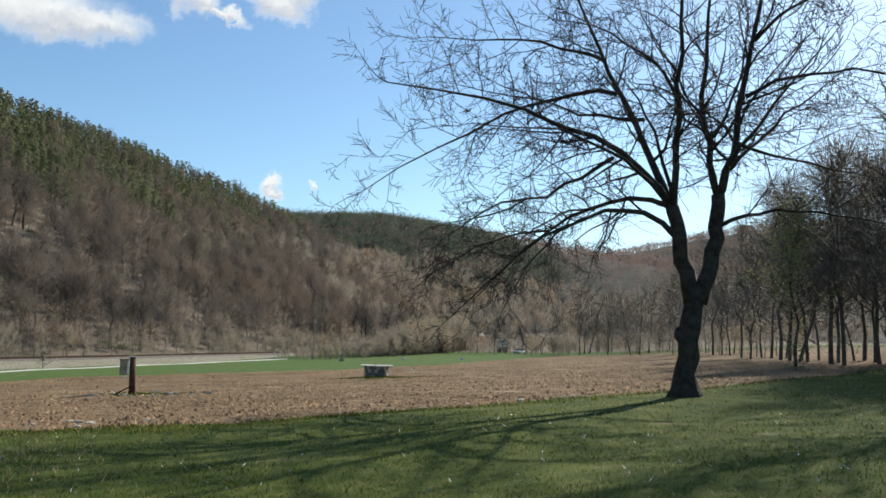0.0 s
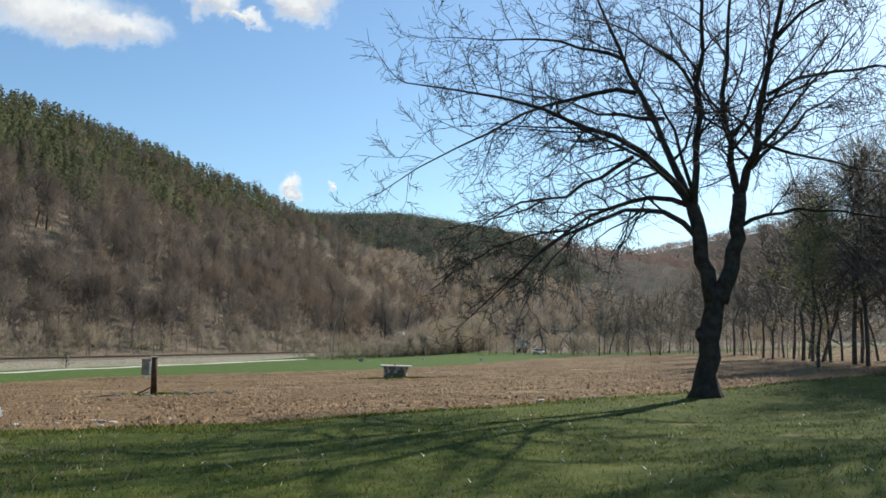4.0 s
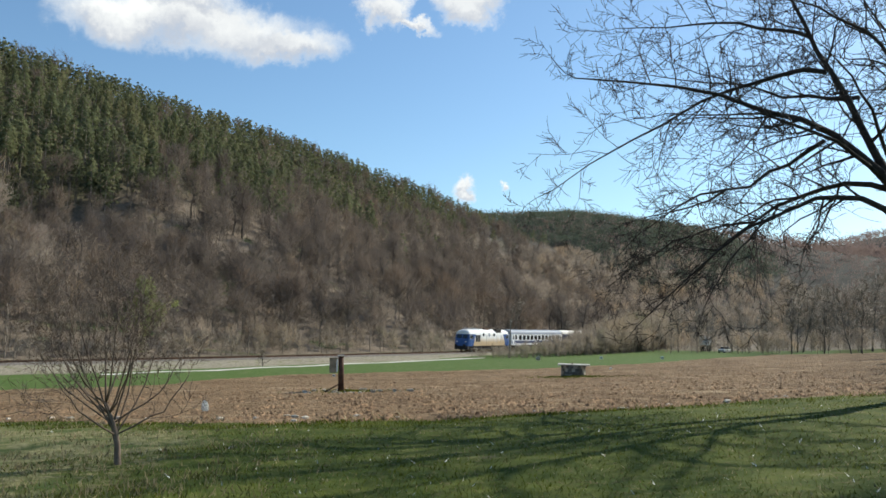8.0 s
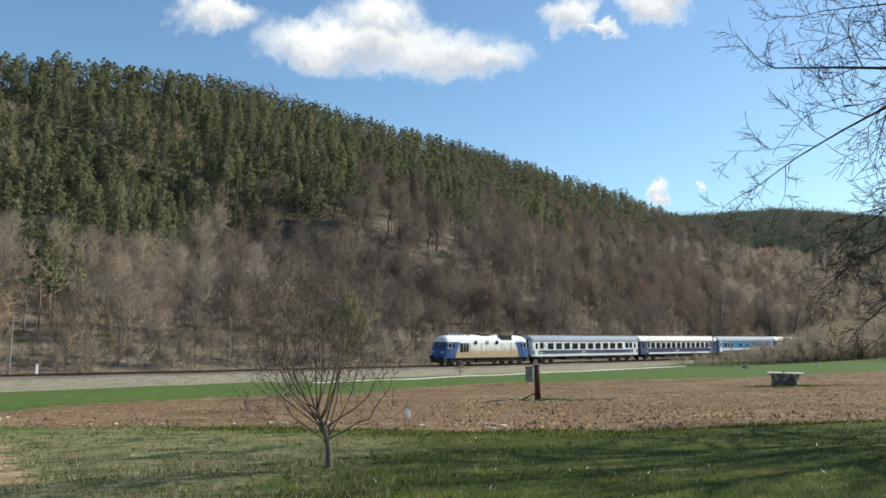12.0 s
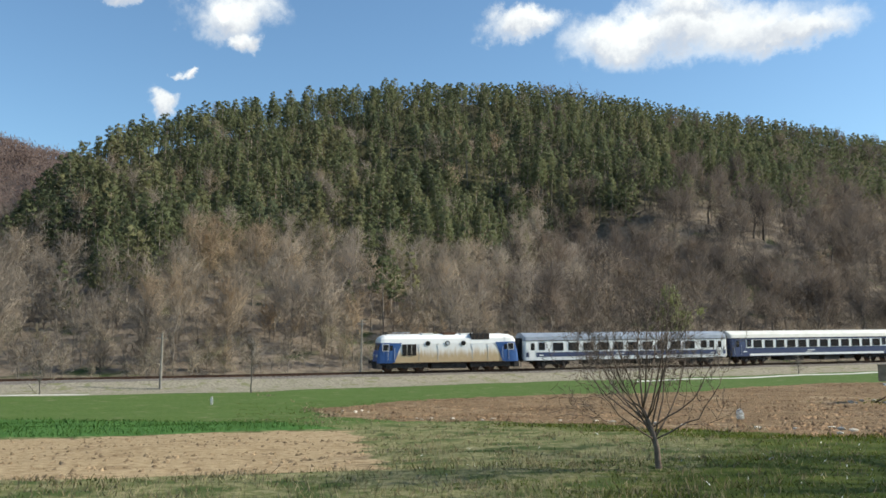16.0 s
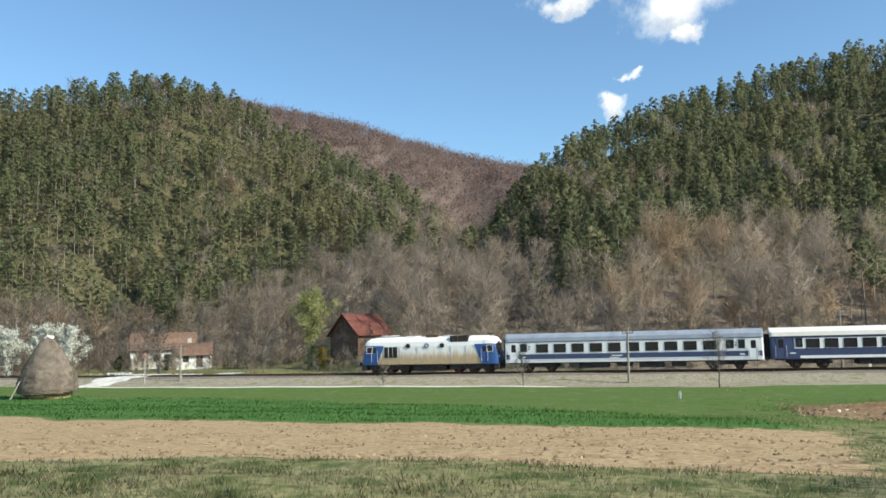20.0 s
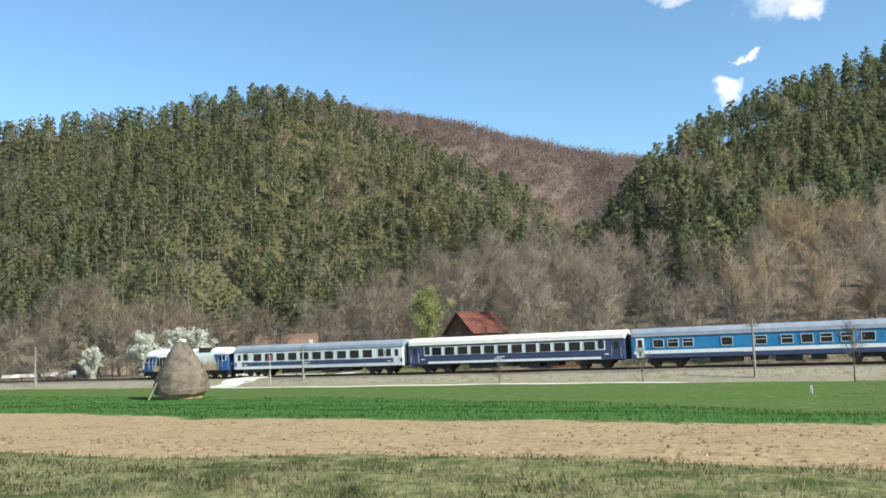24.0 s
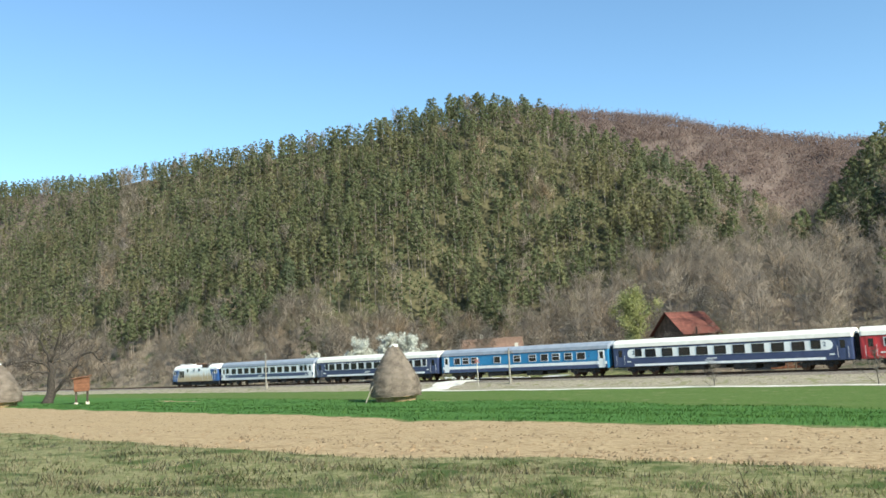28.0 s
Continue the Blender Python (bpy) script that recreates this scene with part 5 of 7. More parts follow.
def walnut_tree():
    rng = np.random.default_rng(3)
    x, y = 7.6, 26.0
    root = tagged(new("walnut_tree"), "large leafless walnut tree with a forked trunk on the lawn", "tree")
    root.matrix_basis = pose(x, y, z_at(x, y), 0, 0, -16.3)

    def v(a, z, depth=0.0):
        return Vector((a, depth, z))

    trunk = bowed(v(0, -0.35), v(0.10, 1.7), v(0.33, 3.3), 8, rng, 0.02)
    bm = bmesh.new()
    radii = [0.47, 0.375, 0.325, 0.305, 0.30, 0.305, 0.305, 0.30, 0.29]
    tube(bm, trunk, radii, 18)
    for p in bm.verts:
        n = noise.noise(p.co * 1.3) * 0.09 + noise.noise(p.co * 4.0) * 0.035
        flat = Vector((p.co.x - 0.12, p.co.y, 0)).normalized()
        p.co += flat * n
        if p.co.z < 0.5:
            p.co += flat * (0.5 - p.co.z) * 0.22 * (1 + math.sin(math.atan2(flat.y, flat.x) * 5))
    part("trunk", bm, WALNUT, root, "thick dark furrowed trunk", smooth=True)
    bm = bmesh.new()
    bmesh.ops.create_icosphere(bm, subdivisions=3, radius=0.19)
    for p in bm.verts:
        p.co = Vector((p.co.x - 0.16, p.co.y - 0.05, p.co.z * 1.3 + 1.9)) + p.co * noise.noise(p.co * 4) * 0.25
    part("burl", bm, WALNUT, root, "swollen burl on the trunk", smooth=True)
    limbs = []

    def limb(a, b, c, r0, r1, name="limb"):
        places = bowed(v(*a), v(*b), v(*c), 9, rng, 0.02 + 0.008 * (Vector(c) - Vector(a)).length)
        bm_ = bmesh.new()
        tube(bm_, places, [r0 + (r1 - r0) * i / 9 for i in range(10)], 10)
        part(name, bm_, WALNUT, root, smooth=True)
        limbs.append((places, r0, r1))

    # two stems, then their limbs: across, up and depth of start, middle and end
    limb((0.20, 2.9, 0), (-0.12, 4.75, -0.1), (-0.40, 5.9, -0.1), 0.26, 0.21, "stem")
    limb((0.40, 2.9, 0), (0.86, 4.7, 0.1), (0.99, 6.3, 0.15), 0.27, 0.21, "stem")
    limb((-0.40, 5.8, -0.1), (-3.3, 8.3, -0.8), (-9.6, 10.0, -1.6), 0.135, 0.022)
    limb((-2.2, 7.45, -0.5), (-4.6, 6.1, -0.9), (-7.4, 5.3, -1.2), 0.07, 0.015)
    limb((-0.46, 5.9, -0.1), (-3.4, 5.9, 0.9), (-7.2, 2.95, 1.7), 0.095, 0.015)
    limb((-0.25, 4.9, -0.1), (-2.9, 5.45, -1.1), (-7.1, 2.1, -2.2), 0.10, 0.015)
    limb((-0.40, 5.8, -0.1), (-1.75, 9.2, 0.3), (-3.6, 13.4, 0.8), 0.135, 0.04)
    limb((-2.2, 9.8, 0.5), (-5.6, 9.3, 0.1), (-10.7, 6.45, -0.7), 0.085, 0.014)
    limb((-2.6, 11.0, 0.6), (-5.3, 12.1, 1.4), (-9.4, 12.9, 2.2), 0.07, 0.014)
    limb((-0.38, 5.8, -0.1), (-0.20, 9.2, -0.6), (-0.05, 13.8, -0.9), 0.125, 0.04)
    limb((-0.20, 9.0, -0.6), (-1.5, 10.7, -1.6), (-3.9, 11.3, -2.7), 0.06, 0.014)
    limb((0.99, 6.2, 0.15), (0.60, 9.2, 0.5), (0.83, 13.5, 0.7), 0.125, 0.04)
    limb((0.62, 8.8, 0.5), (-0.15, 10.2, 1.2), (-1.5, 13.1, 2.2), 0.06, 0.02)
    limb((0.99, 6.2, 0.15), (1.60, 8.6, -0.2), (2.42, 13.5, -0.5), 0.15, 0.05)
    limb((1.80, 9.3, -0.2), (3.9, 9.8, -0.8), (6.5, 9.2, -1.2), 0.07, 0.014)
    limb((1.52, 7.9, -0.1), (3.3, 7.5, 1.0), (5.7, 7.05, 1.7), 0.06, 0.014)
    limb((1.05, 5.3, 0.1), (3.0, 5.85, 0.6), (6.0, 5.4, 0.9), 0.07, 0.014)
    limb((2.05, 11.0, -0.4), (3.7, 12.1, -1.0), (6.5, 12.5, -1.6), 0.06, 0.014)
    limb((0.75, 8.1, 0.5), (1.75, 10.4, 1.8), (2.1, 13.2, 2.8), 0.06, 0.02)
    limb((-0.70, 6.2, -0.2), (-2.7, 7.6, -1.8), (-6.1, 8.0, -3.4), 0.07, 0.014)
    limb((1.35, 7.1, 0.1), (3.0, 9.0, 1.8), (5.2, 11.0, 3.0), 0.07, 0.014)
    limb((-1.30, 8.8, 0.1), (-3.9, 9.6, 1.6), (-8.3, 11.1, 2.6), 0.07, 0.014)
    limb((0.9, 6.4, 0.2), (0.8, 7.8, 2.4), (0.2, 9.6, 5.2), 0.08, 0.014)
    limb((-0.4, 6.0, -0.2), (-0.8, 7.6, -2.4), (-1.8, 8.9, -4.8), 0.07, 0.014)
    limb((1.2, 7.0, 0.0), (2.2, 8.2, -2.2), (3.6, 9.6, -4.4), 0.07, 0.014)
    # lower boughs hang sparsely; the rest is dense
    low = [4, 5, 3]
    rest = [i for i in range(2, len(limbs)) if i not in low]
    for parent, k, end in ((4, 4, (-6.3, 4.6, 3.0)), (5, 5, (-5.2, 2.4, -2.9)), (3, 5, (-8.7, 4.2, 0.2)), (4, 6, (-8.9, 3.4, 0.6))):
        start = limbs[parent][0][k]
        middle = start.lerp(Vector((end[0], end[2], end[1])), 0.5) + Vector((0, 0, 0.45))
        places = bowed(start, middle, Vector((end[0], end[2], end[1])), 9, rng, 0.05)
        bm = bmesh.new()
        tube(bm, places, [0.042 - 0.0032 * i for i in range(10)], 8)
        part("limb", bm, WALNUT, root, smooth=True)
        limbs.append((places, 0.045, 0.012))
        low.append(len(limbs) - 1)
    rows = sprays([limbs[i] for i in rest], rng, 3.3, 0.70, 3, 0.0095, 0.04, 0.21, 0.55)
    rows += sprays([limbs[i] for i in low], rng, 2.4, 0.60, 3, 0.0090, -0.02, 0.24, 0.55)
    rows = [r for r in rows if r[1].z > 1.2]
    twig_part("twig_work", rows, rng, TWIG, root, "fine dark bare twigs")
    return root


def orchard_tree():
    rng = np.random.default_rng(8)
    x, y = -8.1, 11.9
    root = tagged(new("fruit_tree"), "young leafless fruit tree with a slender trunk on the bank", "tree")
    root.matrix_basis = pose(x, y, z_at(x, y), 0, 0, 34.5)
    trunk = bowed(Vector((0.08, 0, -0.15)), Vector((0.03, 0, 0.40)), Vector((-0.15, 0, 0.98)), 7, rng, 0.008)
    bm = bmesh.new()
    tube(bm, trunk, [0.068, 0.056, 0.050, 0.048, 0.046, 0.043, 0.036, 0.026], 12)
    part("trunk", bm, PLUM, root, smooth=True)
    limbs = []
    for i in range(18):
        turn = i * 2.4 + 0.6 * float(rng.random())
        rise = (i % 6) / 5
        out = 1.25 - 0.80 * rise + 0.25 * float(rng.random())
        top = 1.45 + 1.75 * rise + 0.25 * float(rng.random())
        start = trunk[4 + i % 4].copy()
        end = Vector((out * math.cos(turn) - 0.16, out * math.sin(turn), top))
        middle = start.lerp(end, 0.5) + Vector((math.cos(turn) * 0.16 * out, math.sin(turn) * 0.16 * out, -0.06))
        places = bowed(start, middle, end, 7, rng, 0.022)
        bm = bmesh.new()
        tube(bm, places, [0.0165 - 0.0018 * j for j in range(8)], 6)
        part("limb", bm, PLUM, root, smooth=True)
        limbs.append((places, 0.017, 0.005))
    rows = sprays(limbs, rng, 0.95, 0.36, 3, 0.0030, 0.17)
    twig_part("twig_work", rows, rng, PLUM, root, "thin grey-brown bare twigs", slim=1.3)
    return root


walnut_tree()
orchard_tree()

# ---- the row of bare trees beyond the ploughed field, and trees by the line ----
def bare_tree(seed, height, spread, limbs, twigs, label, mat, twig_mat, leaf=0.012, name="bare_tree", group="", **more):
    rng = np.random.default_rng(seed)
    (v1, t1), (v2, t2, n2) = bare_shape(rng, height, spread, limbs, twigs, leaf, **more)
    root = tagged(new(name), label, "tree", group=group)
    for part_name, v, t, m in (("trunk", v1, t1, mat), ("crown", v2, t2, twig_mat)):
        mesh = mesh_from(part_name, v, tris=t)
        if part_name == "crown":
            soften(mesh, n2)
        mesh.materials.append(m)
        ob = new(part_name, mesh)
        ob.parent = root
    return root


ROW_BARK = surface("grey_wood_bark", (0.062, 0.056, 0.048), (0.140, 0.126, 0.108), 1.5, 0.9, relief=0.3)
ROW_TWIG = surface("grey_wood_twigs", (0.105, 0.094, 0.079), (0.200, 0.180, 0.150), 0.5, 0.9, relief=0)
rng = np.random.default_rng(17)
kinds_of_tree = [bare_tree(40 + i, h, s, 20, 8, "tall leafless broadleaf tree at the field's edge", ROW_BARK, ROW_TWIG, 0.022, clear=c, group="trees beyond the field")
                 for i, (h, s, c) in enumerate(((15.0, 0.34, 0.22), (13.0, 0.38, 0.16), (17.0, 0.30, 0.30), (11.0, 0.42, 0.10)))]
spots = []
# from heading -37 to -50 the row is unseen, added to dapple the lawn
for i in range(84):
    yaw = -9.0 - 41.0 * (i + rng.random()) / 84
    base = np.interp(yaw, (-50, -37, -30, -25, -20, -16, -11), (36, 44, 54, 64, 95, 165, 185))
    d = base * (1.0 + 0.55 * rng.random() ** 1.5)
    spots.append((yaw, d))
for i in range(30):
    yaw = 9.0 - 21.0 * (i + rng.random()) / 30
    spots.append((yaw + rng.normal() * 0.8, 205 + 75 * rng.random()))
# two unseen trees right of the view, added to cast shade on the lawn
spots += [(-36.5, 33.0), (-41.0, 31.0)]
for i, (yaw, d) in enumerate(spots):
    place = heading(yaw) * d
    m = pose(place.x, place.y, z_at(place.x, place.y) - 0.12, rng.normal() * 5.0, rng.normal() * 5.0, rng.random() * 360)
    size = (0.95 + 0.40 * rng.random()) if i < 84 or d < 40 else (0.55 + 0.3 * rng.random())
    if i < 4:
        ob = kinds_of_tree[i]
    else:
        ob = copy_thing(kinds_of_tree[i % 4], m)
    ob.matrix_basis = m @ Matrix.Diagonal((size, size, size, 1))

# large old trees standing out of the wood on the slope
oaks = [bare_tree(140 + i, 15.0, 0.50, 18, 6, "large leafless oak with a dark trunk on the wooded slope", OAK_BARK, SHADED_OAK_TWIG, 0.030, name="oak_tree", clear=c, girth=2.1, group="oaks on the slope", twig_len=0.13)
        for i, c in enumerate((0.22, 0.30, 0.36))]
for i in range(46):
    yaw = 1.0 + 37.0 * (i + rng.random()) / 46
    d = float(crest_dist(*np.array([[-math.sin(radians(yaw))], [math.cos(radians(yaw))]]))[0])
    line_d = 98.0 + 55.0 * float(np.interp(yaw, (0, 40), (1.6, 0.0)))
    place = heading(yaw) * (line_d + 22 + (min(d, 330.0) - line_d) * 0.55 * rng.random())
    size = 0.72 + 0.40 * rng.random()
    m = pose(place.x, place.y, z_at(place.x, place.y) - 0.15, rng.normal() * 3, rng.normal() * 3, rng.random() * 360)
    ob = oaks[i] if i < 3 else copy_thing(oaks[i % 3], m)
    ob.matrix_basis = m @ Matrix.Diagonal((size, size, size, 1))

# ---- the path beside the line, and the crossing ----
PATH = surface("pale_gravel", (0.46, 0.43, 0.37), (0.66, 0.63, 0.56), 0.8, 0.95, relief=0.4, distance=0.02)


def ribbon(name, course, width, mat, label, category, lift=0.05):
    """A strip of road laid over the land, with uneven edges."""
    rng = np.random.default_rng(len(course))
    rows = []
    for i, (q, v) in enumerate(course):
        w = width * (0.75 + 0.4 * rng.random())
        for k in (-1.0, -0.4, 0.4, 1.0):
            x, y = from_line(q + k * w / 2, v)
            rows.append((float(x), float(y)))
    pts = np.array(rows)
    z = ground_z(pts[:, 0], pts[:, 1]) + np.tile([-0.05, lift, lift, -0.05], len(course))
    quads = []
    for i in range(len(course) - 1):
        for k in range(3):
            quads.append((i * 4 + k, i * 4 + k + 1, i * 4 + k + 5, i * 4 + k + 4))
    mesh = mesh_from(name, np.column_stack([pts, z]), np.array(quads))
    mesh.materials.append(mat)
    return tagged(new(name, mesh), label, category, kind="structure")


def path_q(v):
    return float(np.interp(v, (-125, -107, -87, -68, -50, -30, 0, 26, 56, 66), (6.8, 7.2, 9.0, 10.4, 12.6, 13.2, 11.8, 10.4, 9.6, 9.4)))


ribbon("path", [(path_q(v), float(v)) for v in np.arange(-122, -46, 1.5)], 1.7, PATH, "pale gravel track running beside the railway", "path")
ribbon("path", [(path_q(v), float(v)) for v in np.arange(4, 60, 1.5)], 1.3, PATH, "pale gravel track running to the level crossing", "path")
def road_row(q):
    v = 59.0 + 0.30 * q
    w = 2.6
    return [(q, v - w), (q, v - w * 0.4), (q, v + w * 0.4), (q, v + w)]


rows = [p for q in np.arange(-18, 12.5, 1.2) for p in road_row(float(q))]
rx, ry = from_line(np.array([p[0] for p in rows]), np.array([p[1] for p in rows]))
rz = np.maximum(ground_z(rx, ry), np.where(np.abs(np.array([p[0] for p in rows])) < 4, RAIL_Z - 0.10, -9)) + np.tile([-0.05, 0.07, 0.07, -0.05], len(rows) // 4)
quads = [(i * 4 + k, i * 4 + k + 1, i * 4 + k + 5, i * 4 + k + 4) for i in range(len(rows) // 4 - 1) for k in range(3)]
mesh = mesh_from("road", np.column_stack([rx, ry, rz]), np.array(quads))
mesh.materials.append(PATH)
tagged(new("road", mesh), "pale gravel road over the level crossing", "road", kind="structure")

# ---- haystacks ----
HAY = surface("weathered_hay", (0.095, 0.075, 0.058), (0.212, 0.172, 0.136), 1.2, 0.95, relief=0.9, distance=0.06, fine=14.0)
HAY_LIGHT = surface("fresh_cut_hay", (0.25, 0.17, 0.085), (0.42, 0.31, 0.17), 1.5, 0.95, relief=0.8, distance=0.05, fine=14.0)
POLE = surface("bleached_pole_wood", (0.32, 0.27, 0.20), (0.52, 0.46, 0.37), 3.0, 0.85, relief=0.3)
SHEET = surface("pale_plastic_sheet", (0.60, 0.60, 0.57), (0.78, 0.78, 0.74), 2.5, 0.5, relief=0.4)


def haystack(x, y, height, radius, seed, label, lean_pole):
    rng = np.random.default_rng(seed)
    root = tagged(new("haystack"), label, "haystack", group="haystacks")
    root.matrix_basis = pose(x, y, z_at(x, y), 0, 0, 0)
    outline = ((0.76, 0.0), (0.80, 0.09), (0.99, 0.11), (1.0, 0.20), (0.97, 0.30), (0.90, 0.42), (0.78, 0.54), (0.62, 0.67), (0.46, 0.79), (0.30, 0.90), (0.12, 1.0))

    def body(bm, rows, off):
        rings = []
        for r, z in rows:
            ring = []
            for k in range(40):
                a = k * math.pi / 20
                w = radius * r * (1 + 0.05 * noise.noise(Vector((math.cos(a) * 1.4 + off, math.sin(a) * 1.4, z * 3))) + 0.02 * rng.normal())
                ring.append(bm.verts.new((w * math.cos(a), w * math.sin(a), z * height + 0.03 * rng.normal() * (0 < z < 1))))
            rings.append(ring)
        for a, b in zip(rings, rings[1:]):
            for k in range(40):
                bm.faces.new((a[k], a[(k + 1) % 40], b[(k + 1) % 40], b[k]))
        bm.faces.new(rings[-1])

    def refine(rows, n=4):
        return [(a[0] + (b[0] - a[0]) * i / n, a[1] + (b[1] - a[1]) * i / n) for a, b in zip(rows, rows[1:]) for i in range(n)] + [rows[-1]]

    bm = bmesh.new()
    body(bm, refine(outline[2:]), seed)
    part("hay_body", bm, HAY, root, "grey-brown weathered hay", smooth=True)
    bm = bmesh.new()
    body(bm, refine(outline[:3]), seed + 5)
    part("undercut_base", bm, HAY_LIGHT, root, "paler hay where the base is eaten away")
    # loose stalks that stand off the surface
    n = 5200
    f = rng.random(n) ** 0.8
    rr = np.interp(f, [z for r, z in outline], [r for r, z in outline]) * radius
    a = rng.random(n) * 6.2832
    s = np.stack([rr * np.cos(a), rr * np.sin(a), f * height], 1)
    d = np.stack([np.cos(a) * 0.35, np.sin(a) * 0.35, -0.9 * np.ones(n)], 1) + rng.normal(size=(n, 3)) * 0.35
    v, t = strip_rows(s, s + d * (0.15 + 0.25 * rng.random((n, 1))), 0.012, rng)
    mesh = mesh_from("stalks", v, tris=t)
    mesh.materials.append(HAY)
    ob = tagged(new("loose_hay", mesh), kind="stuff")
    ob.parent = root
    bm = bmesh.new()
    tube(bm, [Vector((0, 0, height * 0.8)), Vector((0.05, 0, height + 0.25))], [0.07, 0.05], 8)
    part("centre_pole", bm, POLE, root)
    bm = bmesh.new()
    bmesh.ops.create_icosphere(bm, subdivisions=2, radius=0.42)
    for p in bm.verts:
        p.co = Vector((p.co.x * 1.1, p.co.y, p.co.z * 0.45 + height * 0.985)) + p.co * noise.noise(p.co * 3) * 0.5
    part("cap_sheet", bm, SHEET, root, "crumpled pale plastic cap", smooth=True)
    if lean_pole:
        bm = bmesh.new()
        side = heading(lean_pole + 90)
        front_ = heading(lean_pole) * -1
        foot = side * radius * 1.22 + front_ * radius * 0.3
        head = side * radius * 0.90 + front_ * radius * 0.45 + Vector((0, 0, height * 0.30))
        tube(bm, [foot, head], [0.06, 0.045], 8)
        part("leaning_pole", bm, POLE, root, "bleached pole leaning on the stack")
    return root


haystack(-80.2, -20.4, 5.5, 2.45, 4, "tall conical haystack with a leaning pole in the green field", 104)
haystack(-97.0, -78.0, 5.6, 2.9, 9, "second weathered haystack near an old tree", 128)

# ---- wooden hut on posts, by the old tree ----
RUST_WOOD = surface("rust_brown_boards", (0.11, 0.046, 0.025), (0.23, 0.098, 0.052), 1.5, 0.85, relief=0.5, vary=0.2)
DARK_WOOD = surface("dark_old_wood", (0.035, 0.026, 0.020), (0.095, 0.072, 0.055), 2.0, 0.9, relief=0.5, vary=0.2)
STONE = surface("pale_field_stone", (0.42, 0.36, 0.28), (0.64, 0.57, 0.46), 4.0, 0.9, relief=0.5, vary=0.2)


def hut():
    x, y = -103.4, -70.2
    root = tagged(new("raised_hut"), "small rust-brown board hut raised on four posts", "hut")
    root.matrix_basis = pose(x, y, z_at(x, y), 0, 0, 34)
    for px_, py_ in ((-1.5, -0.7), (1.5, -0.7), (-1.5, 0.7), (1.5, 0.7)):
        bm = bmesh.new()
        box(bm, px_ - 0.13, px_ + 0.13, py_ - 0.13, py_ + 0.13, 0.1, 1.9, 0.02)
        leg = part("post", bm, DARK_WOOD, root)
        bm = bmesh.new()
        box(bm, px_ - 0.24, px_ + 0.24, py_ - 0.24, py_ + 0.24, -0.1, 0.36, 0.05)
        part("footing", bm, STONE, leg, "whitewashed stone footing")
    for i in range(9):
        z = 1.86 + i * 0.2
        for (x0, x1, y0, y1) in ((-2.0, 2.0, -0.98, -0.94), (-2.0, 2.0, 0.94, 0.98), (-2.0, -1.96, -0.94, 0.94), (1.96, 2.0, -0.94, 0.94)):
            bm = bmesh.new()
            box(bm, x0, x1, y0, y1, z, z + 0.185, 0.006)
            part("board", bm, RUST_WOOD, root)
    bm = bmesh.new()
    for v in box(bm, -2.25, 2.25, -1.2, 1.2, -0.04, 0.04, 0.01) and bm.verts:
        v.co = pose(0, 0, 3.72, 7, 0, 0) @ v.co
    part("roof", bm, RUST_WOOD, root, "sloping board roof")
    bm = bmesh.new()
    box(bm, -1.95, 1.95, -0.93, 0.93, 1.80, 1.88)
    part("floor", bm, DARK_WOOD, root)


hut()

# ---- post with a box, and the well, in the ploughed field ----
WELL_STONE = surface("dark_well_stone", (0.12, 0.105, 0.085), (0.26, 0.235, 0.195), 4.0, 0.9, relief=0.5, vary=0.25)
CONCRETE = surface("weathered_concrete", (0.34, 0.315, 0.27), (0.54, 0.505, 0.44), 2.0, 0.9, relief=0.4)
BOX_GREY = surface("weathered_grey_boards", (0.20, 0.168, 0.115), (0.35, 0.300, 0.210), 3.0, 0.85, relief=0.4)
POST_WOOD = surface("tarred_post_wood", (0.045, 0.022, 0.014), (0.13, 0.062, 0.038), 3.0, 0.8, relief=0.5)


def field_post():
    x, y = -18.1, 49.7
    root = tagged(new("field_post"), "tarred wooden post with a grey box in the ploughed field", "post")
    root.matrix_basis = pose(x, y, z_at(x, y), 0, 0, 20)
    bm = bmesh.new()
    tube(bm, [Vector((0.05, 0, -0.3)), Vector((0.02, 0, 1.1)), Vector((-0.02, 0, 2.22))], [0.20, 0.18, 0.165], 14)
    part("post", bm, POST_WOOD, root, smooth=True)
    bm = bmesh.new()
    box(bm, -0.24, 0.20, -0.22, 0.22, 2.20, 2.28, 0.02)
    part("cap", bm, CONCRETE, root, "pale weathered cap")
    bm = bmesh.new()
    box(bm, -0.72, -0.24, -0.20, 0.22, 1.18, 2.06, 0.02)
    crate = part("box", bm, BOX_GREY, root, "grey weathered box")
    bm = bmesh.new()
    box(bm, -0.76, -0.20, -0.25, 0.27, 2.06, 2.12, 0.01)
    part("lid", bm, BOX_GREY, crate)
    bm = bmesh.new()
    box(bm, -0.30, -0.20, -0.23, -0.21, 1.25, 2.0)
    part("latch_strip", bm, SHEET, crate)
    bm = bmesh.new()
    tube(bm, [Vector((-0.95, -0.35, 0.02)), Vector((0.02, -0.1, 0.55))], [0.04, 0.035], 8)
    part("brace", bm, POST_WOOD, root)
    return root


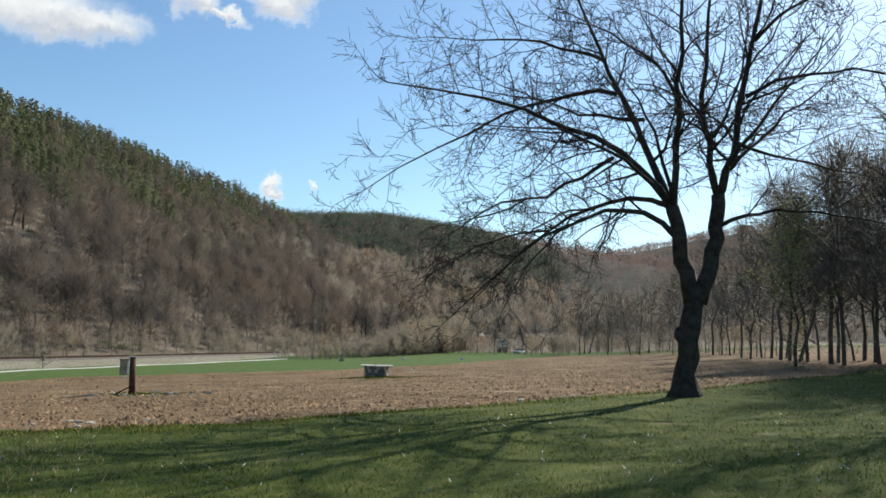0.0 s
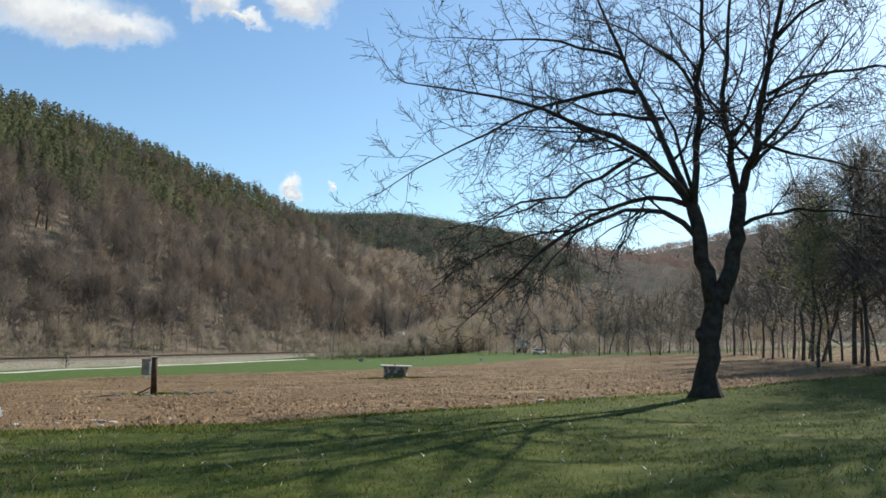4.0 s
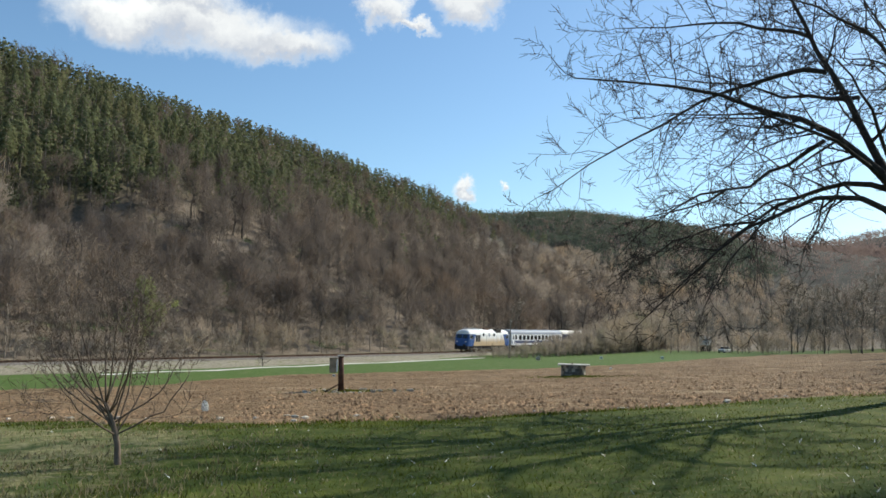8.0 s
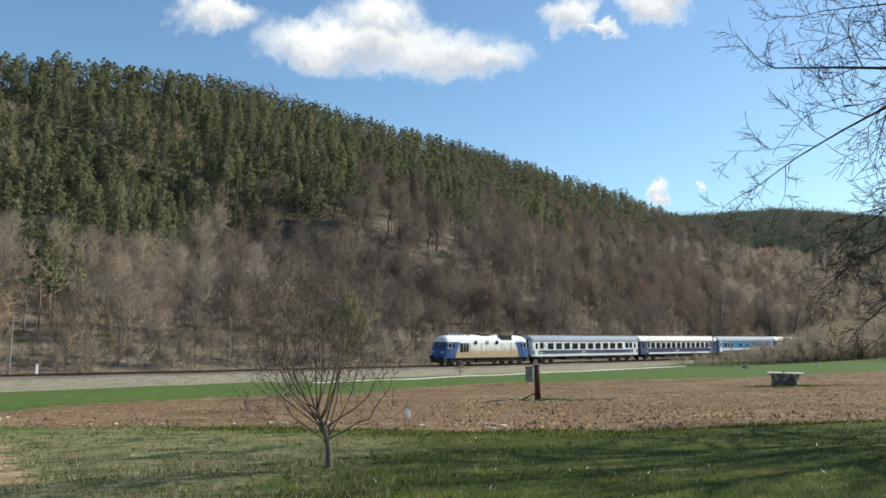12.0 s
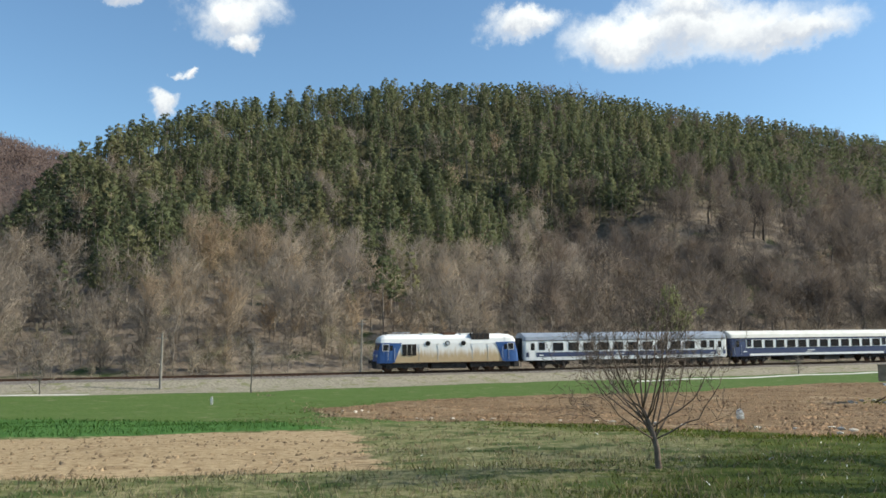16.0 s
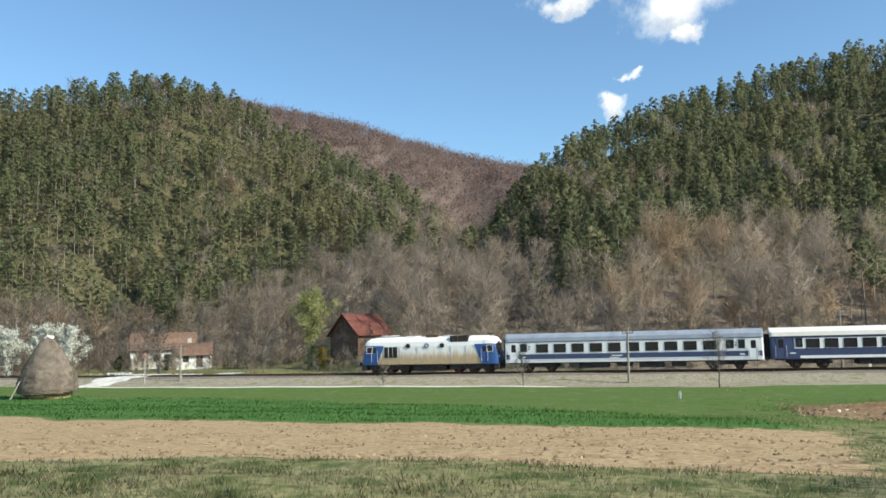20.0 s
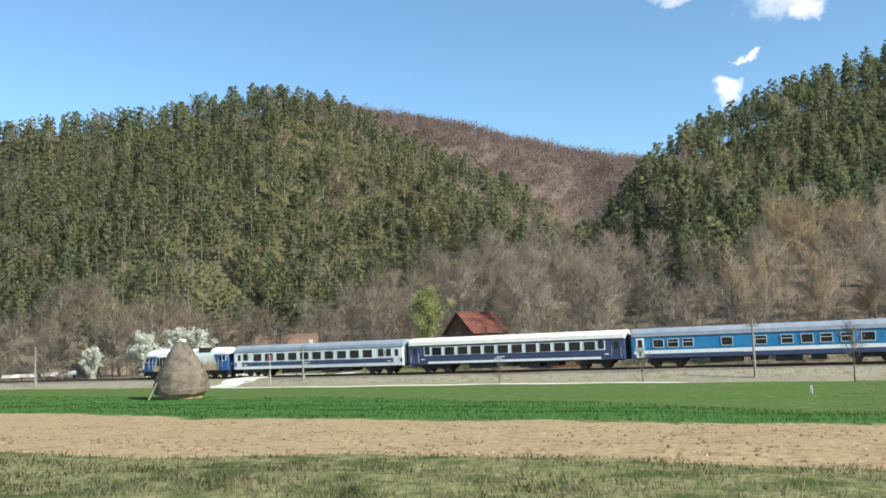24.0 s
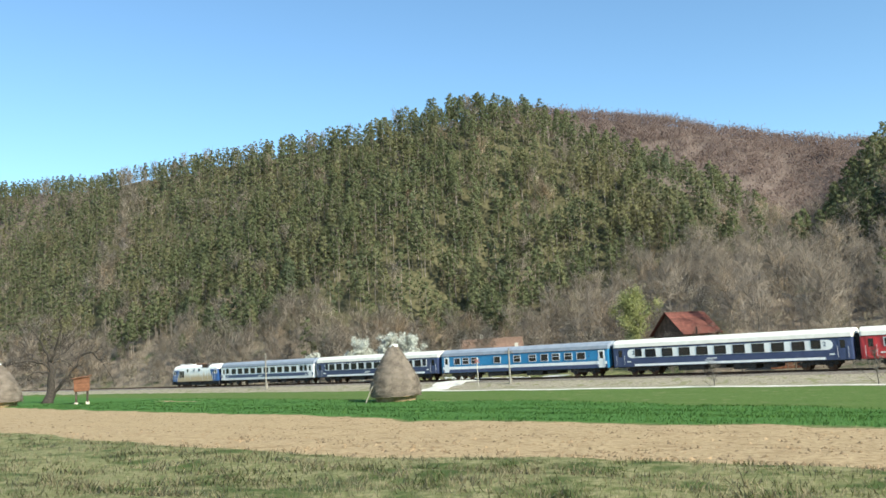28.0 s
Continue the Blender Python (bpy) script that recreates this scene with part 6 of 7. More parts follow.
def well():
    x, y = -5.4, 72.2
    root = tagged(new("well"), "low round stone well with a flat slab lid", "well")
    root.matrix_basis = pose(x, y, z_at(x, y), 0, 0, 4)
    rng = np.random.default_rng(2)
    for row in range(4):
        n = 20
        for k in range(n):
            a = (k + 0.5 * (row % 2)) * 2 * math.pi / n
            bm = bmesh.new()
            w, h = 0.305 + 0.02 * rng.random(), 0.235
            for p in box(bm, -0.12, 0.14, -w / 2, w / 2, 0, h, 0.03) and bm.verts:
                p.co = pose(0.90 * math.cos(a), 0.90 * math.sin(a), row * 0.25 - 0.02, 0, 0, math.degrees(a)) @ p.co
            part("stone", bm, WELL_STONE if rng.random() > 0.3 else STONE, root)
    bm = bmesh.new()
    rod(bm, (0, 0, -0.1), (0, 0, 0.9), 0.86, 24)
    part("lining", bm, CONCRETE, root)
    bm = bmesh.new()
    box(bm, -1.32, 1.38, -1.15, 1.15, 0.985, 1.075, 0.02)
    lid = part("lid", bm, CONCRETE, root, "flat pale slab lid")
    bm = bmesh.new()
    rod(bm, (-0.1, 0, 1.07), (-0.1, 0, 1.17), 0.08, 8)
    part("knob", bm, RUST, lid)


field_post()
well()


def stone_mesh(seed, flat=0.6):
    rng = np.random.default_rng(seed)
    bm = bmesh.new()
    bmesh.ops.create_icosphere(bm, subdivisions=1, radius=0.5)
    for v in bm.verts:
        v.co *= 0.75 + 0.5 * rng.random()
        v.co.z *= flat
    mesh = bpy.data.meshes.new("stone")
    bm.to_mesh(mesh)
    bm.free()
    mesh.materials.append(STONE)
    return mesh


stones = [stone_mesh(i) for i in range(6)]
rng = np.random.default_rng(31)
for i in range(64):
    if i < 46:      # turned up along the plough's edge
        q = 44 + 40 * rng.random()
        v = float(np.interp(q, (40, 50, 57, 63, 71, 77, 81, 86), (-9.5, -9, -13.5, -16.5, -17, -19, -24, -32))) - 0.6 - 2.2 * rng.random()
        w = q - 92.6 - 0.115 * v - 0.000569 * v * v
        x, y = v * ALONG[0] + w * ACROSS[0], v * ALONG[1] + w * ACROSS[1]
        size = 0.09 + 0.17 * rng.random()
    else:           # round the post's foot
        x, y = -18.1 + rng.normal() * 1.2 + 0.8, 49.7 + rng.normal() * 1.0
        size = 0.08 + 0.16 * rng.random()
    ob = tagged(new("stone", stones[i % 6]), "pale stone turned up at the ploughed field's edge" if i < 46 else "pale stone round the foot of a post", "stone", group="field stones")
    ob.matrix_basis = pose(x, y, z_at(x, y) + size * 0.12, 0, 0, rng.random() * 360) @ Matrix.Diagonal((size * 1.4, size, size, 1))


def crumpled(name, label, category, x, y, w, h, mat, group=""):
    bm = bmesh.new()
    bmesh.ops.create_icosphere(bm, subdivisions=3, radius=0.5)
    for v in bm.verts:
        v.co += v.co * (noise.noise(v.co * 5 + Vector((x, y, 0))) * 0.9)
        v.co = Vector((v.co.x * w, v.co.y * w * 0.6, v.co.z * h + h * 0.45))
    ob = part(name, bm, mat, None)
    ob.matrix_basis = pose(x, y, z_at(x, y), 0, 0, 20)
    tagged(ob, label, category, group=group)


BAG = leafy(surface("white_plastic_film", (0.72, 0.71, 0.67), (0.84, 0.83, 0.80), 2.5, 0.4, relief=0.3), 0.45)
crumpled("plastic_bag", "crumpled white plastic bag on the ploughed soil", "bag", -17.1, 31.1, 0.26, 0.42, BAG)
crumpled("plastic_bag", "small white plastic bag caught in the green crop", "bag", -53.5, 26.7, 0.22, 0.5, BAG)
for x, y, w in ((-6.4, 149.9, 0.55), (4.0, 152.0, 0.55), (-3.0, 95.0, 0.28), (-28.0, 75.0, 0.25)):
    crumpled("white_stone", "single whitish stone lying in the field", "stone", x, y, w, w * 0.8, SHEET)
spread = np.random.default_rng(91)
for i in range(34):
    a, r = spread.random() * 6.2832, 0.5 + 2.4 * spread.random() ** 0.7
    x, y, w = -16.2 + 1.5 * r * math.cos(a), 49.0 + 0.9 * r * math.sin(a), 0.10 + 0.20 * spread.random() ** 2
    crumpled("field_stone", "pale broken stone heaped beside the post", "stone", x, y, w, w * 0.6, STONE, "stones heaped by the post")
crumpled("tree_stump", "weathered grey stump at the edge of the meadow", "stump", -16.2, 139.1, 0.75, 0.7, POLE)

# ---- poles, crossing signal, guard rails ----
TIMBER = surface("grey_pole_timber", (0.16, 0.145, 0.12), (0.30, 0.275, 0.235), 1.5, 0.85, relief=0.4)
SIGN_RED = surface("red_sign_paint", (0.20, 0.07, 0.06), (0.34, 0.16, 0.14), 3.0, 0.5, relief=0)
INSULATOR = surface("brown_porcelain", (0.10, 0.05, 0.03), (0.16, 0.09, 0.06), 3.0, 0.25, relief=0)


def line_pole(q, v, height, lean):
    x, y = (float(c) for c in from_line(q, v))
    root = tagged(new("telegraph_pole"), "slim grey timber telegraph pole beside the railway", "pole", group="telegraph poles")
    root.matrix_basis = pose(x, y, z_at(x, y), 0, lean, 68)
    bm = bmesh.new()
    tube(bm, [Vector((0, 0, -0.3)), Vector((0, 0, height))], [0.13, 0.085], 10)
    part("pole", bm, TIMBER, root)
    bm = bmesh.new()
    box(bm, -0.55, 0.55, -0.04, 0.04, height - 0.55, height - 0.45)
    arm = part("cross_arm", bm, TIMBER, root)
    for k in (-0.48, -0.2, 0.2, 0.48):
        bm = bmesh.new()
        rod(bm, (k, 0, height - 0.45), (k, 0, height - 0.28), 0.035, 8)
        part("insulator", bm, INSULATOR, arm)
    bm = bmesh.new()
    box(bm, -0.13, 0.13, 0.10, 0.28, -0.2, 0.9, 0.03)
    part("stub_post", bm, TIMBER, root, "short weathered stub post")


for q, v, hgt in ((6.3, -1.9, 5.3), (4.4, 50.0, 4.4), (4.6, 99.0, 5.8), (-6.5, -24.0, 6.6), (9.0, -128.0, 7.0)):
    line_pole(q, v, hgt, 1.0)


def crossing_signal(q, v):
    x, y = (float(c) for c in from_line(q, v))
    root = tagged(new("crossing_sign"), "red and white level crossing sign on a pale post", "road sign")
    root.matrix_basis = pose(x, y, z_at(x, y), 0, 0, 95)
    bm = bmesh.new()
    rod(bm, (0, 0, -0.2), (0, 0, 3.5), 0.05, 10)
    part("post", bm, CONCRETE, root)
    for turn in (38, -38):
        bm = bmesh.new()
        for p in box(bm, -0.40, 0.40, -0.02, 0.02, -0.06, 0.06) and bm.verts:
            p.co = pose(0, -0.08, 3.15, 0, turn, 0) @ p.co
        part("cross_board", bm, SIGN_RED, root)


crossing_signal(5.2, 54.5)


def marker_post(q, v):
    x, y = (float(c) for c in from_line(q, v))
    root = tagged(new("marker_post"), "short white-painted marker post beside the rails", "post", group="marker posts")
    root.matrix_basis = pose(x, y, z_at(x, y), 0, 0, 68)
    bm = bmesh.new()
    box(bm, -0.12, 0.12, -0.08, 0.08, -0.2, 1.15, 0.02)
    part("post", bm, WHITE, root)
    bm = bmesh.new()
    box(bm, -0.15, 0.15, -0.11, 0.11, 1.15, 1.24, 0.02)
    part("cap", bm, CONCRETE, root)


marker_post(-4.2, -26.0)


def guard_rail(q, v, turn):
    x, y = (float(c) for c in from_line(q, v))
    root = tagged(new("guard_rail"), "low white-painted guard rail at the level crossing", "railing", group="crossing guard rails")
    root.matrix_basis = pose(x, y, z_at(x, y), 0, 0, turn)
    for k in (-1.8, -0.6, 0.6, 1.8):
        bm = bmesh.new()
        box(bm, k - 0.08, k + 0.08, -0.08, 0.08, -0.2, 0.62, 0.02)
        part("post", bm, WHITE, root)
    bm = bmesh.new()
    box(bm, -2.1, 2.1, -0.06, 0.06, 0.42, 0.56, 0.01)
    part("rail", bm, WHITE, root)


for q, v, turn in ((-9.5, 66.5, 66), (-9.0, 56.5, 66), (-6.0, 71.5, 80), (-12.5, 70.5, 66)):
    guard_rail(q, v, turn)


# ---- houses beyond the line ----
PLASTER = surface("white_house_plaster", (0.66, 0.65, 0.61), (0.80, 0.79, 0.75), 0.8, 0.9, relief=0.2)
TILE = surface("red_roof_tiles", (0.098, 0.034, 0.026), (0.165, 0.060, 0.044), 2.0, 0.85, relief=0.5, vary=0.22)
BROWN_TILE = surface("old_brown_roof_tiles", (0.105, 0.064, 0.045), (0.190, 0.118, 0.084), 2.0, 0.9, relief=0.5, vary=0.22)
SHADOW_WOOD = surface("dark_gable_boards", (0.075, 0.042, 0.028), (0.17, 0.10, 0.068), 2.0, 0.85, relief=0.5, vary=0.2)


def house(name, label, x, y, turn, length, depth, wall_h, rise, wall_mat, tile_mat, gable_mat, windows, z=None, doors=()):
    root = tagged(new(name), label, "house")
    root.matrix_basis = pose(x, y, z_at(x, y) - 0.15 if z is None else z, 0, 0, turn)
    L, D = length / 2, depth / 2
    for side, (x0, x1, y0, y1) in enumerate(((-L, L, -D, -D + 0.3), (-L, L, D - 0.3, D), (-L, -L + 0.3, -D + 0.3, D - 0.3), (L - 0.3, L, -D + 0.3, D - 0.3))):
        bm = bmesh.new()
        box(bm, x0, x1, y0, y1, -0.6, wall_h, 0.01)
        part("wall", bm, wall_mat, root)
    for end in (-1, 1):
        bm = bmesh.new()
        a = [bm.verts.new((end * (L - 0.02), k, zz)) for k, zz in ((-D, wall_h), (D, wall_h), (0, wall_h + rise))]
        b = [bm.verts.new((end * (L - 0.25), k, zz)) for k, zz in ((-D, wall_h), (D, wall_h), (0, wall_h + rise))]
        bm.faces.new(a)
        bm.faces.new(b[::-1])
        for k in range(3):
            bm.faces.new((a[k], b[k], b[(k + 1) % 3], a[(k + 1) % 3]))
        bmesh.ops.recalc_face_normals(bm, faces=bm.faces[:])
        part("gable", bm, gable_mat, root)
    slope = math.hypot(D + 0.5, rise * (D + 0.5) / D)
    tilt = math.degrees(math.atan2(rise, D))
    for side in (-1, 1):
        bm = bmesh.new()
        for v in box(bm, -L - 0.45, L + 0.45, 0, slope, -0.05, 0.05) and bm.verts:
            v.co = Matrix.Translation((0, 0, wall_h + rise + 0.06)) @ Matrix.Rotation(math.pi if side < 0 else 0, 4, "Z") @ Matrix.Rotation(radians(-tilt), 4, "X") @ v.co
        roof = part("roof", bm, tile_mat, root)
        for i in range(11):
            bm = bmesh.new()
            for v in box(bm, -L - 0.47, L + 0.47, slope * i / 11, slope * (i + 1) / 11 + 0.03, 0.052, 0.085, 0.01) and bm.verts:
                v.co = Matrix.Translation((0, 0, wall_h + rise + 0.06)) @ Matrix.Rotation(math.pi if side < 0 else 0, 4, "Z") @ Matrix.Rotation(radians(-tilt), 4, "X") @ v.co
            part("tile_course", bm, tile_mat, roof)
    bm = bmesh.new()
    box(bm, -L * 0.3 - 0.3, -L * 0.3 + 0.3, 0.5, 1.1, wall_h + rise * 0.5, wall_h + rise + 0.9, 0.03)
    if name != "barn":
        part("chimney", bm, CONCRETE, root)
    for wx, wz, ww, wh in windows:
        bm = bmesh.new()
        box(bm, wx - ww / 2 - 0.08, wx + ww / 2 + 0.08, -D - 0.05, -D + 0.05, wz - wh / 2 - 0.08, wz + wh / 2 + 0.08, 0.01)
        frame_ob = part("window_frame", bm, DARK_WOOD, root)
        for k in (-1, 1):
            bm = bmesh.new()
            box(bm, wx + k * ww / 4 - ww / 4 + 0.04, wx + k * ww / 4 + ww / 4 - 0.04, -D - 0.065, -D - 0.03, wz - wh / 2, wz + wh / 2)
            part("pane", bm, PANE, frame_ob)
    for dx in doors:
        bm = bmesh.new()
        box(bm, dx - 0.5, dx + 0.5, -D - 0.05, -D + 0.05, -0.1, 2.05, 0.01)
        part("door", bm, DARK_WOOD, root)
    return root


p1 = heading(97.6) * 160
house("house", "long white plastered house with a low brown tiled roof", p1.x, p1.y, 100, 11.0, 7.0, 3.0, 2.7, PLASTER, BROWN_TILE, PLASTER, [(-3.6, 1.5, 1.1, 1.2), (-1.0, 1.5, 1.1, 1.2), (3.6, 1.5, 1.1, 1.2)], 0.2, (1.4,))
p1b = heading(95.6) * 150
house("outbuilding", "small whitewashed outbuilding with an old tiled roof", p1b.x, p1b.y, 92, 5.5, 4.2, 2.1, 1.7, PLASTER, BROWN_TILE, SHADOW_WOOD, [(-1.2, 1.2, 0.8, 0.8)], 0.2, (1.0,))
p2 = heading(84.7) * 131
house("barn", "red-roofed barn with a dark boarded gable among bare trees", p2.x, p2.y, 128, 6.8, 6.2, 3.4, 2.9, SHADOW_WOOD, TILE, SHADOW_WOOD, [(-1.5, 1.8, 0.9, 1.0)], 1.6, (1.6,))


def shed(x, y, turn):
    root = tagged(new("log_shed"), "low orange-brown shed with a rusty sheet roof", "shed")
    root.matrix_basis = pose(x, y, z_at(x, y), 0, 0, turn)
    for i in range(14):
        bm = bmesh.new()
        box(bm, -1.75 + i * 0.25, -1.75 + i * 0.25 + 0.235, -1.0, -0.96, -0.1, 1.75, 0.006)
        part("board", bm, RUST_WOOD, root)
    for px_ in (-1.72, 1.72):
        bm = bmesh.new()
        box(bm, px_ - 0.04, px_ + 0.04, -0.95, 1.0, -0.1, 1.7, 0.01)
        part("side_wall", bm, RUST_WOOD, root)
    bm = bmesh.new()
    for v in box(bm, -2.0, 2.0, -1.3, 1.2, -0.03, 0.03, 0.01) and bm.verts:
        v.co = pose(0, 0, 1.85, -6, 0, 0) @ v.co
    part("roof", bm, RUST, root)


p3 = heading(78.8) * 112
shed(p3.x, p3.y, 79)


def board_stack(x, y, turn):
    root = tagged(new("board_stack"), "two low leaning roofs of pale weathered sheets", "shelter")
    root.matrix_basis = pose(x, y, z_at(x, y), 0, 0, turn)
    for x0, x1, tip in ((-6.2, -0.4, 9), (0.2, 6.2, 12)):
        for i in range(4):
            bm = bmesh.new()
            a, b = x0 + (x1 - x0) * i / 4, x0 + (x1 - x0) * (i + 1) / 4 - 0.05
            for v in box(bm, a, b, -1.5, 1.5, -0.03, 0.03, 0.008) and bm.verts:
                v.co = pose(0, 0, 1.15, tip, 0, 0) @ v.co
            part("sheet", bm, SHEET if i % 2 else POLE, root)
    for k in (-5.8, -3.0, 0.0, 3.0, 5.8):
        for yy in (-1.2, 1.2):
            bm = bmesh.new()
            box(bm, k - 0.07, k + 0.07, yy - 0.07, yy + 0.07, -0.2, 1.0 + (0.22 if yy > 0 else -0.15))
            part("post", bm, DARK_WOOD, root)


p4 = heading(112.6) * 172
board_stack(p4.x, p4.y, 113)


# ---- car and trailer at the end of the meadow ----
CAR_WHITE = surface("white_car_paint", (0.66, 0.67, 0.68), (0.76, 0.77, 0.78), 2.0, 0.3, relief=0, spec=0.5)


def car(x, y, turn):
    root = tagged(new("car"), "small white car parked at the end of the meadow", "car")
    root.matrix_basis = pose(x, y, z_at(x, y), 0, 0, turn)
    bm = bmesh.new()
    rings = []
    for px_, top, half, low in ((-1.95, 0.72, 0.70, 0.34), (-1.85, 0.86, 0.78, 0.26), (-1.2, 0.92, 0.82, 0.24), (0.0, 0.93, 0.83, 0.24), (1.0, 0.96, 0.82, 0.24), (1.8, 0.94, 0.78, 0.28), (1.95, 0.80, 0.72, 0.36)):
        rings.append([Vector((px_, yy * half, zz)) for yy, zz in ((-0.94, low), (-1.0, (low + top) / 2), (-0.94, top), (0.94, top), (1.0, (low + top) / 2), (0.94, low))])
    loft(bm, rings)
    part("body", bm, CAR_WHITE, root, smooth=False)
    bm = bmesh.new()
    rings = [[Vector((px_, yy * half, zz)) for yy, zz in ((-1, 0.90), (-0.86, top), (0.86, top), (1, 0.90))] for px_, top, half in ((-1.0, 0.93, 0.74), (-0.45, 1.40, 0.70), (0.9, 1.44, 0.70), (1.7, 1.0, 0.74))]
    loft(bm, rings)
    cabin = part("cabin", bm, PANE, root, "dark glazed cabin")
    bm = bmesh.new()
    box(bm, -0.5, 0.95, -0.62, 0.62, 1.41, 1.46, 0.02)
    part("roof", bm, CAR_WHITE, cabin)
    for px_ in (-1.25, 1.25):
        for side in (-1, 1):
            bm = bmesh.new()
            rod(bm, (px_, side * 0.66, 0.29), (px_, side * 0.84, 0.29), 0.29, 16)
            tyre = part("wheel", bm, RUBBER, root)
            bm = bmesh.new()
            rod(bm, (px_, side * 0.80, 0.29), (px_, side * 0.855, 0.29), 0.17, 14)
            part("rim", bm, FRAME, tyre)
    for side in (-1, 1):
        bm = bmesh.new()
        box(bm, -1.98, -1.90, side * 0.58 - 0.14, side * 0.58 + 0.14, 0.60, 0.74, 0.02)
        part("headlight", bm, LAMP_GLASS, root)
    bm = bmesh.new()
    box(bm, -2.02, -1.9, -0.7, 0.7, 0.34, 0.48, 0.03)
    part("bumper", bm, UNDER, root)


car(20.1, 212.0, 60)


def trailer(x, y, turn):
    root = tagged(new("trailer"), "white box trailer half hidden behind bare scrub", "trailer")
    root.matrix_basis = pose(x, y, z_at(x, y), 0, 0, turn)
    bm = bmesh.new()
    box(bm, -1.6, 1.6, -1.0, 1.0, 1.6, 3.9, 0.05)
    hull = part("body", bm, CAR_WHITE, root)
    for k in range(3):
        bm = bmesh.new()
        box(bm, -1.5, 1.5, -1.02, -1.0, 2.0 + k * 0.6, 2.08 + k * 0.6)
        part("seam", bm, GREY, hull)
    bm = bmesh.new()
    box(bm, -1.5, 1.5, -0.9, 0.9, 1.35, 1.6)
    part("chassis", bm, UNDER, root)
    for px_ in (-0.8, 0.8):
        for side in (-1, 1):
            bm = bmesh.new()
            rod(bm, (px_, side * 0.75, 0.68), (px_, side * 0.98, 0.68), 0.7, 16)
            part("wheel", bm, RUBBER, root)


trailer(17.3, 232.0, 65)

# ---- trees and bushes by the line ----
for i in range(26):
    v = 34 + 88 * (i + rng.random()) / 26
    q = -13 - 26 * rng.random() ** 0.8
    if abs(v - 59) < 4 and q > -24:
        q -= 16
    x, y = (float(c) for c in from_line(q, v))
    size = 0.38 + 0.28 * rng.random()
    if 83.0 < math.degrees(math.atan2(-x, y)) < 88.8:
        q -= 12
        x, y = (float(c) for c in from_line(q, v))
    ob = copy_thing(kinds_of_tree[i % 4], pose(x, y, z_at(x, y) - 0.1))
    tagged(ob, "leafless orchard tree among the houses beyond the railway", group="trees among the houses")
    ob.matrix_basis = pose(x, y, z_at(x, y) - 0.1, rng.normal() * 4, rng.normal() * 4, rng.random() * 360) @ Matrix.Diagonal((size * 1.2, size * 1.2, size, 1))

for i, (yaw, d, size) in enumerate(((85.9, 123, 0.36), (84.0, 122, 0.40), (98.6, 147, 0.48), (96.9, 143, 0.40), (99.9, 150, 0.52))):
    place = heading(yaw) * d
    m = pose(place.x, place.y, z_at(place.x, place.y) - 0.1, 0, 0, 70 * i)
    ob = copy_thing(kinds_of_tree[i % 4], m)
    tagged(ob, "leafless orchard tree among the houses beyond the railway", group="trees among the houses")
    ob.matrix_basis = m @ Matrix.Diagonal((size, size, size, 1))

SPRING = leafy(surface("spring_leaves", (0.27, 0.285, 0.115), (0.37, 0.375, 0.165), 1.2, 0.8, relief=0, island=0.15, spec=0.05), 0.4)
BLOSSOM = leafy(surface("white_blossom", (0.48, 0.48, 0.41), (0.72, 0.72, 0.65), 1.2, 0.8, relief=0, island=0.2), 0.4)
YELLOW = leafy(surface("yellow_forsythia", (0.34, 0.24, 0.04), (0.50, 0.38, 0.08), 1.2, 0.8, relief=0, island=0.2), 0.4)
EVERGREEN = leafy(surface("dark_evergreen", (0.015, 0.025, 0.012), (0.04, 0.06, 0.025), 1.2, 0.8, relief=0, island=0.3), 0.2)


def leafed_tree(name, label, category, place, height, spread, leaf_mat, count, leaf, seed, clear=0.2, twigs=3, group=""):
    """A tree or bush with a bare frame and a cloud of small leaves at its twig ends."""
    root = bare_tree(seed, height, spread, 16, twigs, label, ROW_BARK, ROW_TWIG, 0.02, name=name, group=group, clear=clear)
    tagged(root, category=category)
    rng = np.random.default_rng(seed)
    ends = np.array([v.co[:] for v in root.children[1].data.vertices]).reshape(-1, 3, 3)[:, 2]
    p = ends[rng.integers(0, len(ends), count)] + rng.normal(size=(count, 3)) * height * 0.035
    p[:, 2] = np.maximum(p[:, 2], 0.1)
    d = rng.normal(size=(count, 3))
    d /= np.linalg.norm(d, axis=1)[:, None]
    side = np.cross(d, rng.normal(size=(count, 3)))
    side /= np.linalg.norm(side, axis=1)[:, None]
    v = np.stack([p - side * leaf * 0.5, p + side * leaf * 0.5, p + d * leaf * 1.4], 1).reshape(-1, 3)
    mesh = mesh_from("foliage", v, tris=np.arange(len(v)).reshape(-1, 3))
    mesh.materials.append(leaf_mat)
    ob = tagged(new("foliage", mesh), kind="stuff")
    ob.parent = root
    root.matrix_basis = pose(place.x, place.y, z_at(place.x, place.y) - 0.05, 0, 0, seed * 37)
    return root


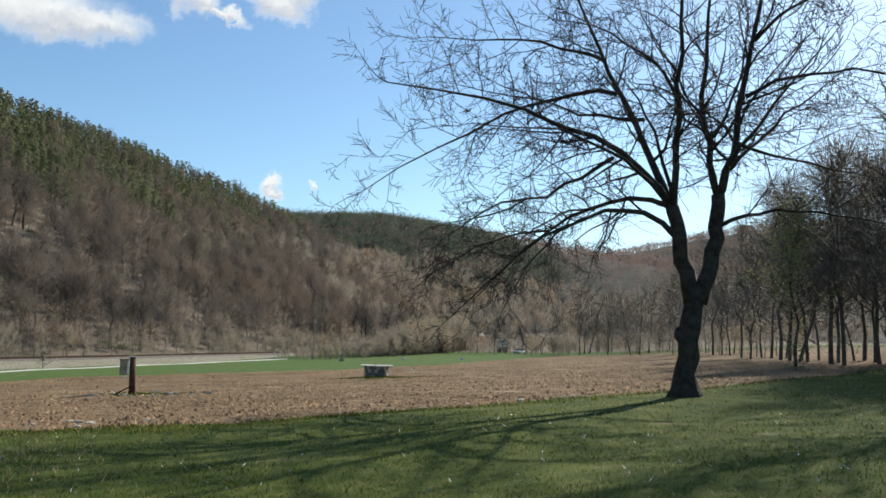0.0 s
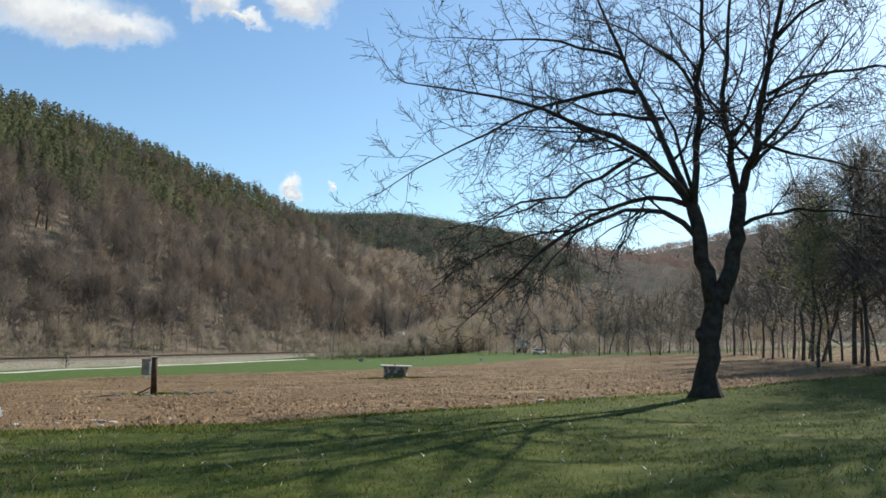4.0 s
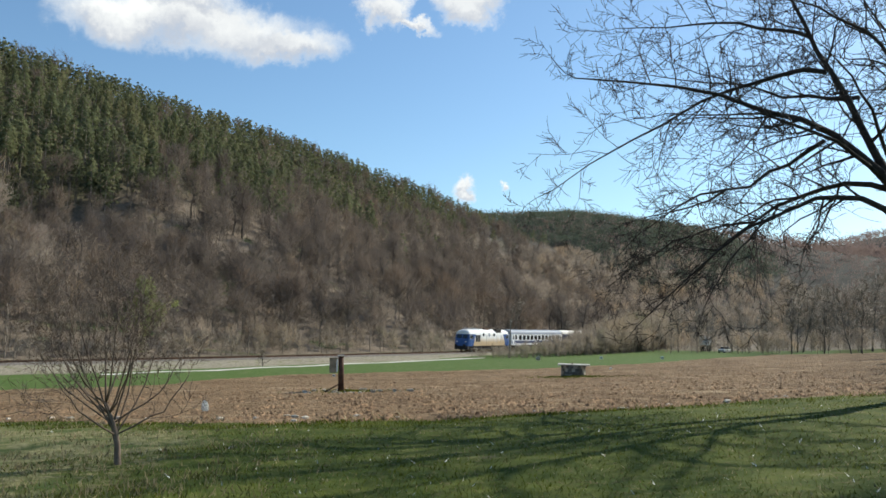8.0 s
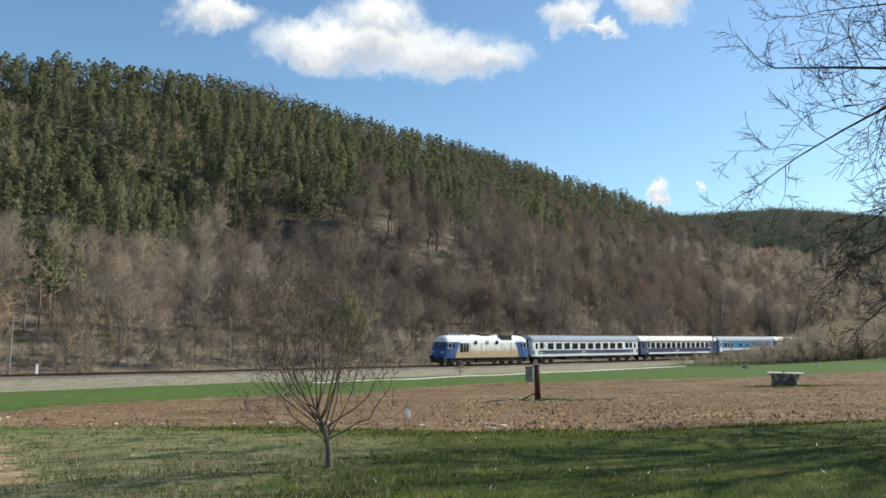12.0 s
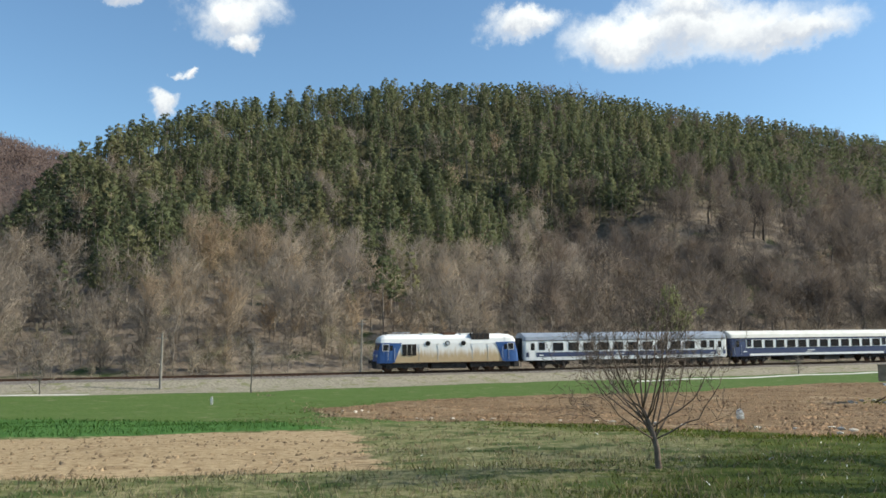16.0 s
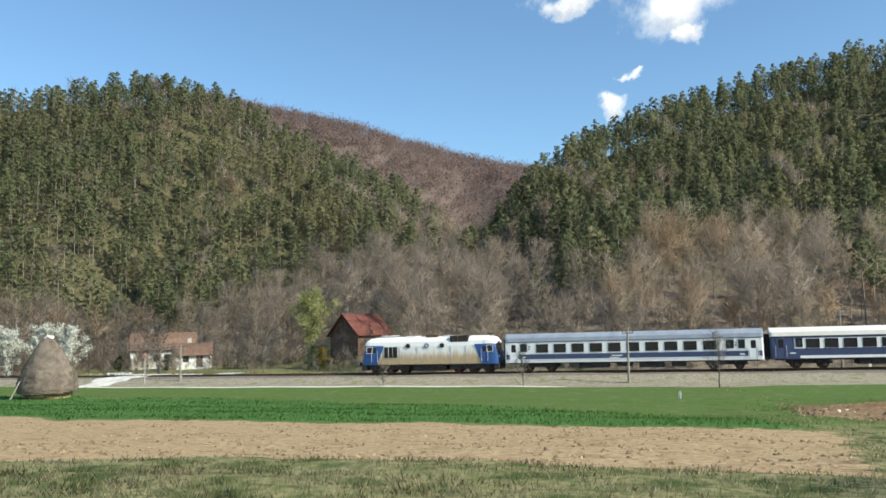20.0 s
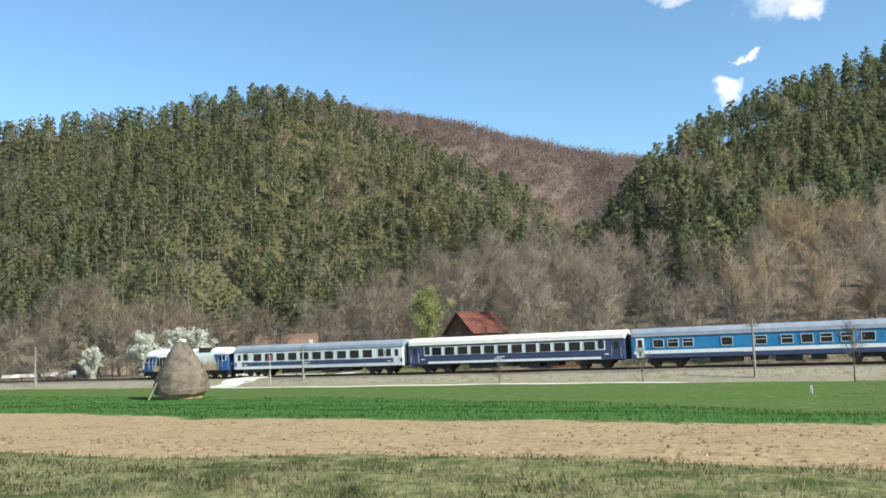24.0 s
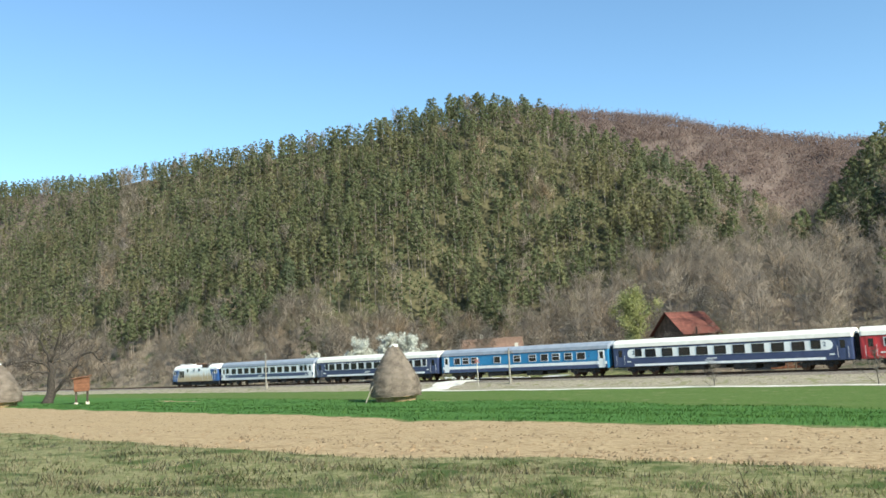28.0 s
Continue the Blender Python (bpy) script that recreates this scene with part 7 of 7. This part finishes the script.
leafed_tree("willow_tree", "willow coming into yellow-green spring leaf", "tree", heading(88.0) * 134, 13.0, 0.58, SPRING, 6500, 0.20, 61, clear=0.35, twigs=5)
leafed_tree("willow_tree", "tall slender willow just coming into leaf at the field's edge", "tree", heading(-23.0) * 63, 13.0, 0.42, SPRING, 3000, 0.13, 63, clear=0.25, twigs=6)
leafed_tree("willow_tree", "bushy willow with fresh yellow-green leaves at the wood's foot", "tree", heading(33.0) * 127, 11.0, 0.52, SPRING, 6000, 0.22, 62, clear=0.12, twigs=5)
for i, (yaw, d, hgt) in enumerate(((106.5, 147, 7.4), (103.2, 143, 7.4), (104.6, 146, 7.8), (109.6, 158, 5.2))):
    leafed_tree("blossom_tree", "cherry tree in full white blossom behind the railway", "tree", heading(yaw) * d, hgt + 0.6, 0.62, BLOSSOM, 4200, 0.22, 70 + i, group="blossom trees")
leafed_tree("forsythia_bush", "bright yellow flowering bush beside the barn", "bush", heading(87.3) * 127, 3.6, 0.5, YELLOW, 1500, 0.14, 80, clear=0.05)
for i, (yaw, d, hgt) in enumerate(((100.2, 150, 2.6), (97.3, 147, 2.8), (104.0, 158, 2.8))):
    leafed_tree("evergreen_shrub", "round dark evergreen shrub in front of a house", "bush", heading(yaw) * d, hgt, 0.5, EVERGREEN, 2200, 0.16, 84 + i, clear=0.03, group="evergreen shrubs")


def small_tree(q, v, height, spread, seed, label, name="bare_tree", **more):
    x, y = (float(c) for c in from_line(q, v))
    ob = bare_tree(seed, height, spread, 14, 8, label, ROW_BARK, ROW_TWIG, 0.010, name=name, **more)
    ob.matrix_basis = pose(x, y, z_at(x, y) - 0.05, 0, 0, seed * 53)


small_tree(14.6, -9.2, 5.2, 0.42, 91, "small leafless tree at the foot of the railway bank", clear=0.25)
small_tree(10.6, 22.4, 2.4, 0.6, 92, "low leafless bush on the railway bank", name="bare_bush", clear=0.05)
small_tree(11.0, 8.0, 3.4, 0.5, 93, "thin leafless bush on the railway bank", name="bare_bush", clear=0.05)
small_tree(9.0, -70.0, 2.0, 0.6, 94, "low leafless bush beside the gravel track", name="bare_bush", clear=0.05)


def old_tree():
    rng = np.random.default_rng(13)
    place = heading(126.0) * 138
    root = tagged(new("old_tree"), "gnarled old tree with a dark leaning trunk and sparse crown", "tree")
    root.matrix_basis = pose(place.x, place.y, z_at(place.x, place.y), 0, 0, 126)
    trunk = bowed(Vector((-0.3, 0, -0.3)), Vector((0.25, 0.1, 3.0)), Vector((0.1, 0, 6.2)), 8, rng, 0.12)
    bm = bmesh.new()
    tube(bm, trunk, [1.05, 0.75, 0.62, 0.58, 0.52, 0.48, 0.42, 0.36, 0.30], 14)
    for p in bm.verts:
        p.co += Vector((p.co.x, p.co.y, 0)).normalized() * noise.noise(p.co * 1.5) * 0.18
    part("trunk", bm, WALNUT, root, smooth=True)
    limbs = []
    for a, b, c, r0 in (((0.1, 0, 5.0), (-2.0, 0.4, 6.4), (-5.6, 0.8, 6.0), 0.22), ((0.3, 0, 1.4), (2.6, -0.4, 4.0), (4.4, -0.6, 7.2), 0.30), ((4.0, -0.5, 6.6), (6.2, 0, 6.8), (8.6, 0.3, 3.4), 0.16),
                        ((0.1, 0, 6.0), (-0.8, 0.6, 8.6), (-2.4, 1.0, 11.0), 0.22), ((0.1, 0, 6.0), (1.0, -0.8, 8.6), (1.6, -1.4, 11.6), 0.22), ((0.1, 0, 5.6), (1.8, 1.0, 7.0), (3.6, 2.0, 9.0), 0.16), ((0.0, 0, 4.4), (-1.6, -1.0, 4.8), (-3.6, -1.8, 4.0), 0.16)):
        places = bowed(Vector(a), Vector(b), Vector(c), 8, rng, 0.14)
        bm = bmesh.new()
        tube(bm, places, [r0 * (1 - 0.1 * i) for i in range(9)], 8)
        part("limb", bm, WALNUT, root, smooth=True)
        limbs.append((places, r0, r0 * 0.2))
    twig_part("twig_work", sprays(limbs, rng, 2.8, 0.8, 3, 0.014, 0.04), rng, TWIG, root, "tangle of bare grey twigs")


old_tree()

# ---- grass, crop and clods ----
def blades(name, label, x, y, height, width, lean, mat, rng, droop=0.0):
    """Upright blades as single slim triangles, one stuff object."""
    n = len(x)
    z = ground_z(x, y)
    a = rng.random(n) * 6.2832
    side = np.stack([np.cos(a), np.sin(a), np.zeros(n)], 1) * np.reshape(width, (-1, 1)) * 0.5
    foot = np.stack([x, y, z - 0.02], 1)
    tip = foot + np.stack([rng.normal(size=n) * lean, rng.normal(size=n) * lean, np.ones(n)], 1) * np.reshape(height, (-1, 1))
    v = np.stack([foot - side, foot + side, tip], 1).reshape(-1, 3)
    mesh = mesh_from(name, v, tris=np.arange(3 * n).reshape(-1, 3))
    soften(mesh, np.repeat(np.array([[0, 0, 1.0]]) + rng.normal(size=(n, 3)) * 0.35, 3, 0))
    mesh.materials.append(mat)
    return tagged(new(name, mesh), label, "grass", kind="stuff")


def sector(count, yaw, near, far, rng):
    """Places thinning out with distance, as the eye sees them evenly."""
    a = np.radians(yaw[0] + (yaw[1] - yaw[0]) * rng.random(count))
    d = near * (far / near) ** rng.random(count)
    return -np.sin(a) * d, np.cos(a) * d, d


GRASS = leafy(surface("lawn_blades", (0.064, 0.094, 0.008), (0.142, 0.160, 0.024), 0.5, 0.7, relief=0, fine=3.0, spec=0.05, island=0.3), 0.5)
DRY = leafy(surface("dry_grass", (0.27, 0.225, 0.130), (0.44, 0.375, 0.24), 0.6, 0.85, relief=0, fine=3.0, spec=0.05, island=0.25), 0.5)
TUFT = leafy(surface("coarse_green_grass", (0.105, 0.128, 0.040), (0.195, 0.200, 0.080), 0.6, 0.75, relief=0, fine=3.0, spec=0.05, island=0.3), 0.5)
WHEAT = leafy(surface("young_wheat", (0.060, 0.140, 0.027), (0.135, 0.240, 0.060), 0.35, 0.7, relief=0, fine=3.0, spec=0.05, island=0.25), 0.5)
CLOD = surface("ploughed_clods", (0.140, 0.082, 0.042), (0.315, 0.200, 0.110), 1.0, 0.95, relief=0.4, fine=9.0, island=0.4)
PALE_CLOD = surface("dry_tilled_clods", (0.15, 0.100, 0.055), (0.30, 0.212, 0.124), 1.0, 0.95, relief=0.4, fine=9.0, island=0.35)

rng = np.random.default_rng(77)
x, y, d = sector(110000, (-34, 62), 5.0, 62.0, rng)
k = zones(x, y)
ok = (k["plough"] + k["tilled"] + k["crop"] < 0.3) & (k["rough"] < 0.6)
x, y, d = x[ok], y[ok], d[ok]
patch = np.sin(x * 0.8 + np.sin(y * 0.6)) * np.sin(y * 0.9 + 1.3) + 0.5 * np.sin(x * 2.1 + y * 1.7)
ok = rng.random(len(x)) < 0.75 + 0.4 * patch
x, y, d = x[ok], y[ok], d[ok]
blades("lawn_grass", "short mown spring grass on the bank", x, y, 0.035 + 0.055 * rng.random(len(x)), 0.005 + 0.0010 * d, 0.5, GRASS, rng)
x, y, d = sector(16000, (-34, 62), 5.0, 50.0, rng)
k = zones(x, y)
ok = (k["plough"] + k["tilled"] + k["rough"] + k["crop"] < 0.3)
x, y, d = x[ok], y[ok], d[ok]
blades("dead_grass", "dead pale stalks scattered in the lawn", x, y, 0.03 + 0.05 * rng.random(len(x)), 0.006 + 0.0011 * d, 1.0, DRY, rng)
DAISY = surface("white_daisy_petals", (0.62, 0.62, 0.56), (0.80, 0.80, 0.74), 2.0, 0.8, relief=0, spec=0.05)
x, y, d = sector(1700, (-34, 50), 6.0, 34.0, rng)
k = zones(x, y)
ok = (k["plough"] + k["tilled"] + k["crop"] < 0.1) & (rng.random(len(x)) < 0.55 + 0.45 * np.sin(x * 0.7 + y * 0.4))
x, y, d = x[ok], y[ok], d[ok]
blades("daisies", "small white daisies scattered in the lawn", x, y, 0.05 + 0.03 * rng.random(len(x)), 0.018 + 0.0007 * d, 0.9, DAISY, rng)
# lush fringe where the lawn meets the plough
x, y, d = sector(120000, (-30, 45), 16.0, 75.0, rng)
q, v = field_q(x, y), to_line(x, y)[1]
edge = v - np.interp(q, (50, 57, 63, 71, 77, 81, 86, 89.5, 94, 102), (-9, -13.5, -16.5, -17, -19, -24, -32, -42, -55, -72))
ok = (edge > 0.2) & (edge < 2.6) & (q > 55) & (rng.random(len(x)) < 0.8)
x, y, d = x[ok], y[ok], d[ok]
blades("fringe_grass", "lusher grass along the edge of the ploughed field", x, y, 0.06 + 0.09 * rng.random(len(x)), 0.008 + 0.0009 * d, 0.45, GRASS, rng)


def tufts(count, yaw, near, far, share, spread, low, high, mat, name, label, per=9):
    x, y, d = sector(count, yaw, near, far, rng)
    k = zones(x, y)
    ok = (rng.random(count) < k["rough"]) & (k["tilled"] < 0.3) & (k["crop"] < 0.3) & (k["plough"] < 0.3)
    clump = np.sin(x * 1.1 + np.sin(y * 0.7) * 2) * np.sin(y * 1.3 + 0.6)
    ok &= rng.random(count) < share(clump)
    x, y, d = np.repeat(x[ok], per), np.repeat(y[ok], per), np.repeat(d[ok], per)
    x, y = x + rng.normal(size=len(x)) * spread, y + rng.normal(size=len(y)) * spread
    blades(name, label, x, y, low + (high - low) * rng.random(len(x)), 0.007 + 0.0009 * d, 0.55, mat, rng)


tufts(17000, (22, 138), 8.0, 60.0, lambda c: 0.55 - 0.3 * c, 0.16, 0.06, 0.17, DRY, "rough_grass", "rough straw-coloured grass on the bank")
tufts(7500, (22, 138), 8.0, 60.0, lambda c: 0.50 + 0.6 * c, 0.15, 0.05, 0.14, TUFT, "grass_tufts", "coarse green tufts in the rough grass")

x, y, d = sector(150000, (30, 140), 30.0, 130.0, rng)
k = zones(x, y)
ok = k["crop"] > 0.5
x, y, d = x[ok], y[ok], d[ok]
blades("green_crop", "dense young green wheat", x, y, 0.18 + 0.10 * rng.random(len(x)), 0.014 + 0.0009 * d, 0.35, WHEAT, rng)


def clods(count, yaw, near, far, key, low, high, mat, name, label):
    x, y, d = sector(count, yaw, near, far, rng)
    heap = np.sin(x * 0.55 + 2 * np.sin(y * 0.8)) * np.sin(y * 1.7 + np.sin(x * 0.4) * 2) + 0.6 * np.sin(x * 1.9 + y * 0.7)
    ok = (zones(x, y)[key] > 0.6) & (rng.random(count) < 0.55 + 0.35 * heap)
    x, y, d = x[ok], y[ok], d[ok]
    n = len(x)
    size = low + (high - low) * rng.random(n) ** 2.2
    base = np.array([(1, 0, 0), (0, 1, 0), (-1, 0, 0), (0, -1, 0), (0, 0, 1)], float)
    v = base[None] * (0.6 + 0.7 * rng.random((n, 5, 1))) * size[:, None, None] * np.array([1, 1, 0.8])
    v[:, 4, :2] += rng.normal(size=(n, 2)) * size[:, None] * 0.3
    a = rng.random(n) * 6.2832
    c, s = np.cos(a)[:, None], np.sin(a)[:, None]
    v = np.stack([v[..., 0] * c - v[..., 1] * s + x[:, None], v[..., 0] * s + v[..., 1] * c + y[:, None], v[..., 2] + (ground_z(x, y) - size * 0.1)[:, None]], -1)
    tri = np.array([(0, 1, 4), (1, 2, 4), (2, 3, 4), (3, 0, 4)])
    mesh = mesh_from(name, v.reshape(-1, 3), tris=(tri[None] + np.arange(n)[:, None, None] * 5).reshape(-1, 3))
    mesh.materials.append(mat)
    tagged(new(name, mesh), label, "soil", kind="stuff")


clods(95000, (-34, 66), 20.0, 150.0, "plough", 0.035, 0.14, CLOD, "soil_clods", "rough brown clods of the ploughed field")
clods(26000, (36, 140), 14.0, 100.0, "tilled", 0.025, 0.10, PALE_CLOD, "tilled_soil_clods", "small pale clods of the harrowed strip")
# pale straw and roots turned up along the plough's rim
x, y, d = sector(60000, (-30, 70), 18.0, 80.0, rng)
q, v = field_q(x, y), to_line(x, y)[1]
edge = v - np.interp(q, (38, 50, 57, 63, 71, 77, 81, 86, 89.5, 94, 102), (-9.5, -9, -13.5, -16.5, -17, -19, -24, -32, -42, -55, -72))
ok = (edge < 0.3) & (edge > -1.3) & (rng.random(len(x)) < np.where(q < 66, 0.9, 0.35))
x, y, d = x[ok], y[ok], d[ok]
clump = np.sin(x * 1.3 + np.sin(y)) + np.sin(y * 1.1 + 2 * np.sin(x * 0.7))
ok = clump > 0.35
blades("pale_roots", "pale dead roots and straw along the plough's rim", x[ok], y[ok], 0.10 + 0.14 * rng.random(int(ok.sum())), 0.03 + 0.0016 * d[ok], 1.2, DRY, rng)
# grass round the post's foot and the well
for cx, cy, rad, n in ((-17.5, 49.6, 1.5, 1500), (-5.2, 70.6, 2.0, 3600)):
    a = rng.random(n) * 6.2832
    r = rad * np.abs(rng.normal(size=n)) * (0.6 + 0.4 * np.sin(a * 3 + cx) + 0.3 * np.sin(a * 7))
    blades("grass_patch", "patch of green grass left unploughed", cx + r * np.cos(a) * 1.5, cy + r * np.sin(a), 0.05 + 0.16 * rng.random(n), 0.045 + 0 * r, 0.7, GRASS, rng)

def motions():
    """The train runs along the line, vehicle behind vehicle."""
    front = 0.0
    for vehicle, half, pivot in TRAIN:
        rows = []
        for i in range(29):
            t = float(i)
            mid = train_s(t) - front - half
            x1, y1, _ = line_place(mid + pivot)
            x2, y2, _ = line_place(mid - pivot)
            rows.append((t, pose((x1 + x2) / 2, (y1 + y2) / 2, RAIL_Z, 0, 0, math.degrees(math.atan2(y1 - y2, x1 - x2)))))
        walk(vehicle, rows)
        front += 2 * half


motions()
